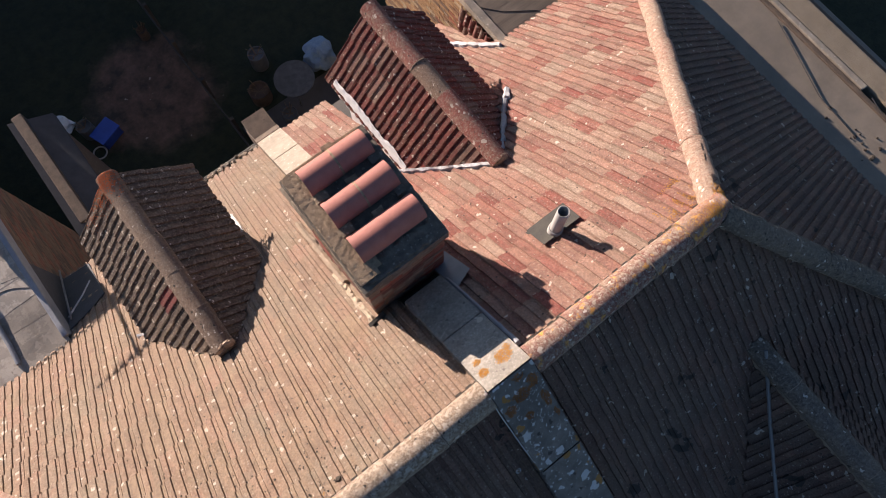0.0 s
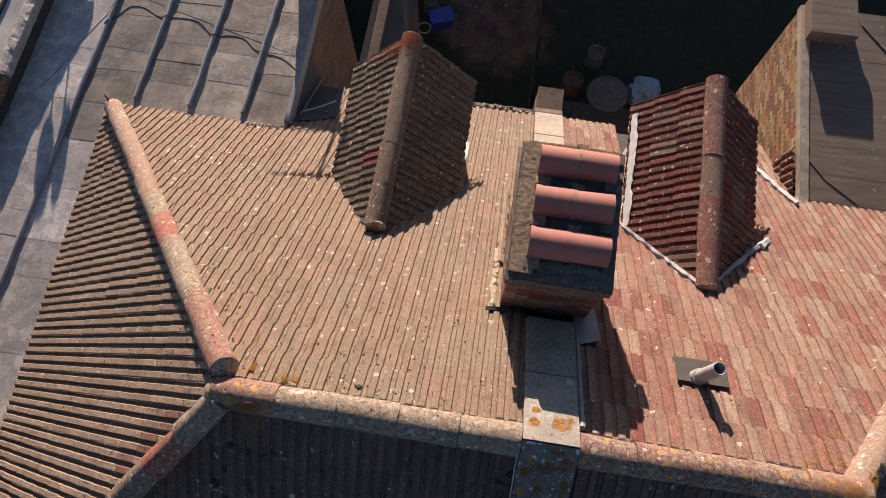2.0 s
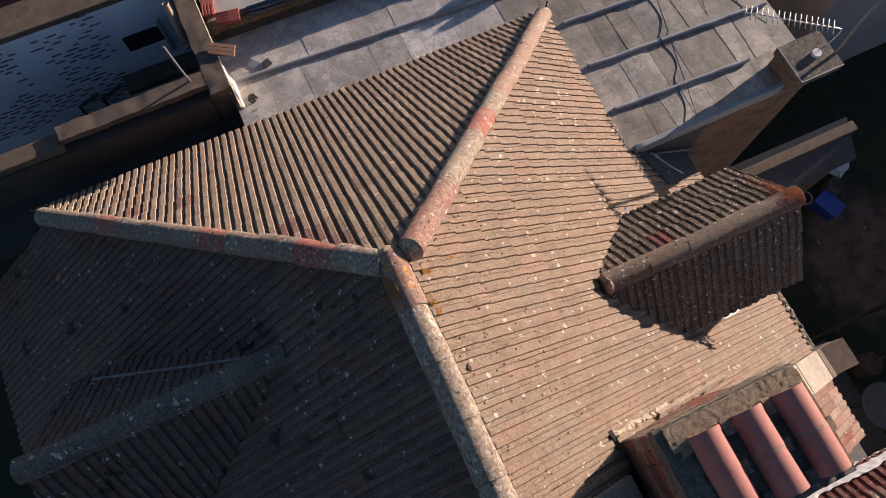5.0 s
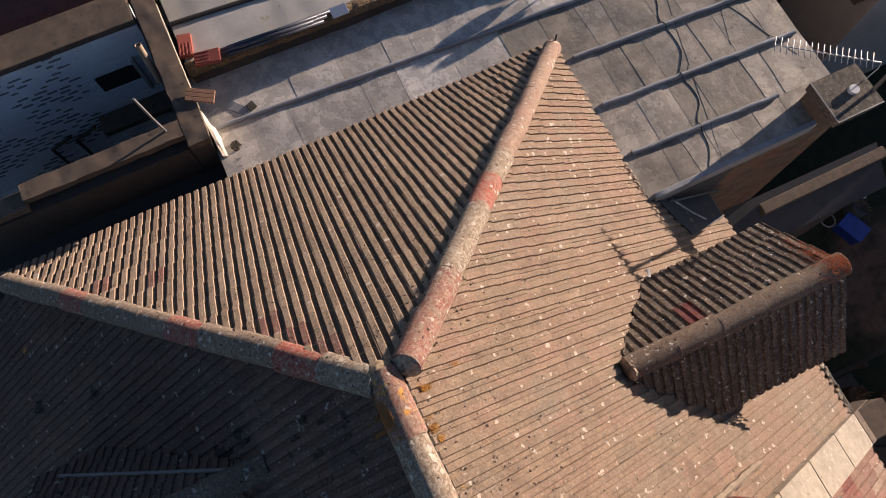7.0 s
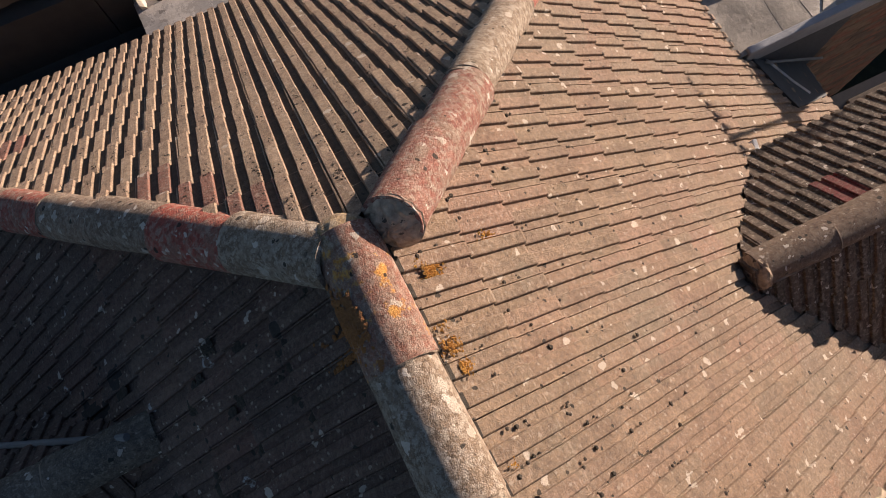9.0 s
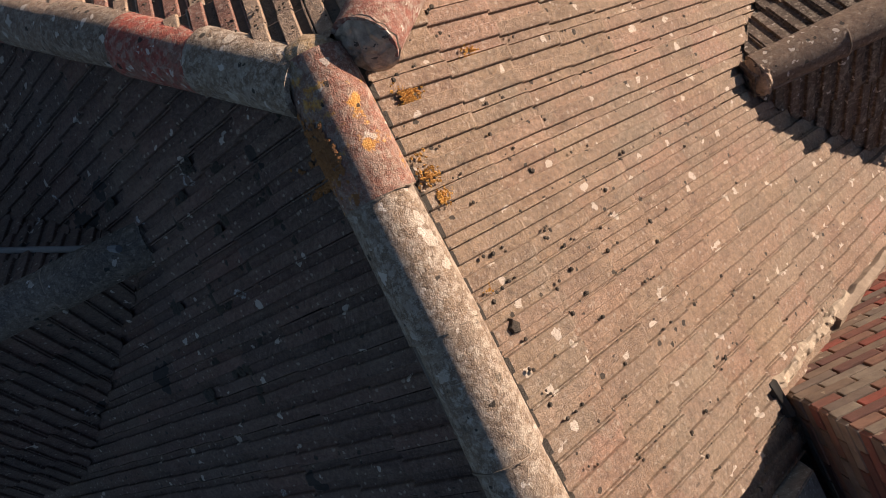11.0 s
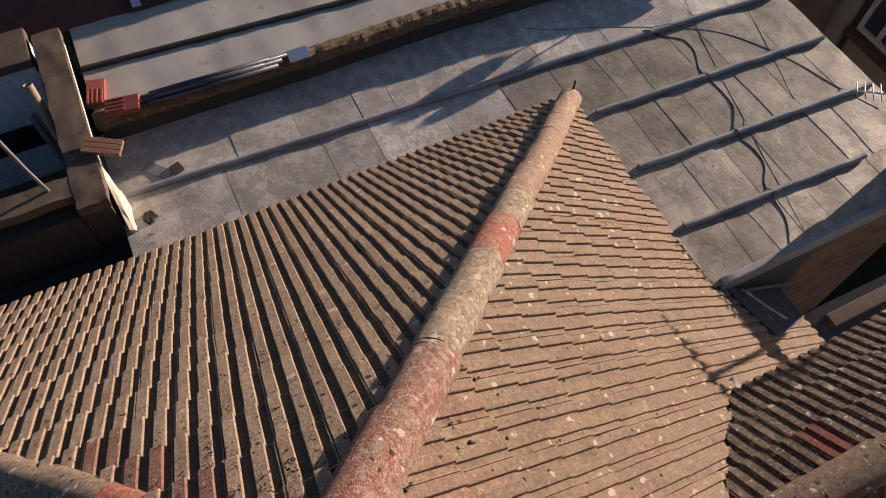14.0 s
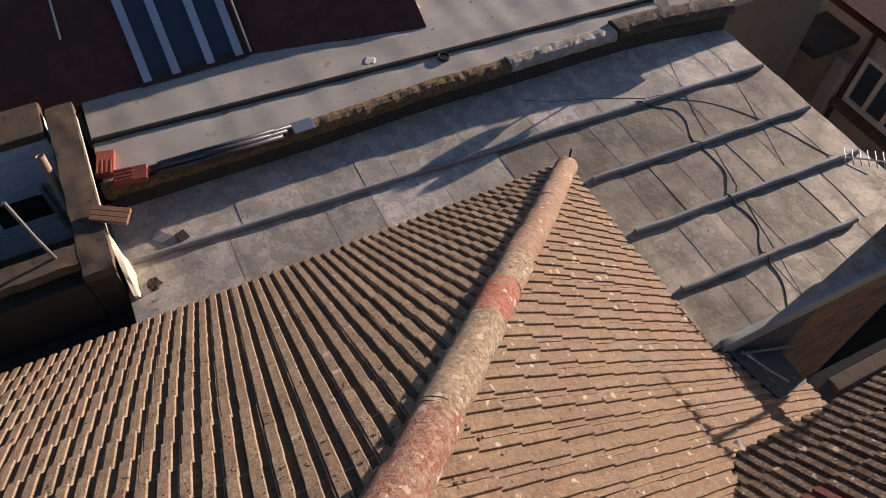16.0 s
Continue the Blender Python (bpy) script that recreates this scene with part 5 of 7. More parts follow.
    for r1, r2 in zip(rings[1:], rings[2:]):
        for a in range(28):
            bm.faces.new((r1[a], r2[a], r2[(a + 1) % 28], r1[(a + 1) % 28]))
    plug = small_thing("hip_end_plug", bm, M_plug, "crumbly mossy mortar plug in the open hip end", "mortar plug")
    d = Vector((1, -WRISE / RISE, WRISE)).normalized()
    plug.matrix_world = Matrix.Translation(Vector((0.0, 0.135, -0.025)) + d * 0.016) @ d.to_track_quat("Z", "Y").to_matrix().to_4x4()
    for x in (XL + 0.01, XR - 0.01):
        bm = bmesh.new()
        bmesh.ops.create_icosphere(bm, subdivisions=4, radius=1.0)
        for v2 in bm.verts:
            k = 1 + 0.03 * noise.noise(v2.co * 3.1) + 0.025 * noise.noise(v2.co * 8)
            v2.co = Vector((v2.co.x * 0.116 * k, v2.co.y * 0.116 * k, v2.co.z * 0.114 * k))
        o = small_thing("apex_mortar", bm, M_apex, "lichen-crusted mortar lump where ridge and hips meet", "mortar", "apex mortar lumps")
        o.location = (x, -0.055, -0.055)
    rr = random.Random(3)
    bm = bmesh.new()
    def crust(x, y, wide, deep, k, put):
        """A round crust, thin in its middle, of many small flakes."""
        for _ in range(k):
            a, q = rr.uniform(0, math.tau), rr.uniform(0.02, 1.0) ** 0.55 * rr.uniform(0.8, 1.08)
            put(x + wide * q * math.cos(a) * (1 + 0.2 * math.sin(3 * a + x)), y + deep * q * math.sin(a), rr.uniform(0.003, 0.0075))

    def on_coping(x, y, size):
        y = max(y, 0.012)
        flake(bm, Vector((min(max(x, 2.285), 2.675), y - 0.045, -RISE * y + 0.1235)), Vector((0, RISE, 1)).normalized(), size, rr)
    for x, y, wide, deep, k in ((2.35, 0.14, 0.045, 0.035, 260), (2.365, 0.235, 0.035, 0.026, 170), (2.545, 0.15, 0.075, 0.055, 560), (2.62, 0.19, 0.03, 0.03, 120)):
        crust(x, y, wide, deep, k, on_coping)
    for x, y, spread, k in ((0.185, 0.19, 0.018, 90), (0.45, 0.125, 0.018, 90), (0.53, 0.135, 0.015, 60), (0.099, 0.459, 0.015, 60), (0.173, 0.18, 0.020, 100), (0.38, 0.12, 0.012, 16), (0.32, 0.27, 0.010, 8), (0.87, 0.135, 0.010, 9), (4.3, 0.25, 0.03, 50), (4.52, 0.20, 0.05, 200), (4.62, 0.30, 0.05, 160), (4.66, 0.18, 0.05, 200), (4.40, 0.16, 0.04, 110), (4.72, 0.36, 0.04, 90)):
        for _ in range(k):
            flake(bm, on_slope(x + rr.gauss(0, spread), y + rr.gauss(0, spread), -0.004), Vector((0, RISE, 1)).normalized(), rr.uniform(0.0025, 0.007), rr)
    for _ in range(800):
        x, a = rr.choice((4.60 + rr.gauss(0, 0.05), 4.42 + rr.gauss(0, 0.10))), radians(rr.uniform(-75, 15))
        nv = Vector((0, -math.sin(a), math.cos(a)))
        flake(bm, Vector((x, -0.05, -0.05)) + nv * 0.1255, nv, rr.uniform(0.0022, 0.006), rr)
    for _ in range(600):
        f, a = abs(rr.gauss(0, 0.14)), radians(rr.uniform(-10, 70))
        along = Vector((1, WRISE / RISE, -WRISE)).normalized()
        side = Vector((-along.y, along.x, 0)).normalized()
        nv = (along.cross(side) * -math.cos(a) + side * math.sin(a)).normalized()
        nv = nv if nv.z > 0 else -nv
        flake(bm, Vector((XR - 0.05, -0.05, -0.045)) + along * f + nv * 0.121, nv, rr.uniform(0.0022, 0.006), rr)
    small_thing("orange_lichen", bm, M_lichen, "orange lichen crusts on ridge, coping and tiles", "lichen", kind="stuff")
    # lichen on the shaded southern run of the coping
    def on_shaded_coping(x, y, size):
        y = max(y, 0.012)
        flake(bm, Vector((min(max(x, 2.285), 2.675), -y - 0.045, -RISE * y + 0.1235)), Vector((0, -RISE, 1)).normalized(), size, rr)
    bm = bmesh.new()
    for x, y, wide, deep, k in ((2.52, 0.05, 0.05, 0.03, 130), (2.34, 0.22, 0.05, 0.04, 300), (2.48, 0.17, 0.09, 0.045, 520), (2.61, 0.13, 0.05, 0.05, 320),
                                (2.63, 0.30, 0.035, 0.07, 300), (2.45, 0.33, 0.04, 0.03, 170), (2.65, 0.44, 0.02, 0.04, 90)):
        crust(x, y, wide, deep, k, on_shaded_coping)
    small_thing("brown_lichen", bm, M_brown_lichen, "ochre-brown lichen crusts on the shaded coping", "lichen", kind="stuff")
    bm = bmesh.new()
    for _ in range(34):
        x, y, wide = rr.uniform(2.30, 2.66), 0.18 + abs(rr.gauss(0, 0.32)), rr.uniform(0.008, 0.022)
        for _ in range(int(wide * 1300)):
            a = rr.uniform(0, 5.0)
            q = wide * rr.uniform(0.75, 1.1)
            on_shaded_coping(x + q * math.cos(a), y + q * math.sin(a), rr.uniform(0.0025, 0.005))
    for _ in range(170):
        on_shaded_coping(rr.uniform(2.29, 2.67), rr.uniform(0.02, 1.4), rr.uniform(0.002, 0.005))
    for _ in range(420):
        on_coping(rr.uniform(2.29, 2.67), abs(rr.gauss(0.28, 0.16)), rr.uniform(0.002, 0.0045))
    small_thing("pale_lichen", bm, M_pale_crust, "pale grey lichen rosettes and flecks on the coping", "lichen", kind="stuff")
    # brown-orange crust down the shaded side of the ridge end
    bm = bmesh.new()
    ro = random.Random(44)
    for _ in range(330):
        x = ro.gauss(0.26, 0.05)
        a = radians(ro.uniform(25, 88))
        nv = Vector((0, -math.sin(a), math.cos(a)))
        flake(bm, Vector((x, -0.05, -0.05)) + nv * 0.1245, nv, ro.uniform(0.005, 0.014), ro)
    for _ in range(160):
        x, y = ro.gauss(0.30, 0.035), -ro.uniform(0.17, 0.34)
        flake(bm, Vector((x, y, RISE * y - 0.02)), Vector((0, -RISE, 1)).normalized(), ro.uniform(0.006, 0.014), ro)
    small_thing("brown_lichen", bm, M_brown_lichen, "brown-orange lichen on the shaded side of the ridge", "lichen", kind="stuff")
    # moss lodged along the ribs of the hip slope
    bm = bmesh.new()
    for _ in range(420):
        x = -abs(ro.gauss(0.0, 1.1)) - 0.12
        y = ro.uniform(-1.0, 1.0) * -x
        if x < -3.2:
            continue
        row = math.floor(y / 0.0985) * 0.0985 + 0.041 + ro.gauss(0, 0.008)
        for _ in range(ro.randint(1, 4)):
            flake(bm, Vector((x + ro.gauss(0, 0.012), row + ro.gauss(0, 0.006), WRISE * x + 0.068 + ro.uniform(-0.014, 0.002))), Vector((-WRISE, ro.gauss(0, 0.4), 1)).normalized(), ro.uniform(0.003, 0.007), ro)
    small_thing("rib_moss", bm, M_moss, "dark moss lodged along the ribs of the hip slope", "moss", kind="stuff")
    # pale wire hanging down beside the party wall
    small_thing("wire", tube([(2.262, -0.02, 0.10), (2.258, -0.25, -0.085), (2.268, -0.55, -0.35), (2.29, -0.84, -0.585)], 0.004, 6), M_white, "thin pale wire along the edge of the party wall", "wire")
    # lead rolls in the valleys of the shaded dormers
    for cx in (0.08, 4.62):
        pts = [(cx - 0.01, -1.29, -1.01), (cx - 0.28, -1.90, -1.455), (cx - 0.58, -2.58, -1.905), (cx - 0.90, -3.30, -2.385)]
        small_thing("valley_lead", tube(pts, 0.018, 8), M_dull_pipe, "grey lead roll in the valley of the shaded dormer", "flashing", kind="structure")
    r = random.Random(21)
    rr = random.Random(91)
    bm = bmesh.new()
    for _ in range(520):
        a = radians(rr.gauss(-25, 45))
        nv = Vector((math.sin(a), 0, math.cos(a)))
        flake(bm, Vector((0.655, 4.24 - abs(rr.gauss(0, 0.12)), -1.68)) + nv * 0.1195, nv, rr.uniform(0.004, 0.010), rr)
    for _ in range(420):
        dx = abs(rr.gauss(0, 0.20))
        flake(bm, Vector((0.615 - dx, 4.22 - abs(rr.gauss(0, 0.10)), -1.66 - dx * 1.12 + 0.062 + rr.uniform(-0.02, 0.012))), Vector((-0.75, 0, 0.66)), rr.uniform(0.004, 0.010), rr)
    small_thing("rust_lichen", bm, M_rust_lichen, "rust-orange lichen on the gable of the brown dormer", "lichen", kind="stuff")
    small_thing("moss_cushion", patch(on_slope(1.02, 0.155, 0.0), (0, RISE, 1), 0.034, 77, 0.007), M_moss, "round dark moss cushion on the tan tiles", "moss", "moss cushions")
    bm = bmesh.new()
    for i in range(460):
        x, y = r.uniform(-0.9, 2.1), abs(r.gauss(0.15, 0.62)) + 0.15
        if x < -0.8 * y + 0.15 or y > 2.0:
            continue
        # moss holds on to the joints between the ribs
        x = 2.27 - round((2.27 - x) / 0.0983) * 0.0983 + r.gauss(0, 0.012)
        for _ in range(r.choice((1, 1, 1, 1, 2))):
            cushion(bm, on_slope(x + r.gauss(0, 0.008), y + r.gauss(0, 0.012), -0.006), Vector((0, RISE, 1)).normalized(), r.uniform(0.003, 0.010), r)
    for i in range(40):
        x, y = r.gauss(0.45, 0.5), -abs(r.gauss(0.5, 0.4)) - 0.15
        if x < y * 0.85 + 0.25 or x > 2.1:
            continue
        for _ in range(9):
            dx, dy = r.gauss(0, 0.022), r.gauss(0, 0.022)
            flake(bm, Vector((x + dx, y + dy, RISE * (y + dy) - 0.09 + 0.05)), Vector((0, -RISE, 1)).normalized(), r.uniform(0.012, 0.03), r)
    for x, y, rad in ((0.068, -0.263, 0.05), (0.034, -0.616, 0.045), (-0.046, -0.754, 0.03), (0.065, -0.871, 0.05), (0.176, -0.591, 0.03), (0.176, -0.47, 0.028), (0.263, -0.308, 0.022), (0.36, -0.62, 0.03), (0.5, -0.9, 0.04), (0.42, -1.2, 0.045)):
        for _ in range(30):
            dx, dy = r.gauss(0, rad * 0.42), r.gauss(0, rad * 0.36)
            flake(bm, Vector((x + dx, y + dy, RISE * (y + dy) - 0.09 + 0.062)), Vector((r.gauss(0, 0.2), -RISE, 1)).normalized(), r.uniform(0.25, 0.5) * rad, r)
    small_thing("dark_moss", bm, M_moss, "small dark moss cushions scattered over the tiles", "moss", kind="stuff")


M_slate_flash = mineral("dull_dark_lead", (0.055, 0.05, 0.04), (0.035, 0.032, 0.027), 8, rough=0.85)
M_brown_lichen = mineral("brown_lichen", (0.42, 0.17, 0.04), (0.26, 0.10, 0.03), 40, bump=0.006)
M_rust_lichen = mineral("rust_lichen", (0.50, 0.13, 0.03), (0.36, 0.08, 0.02), 40, bump=0.006)
M_moss = mineral("dark_moss", (0.085, 0.062, 0.040), (0.025, 0.021, 0.015), 90, bump=0.01)
roof_details()


# ---- west: parapets, light well, upper roof ----
def west_side():
    # mossy parapet between the two lead roofs
    p = thing("parapet_west", "low mossy parapet with crumbling brown top between the lead roofs", "parapet", kind="structure")
    edge = ((-0.80, -4.80), (1.3, -4.74), (2.8, -4.75), (3.6, -4.70), (4.8, -4.66), (5.6, -4.60), (6.55, -4.43))

    def east(y):
        for (ya, xa), (yb, xb) in zip(edge, edge[1:]):
            if y <= yb:
                return xa + (xb - xa) * (y - ya) / (yb - ya)
        return edge[-1][1]

    def coped(y0, y1, width, top, rough, deep=0.10, inset=0.0, step=0.045):
        """A length of low wall that follows the edge of the lead, with an uneven top."""
        bm = bmesh.new()
        rows = []
        k = int((y1 - y0) / step)
        for i in range(k + 1):
            y = y0 + (y1 - y0) * i / k
            e, row = east(y) - inset, []
            for f, z2 in ((1.0, top - deep), (1.0, top - deep * 0.7), (1.0, top - 0.03), (0.82, top), (0.55, top + 0.01), (0.25, top + 0.005), (0.0, top - 0.02), (0.0, top - deep)):
                p = Vector((e - width + width * f, y, z2))
                if z2 > LEAD_Z:
                    p += Vector((noise.noise(p * 9), 0, noise.noise(p * 13 + Vector((3, 0, 0))))) * rough
                row.append(bm.verts.new(p))
            rows.append(row)
        for a, b3 in zip(rows, rows[1:]):
            for q in range(7):
                bm.faces.new((a[q], b3[q], b3[q + 1], a[q + 1]))
        bm.faces.new(rows[0])
        bm.faces.new(rows[-1][::-1])
        bmesh.ops.recalc_face_normals(bm, faces=bm.faces)
        return bm
    part("wall", coped(-0.78, 3.62, 0.17, -2.83, 0.013, step=0.03), M_mossy, p)
    # Face below the coping is coloured nearly black for the shade there.
    part("face", coped(-0.76, 6.50, 0.12, -2.93, 0.004, 0.4, 0.035, 0.2), M_dark_render, p, "wall below the coping, its shade put into the colour")
    part("lead_capping", coped(3.63, 5.0, 0.20, -2.815, 0.010), M_lead, p, "grey lead capping sheet")
    part("end_block", coped(5.03, 6.53, 0.26, -2.79, 0.010), M_brown_dark, p, "dark brown rendered end length")
    u = thing("flat_roof_upper", "pale grey sheet roof with a dark roll joint", "flat roof", kind="structure")
    bm = bmesh.new()
    rows = []
    for i in range(151):
        y = -0.75 + 9.75 * i / 150
        rows.append([])
        for f in range(25):
            x = -6.35 + (east(y) - 0.165 + 6.35) * f / 24
            ripple = 0.011 * noise.noise(Vector((x * 1.3, y * 3.4, 0))) * (0 if f == 24 else 1)
            rows[-1].append(bm.verts.new((x, y, -2.85 + ripple)))
    for a, b3 in zip(rows, rows[1:]):
        for f in range(24):
            bm.faces.new((a[f], a[f + 1], b3[f + 1], b3[f])).smooth = True
    rim = bmesh.ops.extrude_edge_only(bm, edges=[e for e in bm.edges if e.is_boundary])
    for v in rim["geom"]:
        if isinstance(v, bmesh.types.BMVert):
            v.co.z = -2.95
    bmesh.ops.recalc_face_normals(bm, faces=bm.faces)
    part("sheet", bm, M_lead_pale, u)
    part("roll", tube([(-5.56, -0.75, -2.835), (-5.36, 1.84, -2.835), (-5.07, 5.5, -2.835), (-4.9, 8.0, -2.835)], 0.03, 8), M_slate_flash, u, "dark roll joint")
    body = tagged(part("wall_west_house", boxed((-12, -0.75, GROUND), (-4.98, 9.0, -2.96)), M_render), "plain wall below the neighbouring roofs", "wall", kind="structure")
    # dark tiled roof of the neighbour, rising away
    n = thing("neighbour_roof", "shaded dark maroon tiled roof of the neighbouring house", "roof", kind="structure")
    part("deck", solid([[(-6.22, -8, -2.86), (-6.15, 3.05, -2.86), (-9.6, -0.4, -0.08), (-9.6, -8, -0.08)], [(-6.15, 3.05, -2.86), (-9.6, -0.4, -0.08), (-12, -0.4, -0.08), (-12, 3.05, -2.86)],
                        [(-6.22, -8, -2.95), (-6.15, 3.05, -2.95), (-12, 3.05, -2.95), (-12, -8, -2.95)], [(-6.22, -8, -2.86), (-6.15, 3.05, -2.86), (-6.15, 3.05, -2.95), (-6.22, -8, -2.95)]]), M_dark_tile, n)
    part("eave_end", solid([[(-6.17, 1.15, -2.84), (-5.76, 3.08, -2.84), (-6.70, 3.08, -2.36), (-6.70, 1.15, -2.42)], [(-6.17, 1.15, -2.87), (-5.76, 3.08, -2.87), (-6.70, 3.08, -2.87), (-6.70, 1.15, -2.87)],
                            [(-6.17, 1.15, -2.84), (-5.76, 3.08, -2.84), (-5.76, 3.08, -2.87), (-6.17, 1.15, -2.87)], [(-5.76, 3.08, -2.84), (-6.70, 3.08, -2.36), (-6.70, 3.08, -2.87), (-5.76, 3.08, -2.87)]]), M_dark_tile, n)
    hip = part("hip", tube([(-6.15, 3.05, -2.87), (-9.6, -0.4, -0.1)], 0.05, 6), M_mortar, n)
    cap_run(hip, (-6.10, 3.10, -2.90), (-9.6, -0.4, -0.12), 0.10, lambda i: M_clay_pipe)
    rise = 0.805
    for row in range(12):
        for col in range(44):
            y = -3.8 + col * 0.165 + (0.08 if row % 2 else 0)
            x = -6.24 - row * 0.10
            if -0.12 < y + 0.08 < 1.08 and row < 10 or y > 2.85 - row * 0.1:
                continue
            if "plain_tile" not in bpy.data.meshes:
                bm = boxed((-0.165, 0.002, 0.004), (0.0, 0.162, 0.018), 0.0)
                me = bpy.data.meshes.new("plain_tile")
                bm.to_mesh(me)
                bm.free()
                me.materials.append(M_dark_tile)
            ob = new("plain_tile", bpy.data.meshes["plain_tile"])
            ob.parent = n
            ob.matrix_basis = Matrix.Translation((x, y, -2.83 + row * 0.10 * rise)) @ pose(0, 0, 0, 0, math.degrees(math.atan(rise)) - 4 + random.gauss(0, 0.6), random.gauss(0, 0.6))
    s = thing("rooflight", "patent glazing rooflight with blue-grey bars on the dark roof", "rooflight")
    ang = math.atan(rise)
    def up(y, dist, lift):
        return Vector((-6.20 - dist * math.cos(ang) + lift * math.sin(ang), y, -2.85 + dist * math.sin(ang) + lift * math.cos(ang)))
    for y in (-0.04, 0.27, 0.65, 0.97):
        a, b = up(y, 0.0, 0.06), up(y, 1.6, 0.06)
        q = (b - a).to_track_quat("X", "Z")
        bm = boxed((0, -0.045, -0.04), ((b - a).length, 0.045, 0.02), 0.008)
        o = part("glazing_bar", bm, M_blue_frame, s)
        o.matrix_basis = Matrix.Translation(a) @ q.to_matrix().to_4x4()
    for y0, y1 in ((0.0, 0.235), (0.31, 0.61), (0.69, 0.93)):
        part("pane", solid([[up(y0, 0.05, 0.03), up(y1, 0.05, 0.03), up(y1, 1.6, 0.03), up(y0, 1.6, 0.03)], [up(y0, 0.05, 0.022), up(y1, 0.05, 0.022), up(y1, 1.6, 0.022), up(y0, 1.6, 0.022)]]), M_glass_dark, s)
    part("sill", solid([[up(-0.12, -0.04, 0.05), up(1.06, -0.04, 0.05), up(1.06, 0.05, 0.055), up(-0.12, 0.05, 0.055)], [up(-0.12, -0.04, 0.0), up(1.06, -0.04, 0.0), up(1.06, 0.05, 0.0), up(-0.12, 0.05, 0.0)]]), M_slate_flash, s)
    part("edge_trim", tube([up(1.10, 0.0, 0.07), up(1.10, 1.6, 0.07)], 0.012, 6), M_white, s, "white edge trim")
    small_thing("white_rod", tube([(-6.69, -0.70, -2.40), (-7.06, -0.64, -2.08), (-7.3, -0.6, -1.88)], 0.012, 6), M_white, "thin white pipe lying on the dark tiled roof", "pipe")
    # light well
    w = thing("light_well", "light well with white painted brick walls and brown coping", "light well", kind="structure")
    z = -2.60
    part("coping", lumpy((-5.95, -1.055, z - 0.10), (-3.72, -0.80, z), 0.05, 0.012, 7), M_brown_coping, w)
    part("coping", lumpy((-4.10, -2.95, z - 0.10), (-3.88, -1.062, z - 0.002), 0.05, 0.010, 7), M_brown_coping, w)
    part("coping", boxed((-4.05, -5.6, z - 0.18), (-3.82, -2.96, z - 0.06), 0.015), M_brown_coping, w)
    part("coping", boxed((-6.1, -6.0, z - 0.10), (-5.62, -1.102, z - 0.002), 0.015), M_brown_coping, w)
    # These two outer walls take the dark render as painted shade.
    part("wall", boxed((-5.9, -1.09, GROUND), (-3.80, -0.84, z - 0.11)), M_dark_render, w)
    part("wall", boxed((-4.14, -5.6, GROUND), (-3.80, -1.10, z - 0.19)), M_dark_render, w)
    part("wall", boxed((-6.05, -6.0, GROUND), (-5.66, -1.12, z - 0.11)), M_white_brick, w)
    part("floor", boxed((-5.66, -6.0, -6.4), (-4.14, -1.12, -6.2)), M_asphalt, w)
    brick_faces(w, (-5.655, -6.0), (-5.655, -1.12), -5.2, z - 0.12, M_brick_patchy, 0.03, skip=lambda x, zz: -2.02 < -6.0 + x < -1.40 and -3.72 < zz < -3.38)
    part("window_recess", boxed((-5.70, -1.98, -3.70), (-5.645, -1.44, -3.39)), M_dark, w, "dark opening in the white wall")
    part("window_frame", boxed((-5.66, -1.45, -3.95), (-5.60, -1.40, -3.24), 0.005), M_pipe, w)
    bm = bmesh.new()
    dr = random.Random(19)
    for row in range(34):
        for col in range(22):
            y, zz = -6.0 + col * 0.225 + (0.11 if row % 2 else 0), -5.2 + row * 0.075
            zone = noise.noise(Vector((y * 0.9, zz * 1.1, 4.0))) + 0.35 * noise.noise(Vector((y * 3, zz * 3, 1)))
            if zone > 0.06 and dr.random() < 0.8 and not -2.1 < y < -1.2:
                box(bm, (-5.662, y - dr.uniform(0.02, 0.12), zz - 0.018), (-5.645, y + dr.uniform(0.02, 0.10), zz + 0.010))
    part("bare_joints", bm, M_bare_joint, w, "dark joints where the paint has gone")
    part("ledge", boxed((-5.66, -2.3, -4.25), (-5.35, -1.2, -4.15), 0.01), M_brown_coping, w)
    part("flashing_edge", boxed((-5.75, -0.798, z - 0.07), (-4.16, -0.788, z - 0.03), 0.003), M_cream, w, "thin cream flashing along the coping")
    # torn white flashing at the corner, spilling on the lead
    bm = bmesh.new()
    r = random.Random(8)
    rows = []
    for i in range(9):
        x = -4.14 + i * 0.055
        wv = 0.03 + 0.05 * (i / 8) + r.uniform(-0.02, 0.02)
        zt = -2.66 - 0.40 * (i / 8) ** 1.5
        rows.append([bm.verts.new((x, -0.80, zt)), bm.verts.new((x, -0.80 + wv * 0.6, zt - 0.02 + r.uniform(-0.02, 0.02))), bm.verts.new((x, -0.80 + wv, zt - 0.12)), bm.verts.new((x, -0.80 + wv * 0.9, -3.12)), bm.verts.new((x, -0.80, -3.12))])
    for a, b in zip(rows, rows[1:]):
        for k in range(4):
            bm.faces.new((a[k], a[k + 1], b[k + 1], b[k]))
    bm.faces.new(rows[0])
    bm.faces.new(rows[-1])
    bmesh.ops.recalc_face_normals(bm, faces=bm.faces)
    small_thing("torn_flashing", bm, M_cream, "torn cream-white sheet flashing at the parapet corner", "flashing")
    small_thing("clay_pipe", ring_pipe((-4.98, -1.15, -3.02), (-5.14, -1.145, -2.46), 0.042, 0.034), M_clay_pipe, "buff clay pipe leaning out of the light well", "pipe")
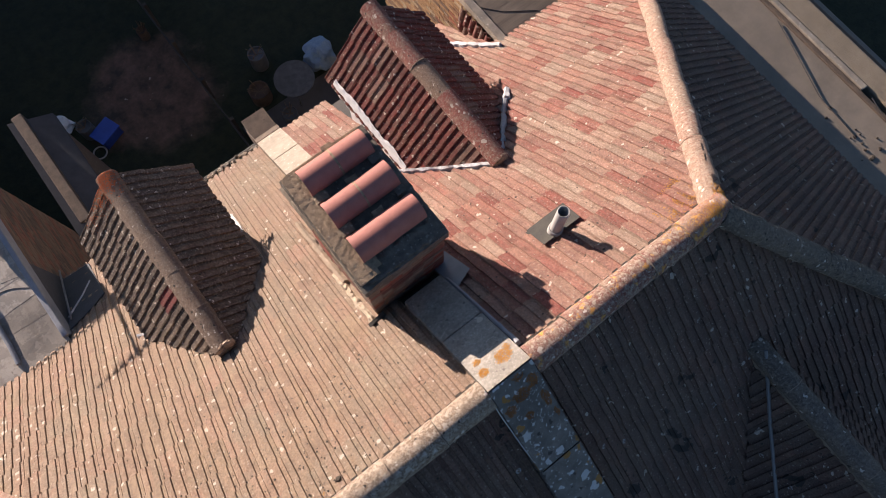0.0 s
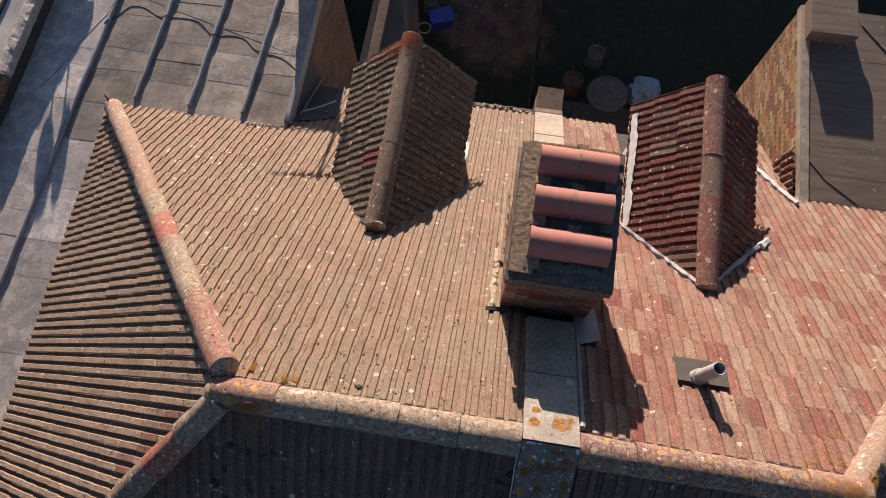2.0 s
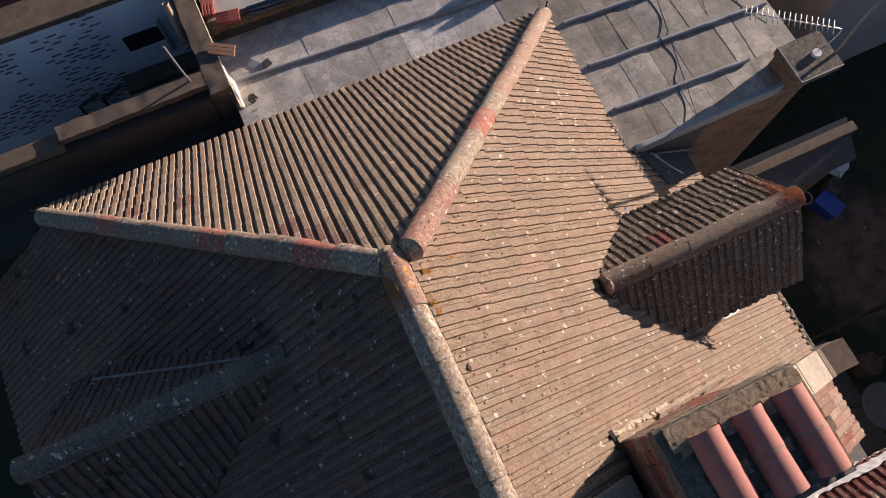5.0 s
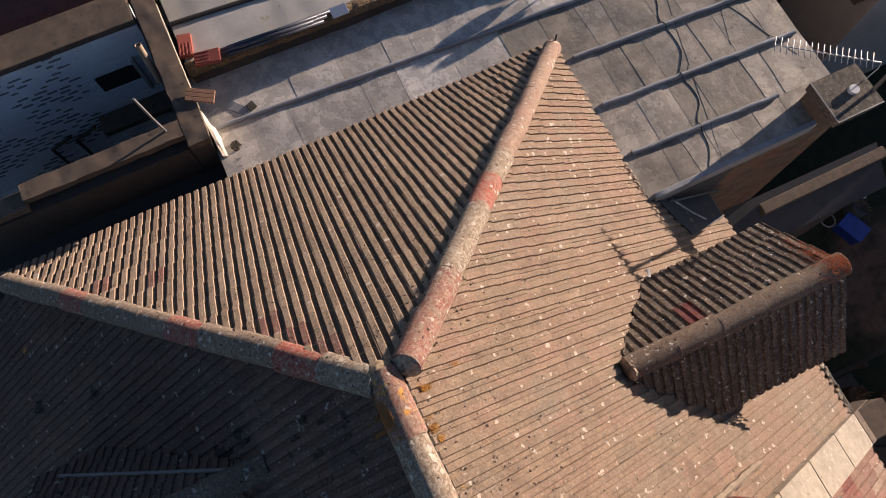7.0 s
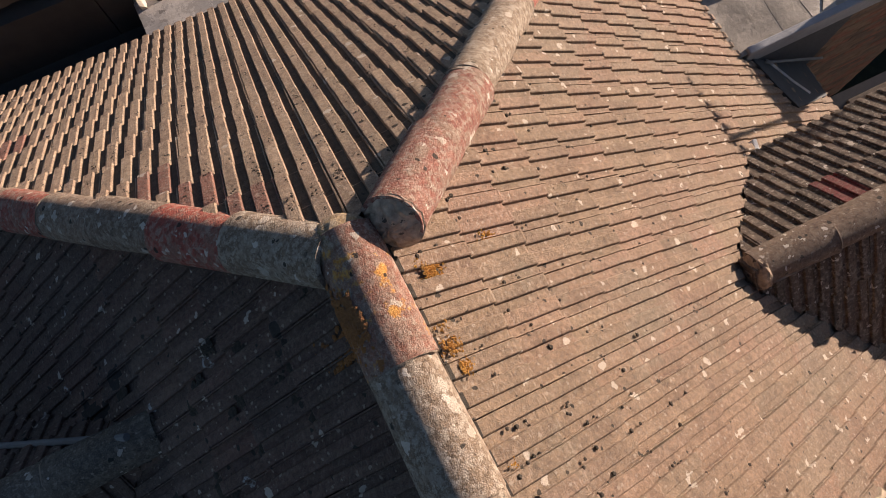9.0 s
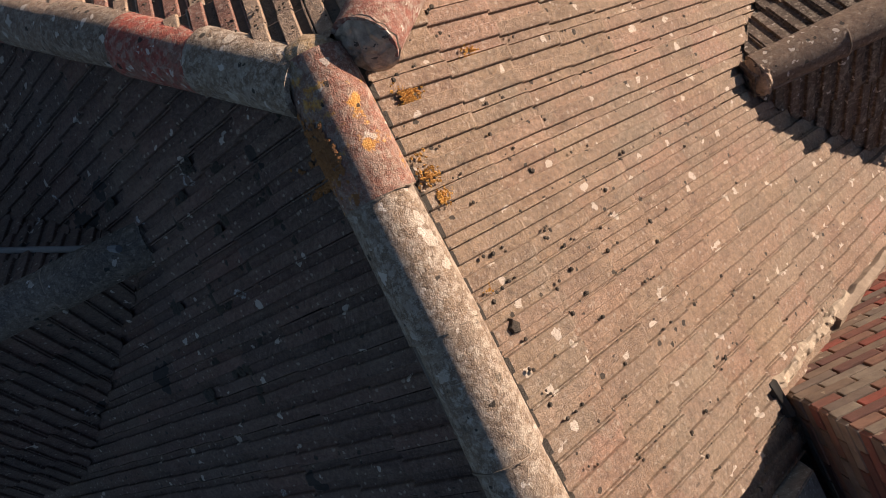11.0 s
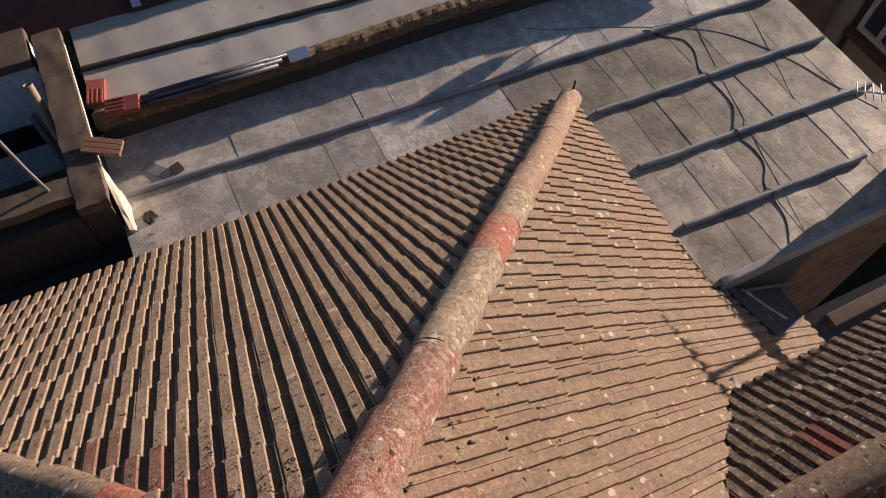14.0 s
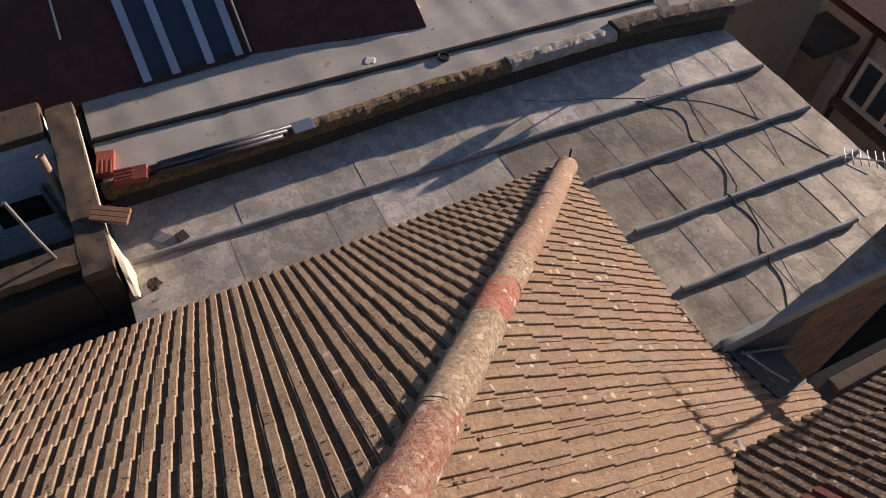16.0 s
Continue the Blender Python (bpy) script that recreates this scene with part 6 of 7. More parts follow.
    small_thing("grey_pipe", tube([(-4.02, -1.23, -2.64), (-4.02, -1.26, -2.3), (-4.03, -1.287, -1.842)], 0.016, 8), M_dull_pipe, "grey pipe slanting across the light well", "pipe")
    for y0, y1 in ((-3.1, -2.75), (-2.75, -2.4)):
        small_thing("wall_pipe", tube([(-5.60, y0, -5.2), (-5.60, y0, -4.4), (-5.55, y1, -4.2)], 0.025, 8), M_slate_flash, "dark pipe on the white wall", "pipe", "pipes in the light well")
    # valley gutter between the well and the hip slope
    tagged(part("gutter_floor", boxed((-3.80, -6, -3.6), (-3.2, -0.86, -3.42)), M_slate_flash), "dark lead gutter below the hip slope", "gutter", kind="structure")
    # things left on the lead
    b = thing("clay_block", "red ribbed clay block on the pale sheet roof", "clay block", "loose clay blocks")
    bm = boxed((-0.085, -0.16, 0), (0.085, 0.16, 0.06), 0.006)
    part("body", bm, M_red_block, b)
    for i in range(4):
        part("rib", boxed((-0.078 + i * 0.042, -0.15, 0.06), (-0.058 + i * 0.042, 0.03, 0.068), 0.003), M_red_block, b)
    b.matrix_basis = pose(-5.16, -0.68, -2.842, 0, 3, 78)
    copy_thing(b, pose(-4.87, -0.48, -2.81, 3, 6, -12))
    pk = thing("timber_offcut", "brown grooved timber offcut lying over the parapet edge", "timber")
    for i in range(3):
        part("board", boxed((-0.165, -0.075 + i * 0.052, 0), (0.165, -0.026 + i * 0.052, 0.045), 0.004), M_timber, pk)
    pk.matrix_basis = pose(-4.27, -0.72, -2.60, 8, 6, 62)
    lad = thing("pipe_bundle", "bundle of long dark plastic pipes lying along the parapet", "pipes")
    for i, (dx, dz) in enumerate(((0, 0), (0.05, 0.005), (0.1, 0), (0.03, 0.045), (0.08, 0.045))):
        part("length", tube([(-4.90 + dx, -0.34 + 0.04 * i, -2.79 + dz), (-4.84 + dx, 1.12 - 0.06 * i, -2.79 + dz)], 0.022, 8), M_pvc, lad)
    part("bracket", boxed((-4.88, 1.12, -2.80), (-4.72, 1.34, -2.785), 0.004), M_alu, lad, "bent aluminium bracket")
    part("white_end", tube([(-4.89, -0.42, -2.765), (-4.885, -0.33, -2.765)], 0.02, 8), M_white, lad)
    small_thing("lead_scrap", boxed((-0.14, -0.06, 0), (0.14, 0.06, 0.012), 0.004, pose(-4.28, -0.42, LEAD_Z, 4, 0, 40)), M_lead_new, "bent scrap of lead on the roof", "scrap")
    small_thing("slate_scrap", boxed((-0.05, -0.05, 0), (0.05, 0.05, 0.03), 0.004, pose(-4.22, -0.25, LEAD_Z, 0, 10, 20)), M_slate_flash, "dark lump of debris on the lead roof", "scrap")
    small_thing("leaf_litter", patch((-3.80, -0.62, LEAD_Z), (0, 0, 1), 0.09, 301, 0.02), M_moss, "clump of dead leaves on the lead roof", "leaves")
    small_thing("ridge_spike", tube([(-3.30, 3.50, -2.95), (-3.33, 3.53, -2.80)], 0.012, 6), M_slate_flash, "short black iron hip spike", "hip iron")
    small_thing("roof_outlet", ring_pipe((-5.18, 3.02, -2.9), (-5.18, 3.02, -2.815), 0.07, 0.055, 16, 0.075), M_slate_flash, "round dark outlet in the sheet roof", "outlet")
    small_thing("rag", patch((-5.50, 2.25, -2.845), (0, 0, 1), 0.075, 302, 0.003), M_white, "white scrap lying on the sheet roof", "scrap")
    # dishes on the parapet end
    for x, y, zt, az in ((-4.66, 5.52, -2.62, 200), (-4.56, 5.86, -2.60, 150)):
        d = thing("satellite_dish", "grey satellite dish on a bracket at the parapet end", "satellite dish", "satellite dishes")
        bm = bmesh.new()
        rows = []
        for i in range(6):
            rr = 0.13 * i / 5
            rows.append([bm.verts.new((rr * math.cos(a) * 0.85, rr * math.sin(a), 0.35 * rr * rr / 0.13)) for a in (2 * math.pi * k / 20 for k in range(20))] if i else [bm.verts.new((0, 0, 0))])
        for k in range(20):
            bm.faces.new((rows[0][0], rows[1][k], rows[1][(k + 1) % 20]))
        for a, b2 in zip(rows[1:], rows[2:]):
            for k in range(20):
                bm.faces.new((a[k], b2[k], b2[(k + 1) % 20], a[(k + 1) % 20]))
        bmesh.ops.solidify(bm, geom=bm.faces[:], thickness=0.006)
        o = part("reflector", bm, M_alu_dull, d)
        o.matrix_basis = pose(0, 0, 0, 68, 0, az)
        part("arm", tube([(0, 0, -0.02), (0.05, -0.14, 0.02)], 0.008, 6), M_alu, d)
        part("bracket", tube([(0, 0.02, 0), (0, 0.04, -0.12), (0.0, 0.04, -0.20)], 0.014, 6), M_alu, d)
        d.location = (x, y, zt)


# Render darkened to stand for shade on faces turned from the sun.
M_dark_render = mineral("shade_dark_render", (0.07, 0.06, 0.05), (0.04, 0.035, 0.03), 5)
M_bare_joint = mineral("bare_grey_joint", (0.22, 0.23, 0.26), (0.13, 0.14, 0.16), 9)
M_brown_dark = mineral("dark_brown_render", (0.15, 0.105, 0.075), (0.07, 0.052, 0.04), 9, bump=0.008)
M_glass_dark = Net("dark_glass").finish((0.05, 0.07, 0.10), 0.12)
M_cream = mineral("cream_torn_sheet", (0.82, 0.74, 0.62), (0.68, 0.58, 0.45), 9, rough=0.7, bump=0.006)
M_red_block = mineral("red_clay", (0.42, 0.10, 0.07), (0.34, 0.08, 0.055), 12)
M_timber = mineral("brown_timber", (0.36, 0.19, 0.11), (0.27, 0.14, 0.08), 10, stretch=(4, 0.6, 4))
M_pvc = mineral("blue_black_plastic", (0.07, 0.08, 0.11), (0.05, 0.055, 0.08), 10, rough=0.4, bump=0.001)
M_alu_dull = mineral("grey_dish_paint", (0.40, 0.40, 0.41), (0.32, 0.32, 0.33), 8, rough=0.5, bump=0.001)
west_side()


# ---- lead wing: seams, cables, stack, aerial ----
def lead_details():
    r = random.Random(31)
    def roll_x(k, y):
        xa, ya, xb, yb = ROLLS[k]
        return xa + (xb - xa) * (y - ya) / (yb - ya)

    # cables draped over the bays
    def over(x, y, rad):
        high = lead_height(x, y) + rad * 0.2
        for k, (xa, ya, xb, yb) in enumerate(ROLLS):
            if ya - 0.05 < y < yb + 0.02:
                dx = abs(x - roll_x(k, y))
                high = max(high, LEAD_Z + 0.043 + rad * 0.5 - max(0, dx - 0.012) * 1.1)
        return high

    def cable(pts, rad, name="cable"):
        dense = []
        ends = [pts[0], *pts, pts[-1]]
        for o, a, b, e in zip(ends, ends[1:], ends[2:], ends[3:]):
            for i in range(10):
                f = i / 10
                x, y = (0.5 * (2 * a[q] + (b[q] - o[q]) * f + (2 * o[q] - 5 * a[q] + 4 * b[q] - e[q]) * f * f + (3 * a[q] - o[q] - 3 * b[q] + e[q]) * f ** 3) for q in (0, 1))
                dense.append((x, y, over(x, y, rad)))
        small_thing(name, tube(dense, rad, 6), M_black, "black cable draped across the lead roof", "cable", "loose cables")
    cable([(-3.86, 4.75), (-3.806, 4.801), (-3.608, 5.071), (-3.5, 5.11), (-3.364, 5.093), (-3.127, 4.987), (-2.868, 5.011), (-2.606, 4.999), (-2.45, 4.9), (-2.304, 4.8), (-2.067, 4.843), (-1.869, 4.817), (-1.664, 4.663), (-1.30, 4.60), (-1.06, 4.45)], 0.0055)
    cable([(-4.45, 3.65), (-4.267, 3.99), (-4.117, 4.399), (-3.78, 5.095), (-3.496, 5.512), (-3.166, 5.775), (-2.777, 5.971), (-2.361, 6.12), (-1.9, 6.32)], 0.0032)
    cable([(-4.6, 5.67), (-3.865, 5.398), (-3.047, 5.153), (-2.333, 4.97), (-1.626, 4.793), (-1.08, 4.66)], 0.0018)
    cable([(-4.0, 6.15), (-3.545, 5.986), (-2.96, 5.80), (-2.37, 5.605)], 0.0018)
    # stack at the end of the wing
    s = thing("stack", "short grit-topped stack with a white pot at the wing end", "chimney stack")
    part("body", boxed((-1.36, 5.95, LEAD_Z - 0.16), (-0.965, 6.49, -2.92)), M_brick_brown, s)
    part("cap", lumpy((-1.40, 5.95, -2.92), (-0.82, 6.60, -2.78), 0.025, 0.006, 12), M_grit, s, "dark gritty cap with moss")
    part("pot", tube([(-1.10, 6.34, -2.80), (-1.10, 6.34, -2.735), (-1.10, 6.34, -2.728)], 0.062, 20), M_white, s, "white pot")
    part("rim", tube([(-1.40, 5.95, -2.785), (-0.82, 5.95, -2.785), (-0.82, 6.60, -2.785)], 0.010, 6), M_pipe, s, "thin pale edge strip")
    a = thing("tv_aerial", "long television aerial with many short rods on a thin mast", "aerial")
    p0, p1 = Vector((-2.02, 5.78, -2.70)), Vector((-1.22, 6.72, -2.60))
    part("boom", tube([p0, p1], 0.010, 6), M_alu_rod, a)
    part("mast", tube([(-1.00, 6.57, -2.79), (-1.17, 6.85, -1.62)], 0.024, 8), M_dull_pipe, a)
    part("arm", tube([p1, p1 + Vector((0.03, -0.02, -0.06)), (-1.16, 6.56, -2.79)], 0.007, 6), M_alu_rod, a)
    d = (p1 - p0).normalized()
    side = Vector((d.y, -d.x, 0))
    for i in range(17):
        c = p0 + d * (0.02 + i * 0.070)
        part("rod", tube([c - side * 0.11 + Vector((0, 0, 0.012)), c + side * 0.11 + Vector((0, 0, 0.012))], 0.0055, 6), M_alu_rod, a)
    u = thing("tv_aerial", "second television aerial high on the thin mast", "aerial")
    b0, b1 = Vector((-1.68, 6.76, -1.60)), Vector((-0.82, 6.90, -1.74))
    part("boom", tube([b0, b1], 0.022, 6), M_alu_rod, u)
    for i in range(9):
        c = b0.lerp(b1, 0.03 + i * 0.117)
        part("rod", tube([c + Vector((0.01, -0.12, 0.03)), c + Vector((-0.01, 0.12, -0.03))], 0.012, 6), M_alu_rod, u)
    part("reflector", tube([b1 + Vector((0, 0, -0.12)), b1 + Vector((0, 0, 0.12))], 0.012, 6), M_alu_rod, u)
    small_thing("wall_gutter", tube([(-0.93, 3.9, -3.34), (-0.93, 4.9, -4.02)], 0.014, 6), M_dull_pipe, "thin grey flashing edge beside the wing wall", "flashing", kind="structure")
    # leaf debris along the eave by the lead
    bm = bmesh.new()
    for i in range(170):
        x = r.uniform(-3.1, -0.95)
        y = 3.61 + abs(r.gauss(0, 0.07))
        flake(bm, Vector((x, y, -RISE * y + r.uniform(-0.015, 0.012))), Vector((r.gauss(0, 0.4), 0.5, 1)).normalized(), r.uniform(0.005, 0.013), r)
    small_thing("eave_debris", bm, M_mossy, "moss and leaf debris along the eave by the lead", "debris", kind="stuff")
    bm = bmesh.new()
    for i in range(420):
        x = r.uniform(-3.1, -0.95)
        y = 3.60 + abs(r.gauss(0, 0.08))
        flake(bm, Vector((x, y, -RISE * y + r.uniform(-0.012, 0.014))), Vector((r.gauss(0, 0.4), 0.5, 1)).normalized(), r.uniform(0.004, 0.012), r)
    small_thing("eave_crumbs", bm, M_mortar, "mortar crumbs along the eave by the lead", "debris", kind="stuff")


M_grit = mineral("mossy_grit", (0.20, 0.165, 0.125), (0.05, 0.042, 0.034), 20, bump=0.01, spots=((34, 0.35, 0.3, (0.32, 0.27, 0.2)), (30, 0.3, 0.3, (0.03, 0.026, 0.02))))
M_alu_rod = Net("dull_alloy").finish((0.66, 0.64, 0.60), 0.5, None, 0, 0.2)
lead_details()


# ---- east wing and side ----
def east_details():
    s = thing("stack", "short stack at the end of the felt roof", "chimney stack")
    part("body", boxed((5.72, 5.95, GROUND), (6.30, 6.52, -2.94)), M_brick_brown, s)
    part("cap", boxed((5.70, 5.92, -2.94), (6.33, 6.55, -2.88), 0.015), M_felt, s)
    ribs = thing("felt_laps", "overlapping joints of the felt sheets", "felt laps", kind="structure")
    r = random.Random(5)
    y = 3.6
    while y < 6.4:
        part("lap", boxed((5.80, y, LEAD_Z - 0.002), (11.5, y + 0.02, LEAD_Z + 0.0012), 0.0, None), M_felt, ribs)
        y += r.uniform(0.18, 0.5)
    small_thing("cable", tube([(5.75, 4.2, -3.116), (6.0, 3.9, -3.116), (6.4, 3.62, -3.116)], 0.004, 6), M_black, "black cable on the felt roof", "cable", "loose cables")
    small_thing("cable", tube([(6.5, 6.3, -3.115), (7.0, 5.7, -3.115), (7.6, 5.3, -3.115)], 0.006, 6), M_black, "black cable on the felt roof", "cable", "loose cables")
    f = thing("wing_flashing", "white fillet between the red tiles and the brick wing", "flashing", kind="structure")
    part("fillet", strip_on([on_slope(5.60, 3.48, 0.04), on_slope(5.44, 3.84, 0.04), on_slope(5.27, 4.28, 0.05)], 0.07, 0.02, 41, 0.016), M_chalky, f)
    # hanging tiles on the foot of the brick wall
    h = thing("tile_apron", "small apron of red pantiles at the foot of the wing wall", "tile apron", kind="structure")
    for row in range(3):
        for i in range(6):
            bm = half_round(0.24, 0.05, 0.01, 8)
            o = part("pantile", bm, M_dorm_e, h)
            d, nrm = Vector((-0.22, 0, -0.97)).normalized(), Vector((-0.97, 0, 0.22)).normalized()
            o.matrix_basis = Matrix.Translation((5.66, 3.76 + i * 0.11, -3.20 - row * 0.20)) @ Matrix((d, nrm.cross(d), nrm)).transposed().to_4x4()
    k = thing("side_parapet", "tan rendered parapet and kerb beside the asphalt roof", "parapet", kind="structure")
    bm = boxed((9.03, 0.0, LEAD_Z), (9.12, 7, LEAD_Z + 0.05), 0.015)
    rough_up(bm, 0.02, 6)
    part("kerb", bm, M_coping, k)
    part("wall", boxed((9.13, -6, LEAD_Z - 1), (9.50, 7, LEAD_Z + 0.02), 0.03), M_tan_render, k)
    part("wall", boxed((9.52, -6, LEAD_Z - 2), (9.95, 7, LEAD_Z - 0.35), 0.03), M_render, k)
    tagged(part("wall_east_house", boxed((8.0, -6, GROUND), (9.1, 6, LEAD_Z - 0.16)), M_render), "plain wall below the side roof", "wall", kind="structure")
    small_thing("cable", tube([(8.90, 1.45, -3.10), (8.74, 0.95, -3.10), (8.52, 0.30, -3.10), (8.47, -0.4, -3.10)], 0.007, 6), M_black, "black cable on the asphalt roof", "cable", "loose cables")
    small_thing("cable", tube([(9.05, -0.15, -3.09), (8.98, -0.45, -3.10), (9.04, -0.62, -3.10), (8.93, -0.85, -3.10)], 0.010, 6), M_black, "black cable curling from the kerb", "cable", "loose cables")
    for i in range(14):
        small_thing("debris", patch((r.gauss(8.45, 0.12), r.gauss(-0.6, 0.25), LEAD_Z), (0, 0, 1), r.uniform(0.01, 0.035), 500 + i, 0.015), M_moss, "bit of dead leaf on the asphalt roof", "debris", "roof debris")


M_tan_render = mineral("tan_render", (0.36, 0.29, 0.20), (0.27, 0.21, 0.14), 5, bump=0.01)
east_details()


# ---- gutter, garden and the house beyond ----
def garden():
    g = thing("eaves_gutter", "old iron eaves gutter choked with moss", "gutter", kind="structure")
    part("channel", tube([(1.30, 4.93, -4.30), (2.25, 4.93, -4.30)], 0.05, 10), M_slate_flash, g)
    r = random.Random(61)
    for i in range(22):
        part("moss", patch((1.33 + i * 0.042, 4.90 + r.uniform(-0.03, 0.03), -4.235), (0, 0.3, 1), r.uniform(0.02, 0.055), 600 + i, 0.03), r.choice((M_moss, M_mortar, M_coping)), g)
    tagged(part("paving", boxed((-0.9, 4.7, GROUND - 0.05), (2.3, 7.6, GROUND + 0.02)), M_paving), "dark paving behind the house", "paving", kind="structure")
    tagged(part("paving", boxed((2.5, 4.7, GROUND - 0.05), (5.6, 8.2, GROUND + 0.02)), M_paving), "dark paving behind the house", "paving", kind="structure")
    f = thing("garden_fence", "low dark fence between the two gardens", "fence")
    for i in range(9):
        part("post", boxed((2.36, 5.6 + i * 1.2, GROUND), (2.44, 5.68 + i * 1.2, GROUND + 0.9), 0.005), M_timber_dark, f)
    for k in range(3):
        part("rail", boxed((2.34, 5.5, GROUND + 0.25 + k * 0.25), (2.36, 15.6, GROUND + 0.37 + k * 0.25), 0.004), M_timber_dark, f)
    t = thing("plastic_tub", "bright blue plastic tub on the ground", "tub")
    part("body", prism([(-0.26, -0.18), (0.26, -0.18), (0.28, 0.2), (-0.24, 0.2)], 0, 0.28), M_blue, t)
    part("lid", boxed((-0.28, -0.2, 0.28), (0.29, 0.22, 0.31), 0.01), M_blue, t)
    t.matrix_basis = pose(0.0, 9.87, GROUND, 0, 0, 20)
    ring = thing("hoop", "pale round hoop lying on the ground", "hoop")
    part("rim", tube([(0.15 * math.cos(a), 0.15 * math.sin(a), 0.03) for a in (2 * math.pi * k / 20 for k in range(21))], 0.02, 6), M_pipe, ring)
    ring.location = (-0.38, 9.65, GROUND)
    b = thing("white_bag", "crumpled white bag on the ground", "bag")
    bm = bmesh.new()
    bmesh.ops.create_icosphere(bm, subdivisions=3, radius=0.24)
    for v in bm.verts:
        v.co *= 1 + 0.45 * noise.noise(v.co * 7)
        v.co.z = max(v.co.z * 0.6, -0.12)
    part("bag", bm, M_white, b)
    b.matrix_basis = pose(-0.70, 10.7, GROUND + 0.12, 0, 0, 30)
    tb = thing("round_table", "dark round garden table", "garden table")
    bm = bmesh.new()
    bmesh.ops.create_cone(bm, cap_ends=True, segments=28, radius1=0.46, radius2=0.46, depth=0.03, matrix=pose(0, 0, 0.72))
    part("tabletop", bm, M_table, tb)
    for a in range(3):
        part("leg", tube([(0.1 * math.cos(a * 2.1), 0.1 * math.sin(a * 2.1), 0.7), (0.32 * math.cos(a * 2.1), 0.32 * math.sin(a * 2.1), 0)], 0.02, 6), M_grey_plastic, tb)
    tb.location = (4.05, 8.1, GROUND)
    tp = thing("tarpaulin", "crumpled pale blue tarpaulin over garden things", "tarpaulin")
    bm = bmesh.new()
    bmesh.ops.create_icosphere(bm, subdivisions=4, radius=0.36)
    for v in bm.verts:
        k = 1 + 0.35 * noise.noise(v.co * 5) + 0.12 * noise.noise(v.co * 14)
        v.co *= k
        v.co.z = max(v.co.z, -0.3)
    part("sheet", bm, M_sheet, tp)
    tp.matrix_basis = pose(4.95, 8.5, GROUND + 0.3, 0, 0, 0)
    for i, (x, y, w, h2, m) in enumerate(((3.3, 8.55, 0.3, 0.4, "b"), (3.55, 7.7, 0.22, 0.3, "g"), (3.2, 7.3, 0.3, 0.25, "g"), (3.75, 9.3, 0.25, 0.5, "g"), (2.9, 7.9, 0.25, 0.35, "b"), (1.9, 7.0, 0.2, 0.3, "g"), (1.5, 6.6, 0.25, 0.25, "b"), (-0.3, 10.2, 0.22, 0.4, "g"), (2.0, 11.6, 0.15, 0.3, "b"))):
        p = thing("plant_pot", "dark planter with dead stems in the shaded garden", "planter", "planters in the garden")
        part("pot", ring_pipe((0, 0, 0), (0, 0, h2), w * 0.8, w * 0.72, 16, 0.08), M_grey_plastic if m == "g" else M_soil, p)
        rr = random.Random(i)
        for k in range(10):
            a = rr.uniform(0, 6.28)
            part("stem", tube([(0, 0, h2 - 0.08), (0.15 * math.cos(a), 0.15 * math.sin(a), h2 + 0.1), (w * 0.8 * math.cos(a), w * 0.8 * math.sin(a), h2 + rr.uniform(0.05, 0.2))], 0.007, 4), M_mossy, p)
        p.location = (x, y, GROUND)
    sh = thing("white_board", "white curved board leaning behind the house", "board")
    part("board", boxed((-0.06, -0.3, 0), (0.06, 0.3, 0.9), 0.04, pose(0, 0, 0, 20, 0, -20)), M_white, sh)
    sh.location = (1.75, 6.4, GROUND)
    # low outhouse roof and pale wall beside the west wing
    o = thing("outhouse", "low slate roofed outhouse against the west wing", "outhouse")
    part("wall", boxed((-0.95, 4.9, GROUND), (-0.35, 9.0, -6.7)), M_brick_brown, o)
    part("roof", solid([[(-1.0, 4.88, -6.2), (-0.95, 9.0, -6.2), (-0.25, 9.0, -6.6), (-0.25, 4.88, -6.6)], [(-1.0, 4.88, -6.3), (-0.95, 9.0, -6.3), (-0.25, 9.0, -6.7), (-0.25, 4.88, -6.7)]]), M_slate, o)
    part("verge", boxed((-0.86, 6.6, -6.45), (-0.66, 9.1, -6.25), 0.02), M_brown_dark, o, "weathered brown coping")


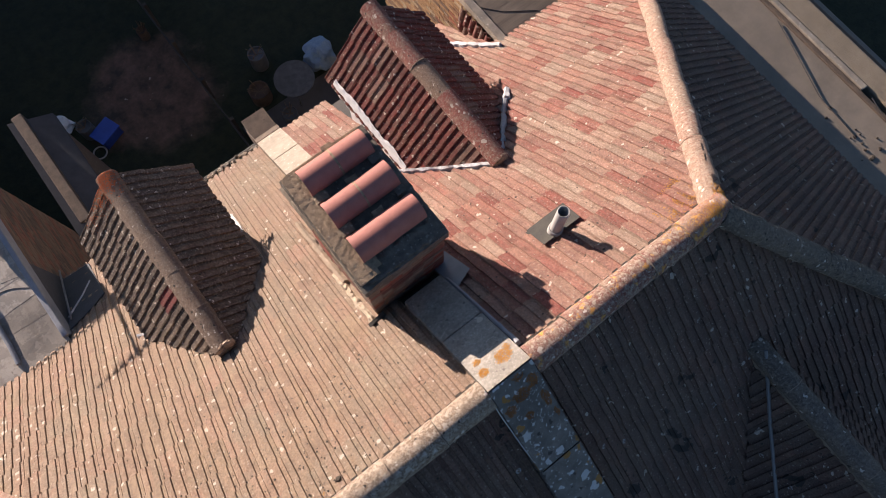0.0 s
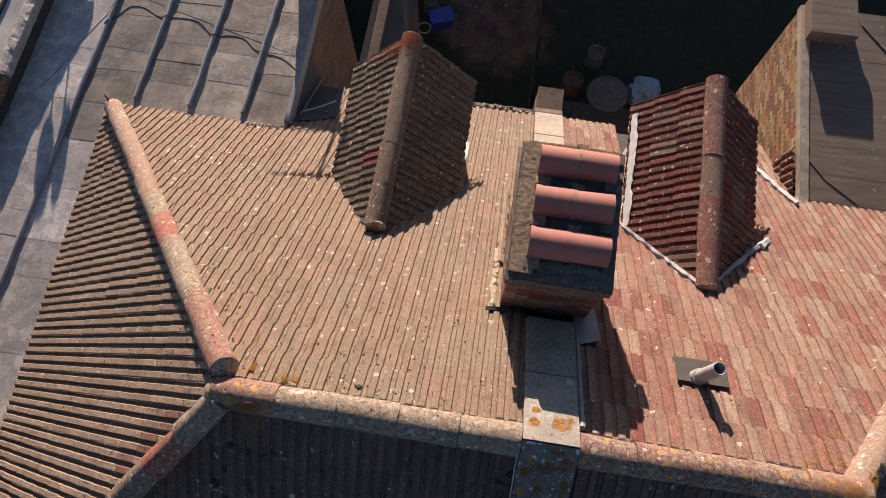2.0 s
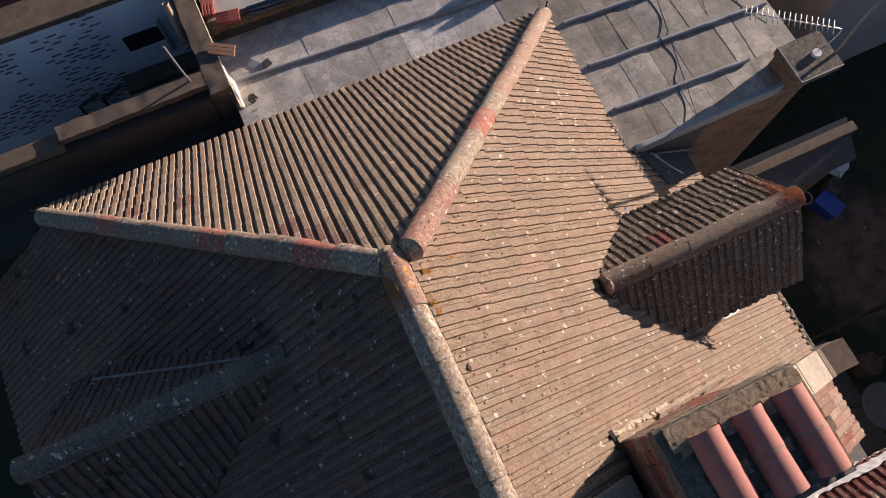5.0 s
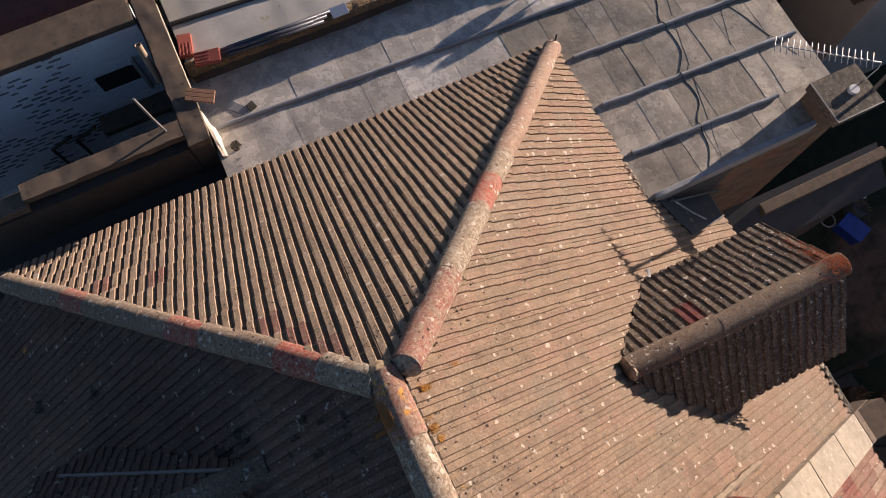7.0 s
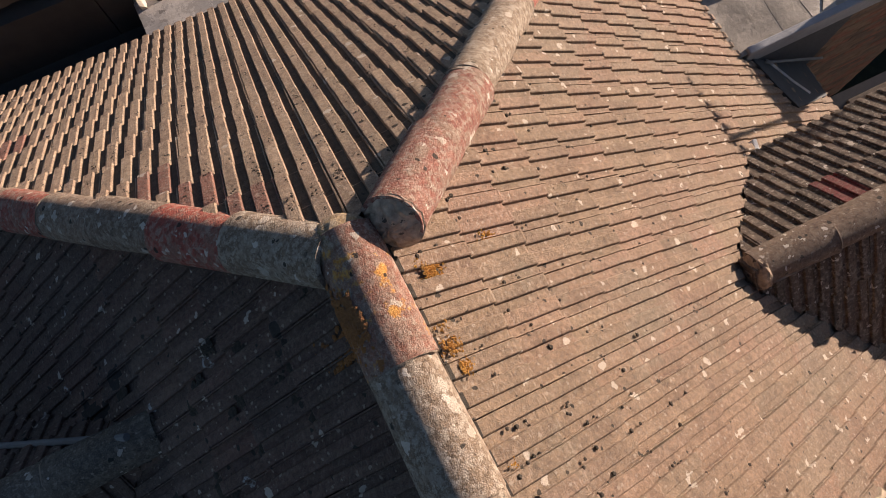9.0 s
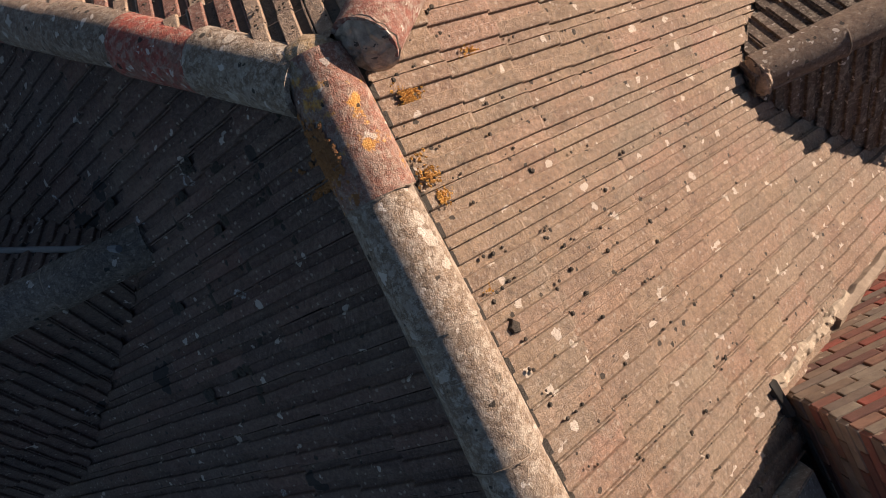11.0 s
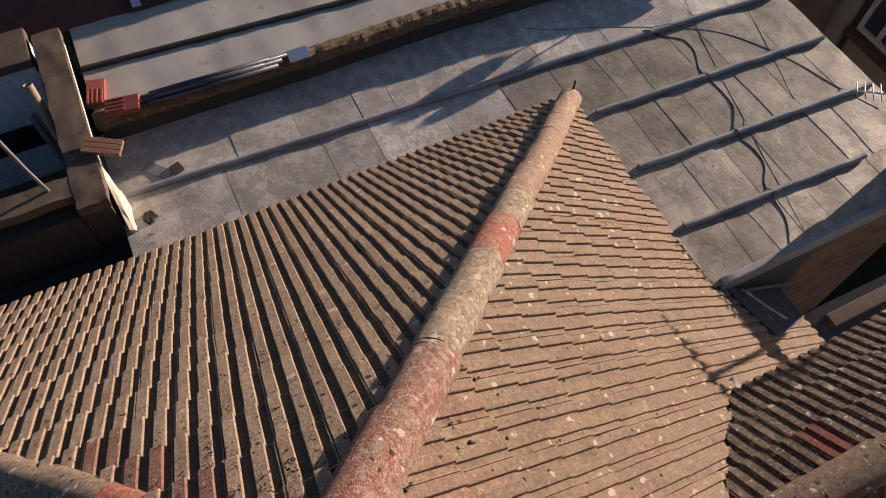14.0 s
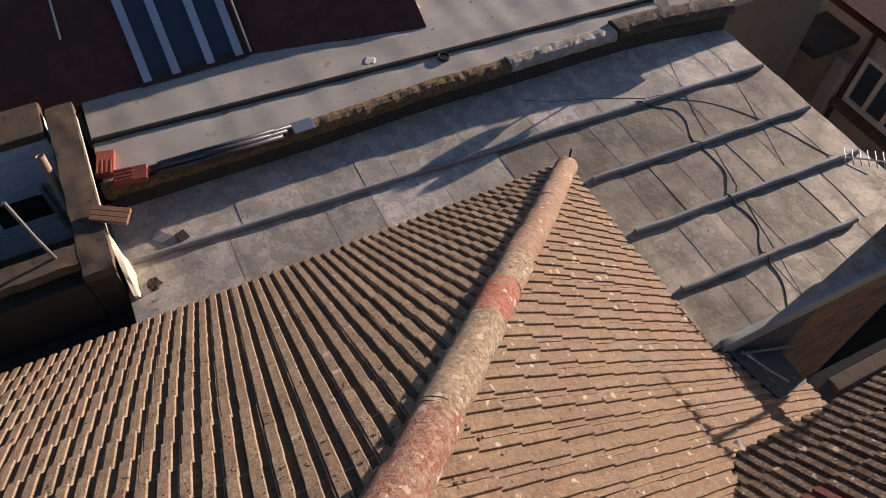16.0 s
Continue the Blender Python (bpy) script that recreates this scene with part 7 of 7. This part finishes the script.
M_table = mineral("weathered_table_top", (0.12, 0.115, 0.11), (0.06, 0.058, 0.055), 9, rough=0.8)
M_timber_dark = mineral("dark_fence_timber", (0.06, 0.05, 0.04), (0.04, 0.035, 0.03), 8)
M_grey_plastic = mineral("dull_grey_plastic", (0.14, 0.14, 0.14), (0.10, 0.10, 0.10), 6, rough=0.6)
garden()


def far_house():
    h = thing("far_house", "pale rendered house with white framed windows in shade", "house")
    yw = 10.0
    part("wall", boxed((-9.5, yw, GROUND), (-3.0, yw + 5, -4.1)), M_pale_wall, h)
    part("roof", solid([[(-9.6, yw - 0.3, -4.1), (-2.9, yw - 0.3, -4.1), (-2.9, yw + 3, -3.75), (-9.6, yw + 3, -3.75)], [(-9.6, yw - 0.3, -4.22), (-2.9, yw - 0.3, -4.22), (-2.9, yw + 3, -3.87), (-9.6, yw + 3, -3.87)]]), M_dark_tile, h)
    for x0, x1, z0, z1 in ((-4.40, -3.30, -5.55, -4.75), (-6.35, -5.70, -5.35, -4.55)):
        w = part("window", boxed((x0 + 0.04, yw - 0.03, z0 + 0.04), (x1 - 0.04, yw - 0.012, z1 - 0.04)), M_glass_dark, h, "dark window pane")
        n = 3 if x1 - x0 > 0.8 else 2
        for i in range(n + 1):
            x = x0 + (x1 - x0) * i / n
            part("mullion", boxed((x - 0.035, yw - 0.08, z0), (x + 0.035, yw - 0.005, z1), 0.006), M_white, w)
        for z in (z0, z1):
            part("frame_rail", boxed((x0 - 0.03, yw - 0.081, z - 0.035), (x1 + 0.03, yw - 0.004, z + 0.035), 0.006), M_white, w)
        part("sill", boxed((x0 - 0.12, yw - 0.22, z0 - 0.14), (x1 + 0.12, yw - 0.0, z0 - 0.05), 0.01), M_brown_coping, w)
    part("door_canopy", boxed((-5.45, yw - 0.9, -4.72), (-4.72, yw, -4.58), 0.02), M_slate, h, "dark flat canopy")
    part("pier", boxed((-4.78, yw - 0.25, GROUND), (-4.55, yw, -4.9), 0.01), M_pale_wall, h)
    part("downpipe", tube([(-4.5, yw - 0.06, -4.3), (-4.5, yw - 0.06, GROUND)], 0.04, 8), M_slate_flash, h)


M_pale_wall = mineral("pale_render", (0.48, 0.45, 0.43), (0.38, 0.36, 0.34), 3)
far_house()
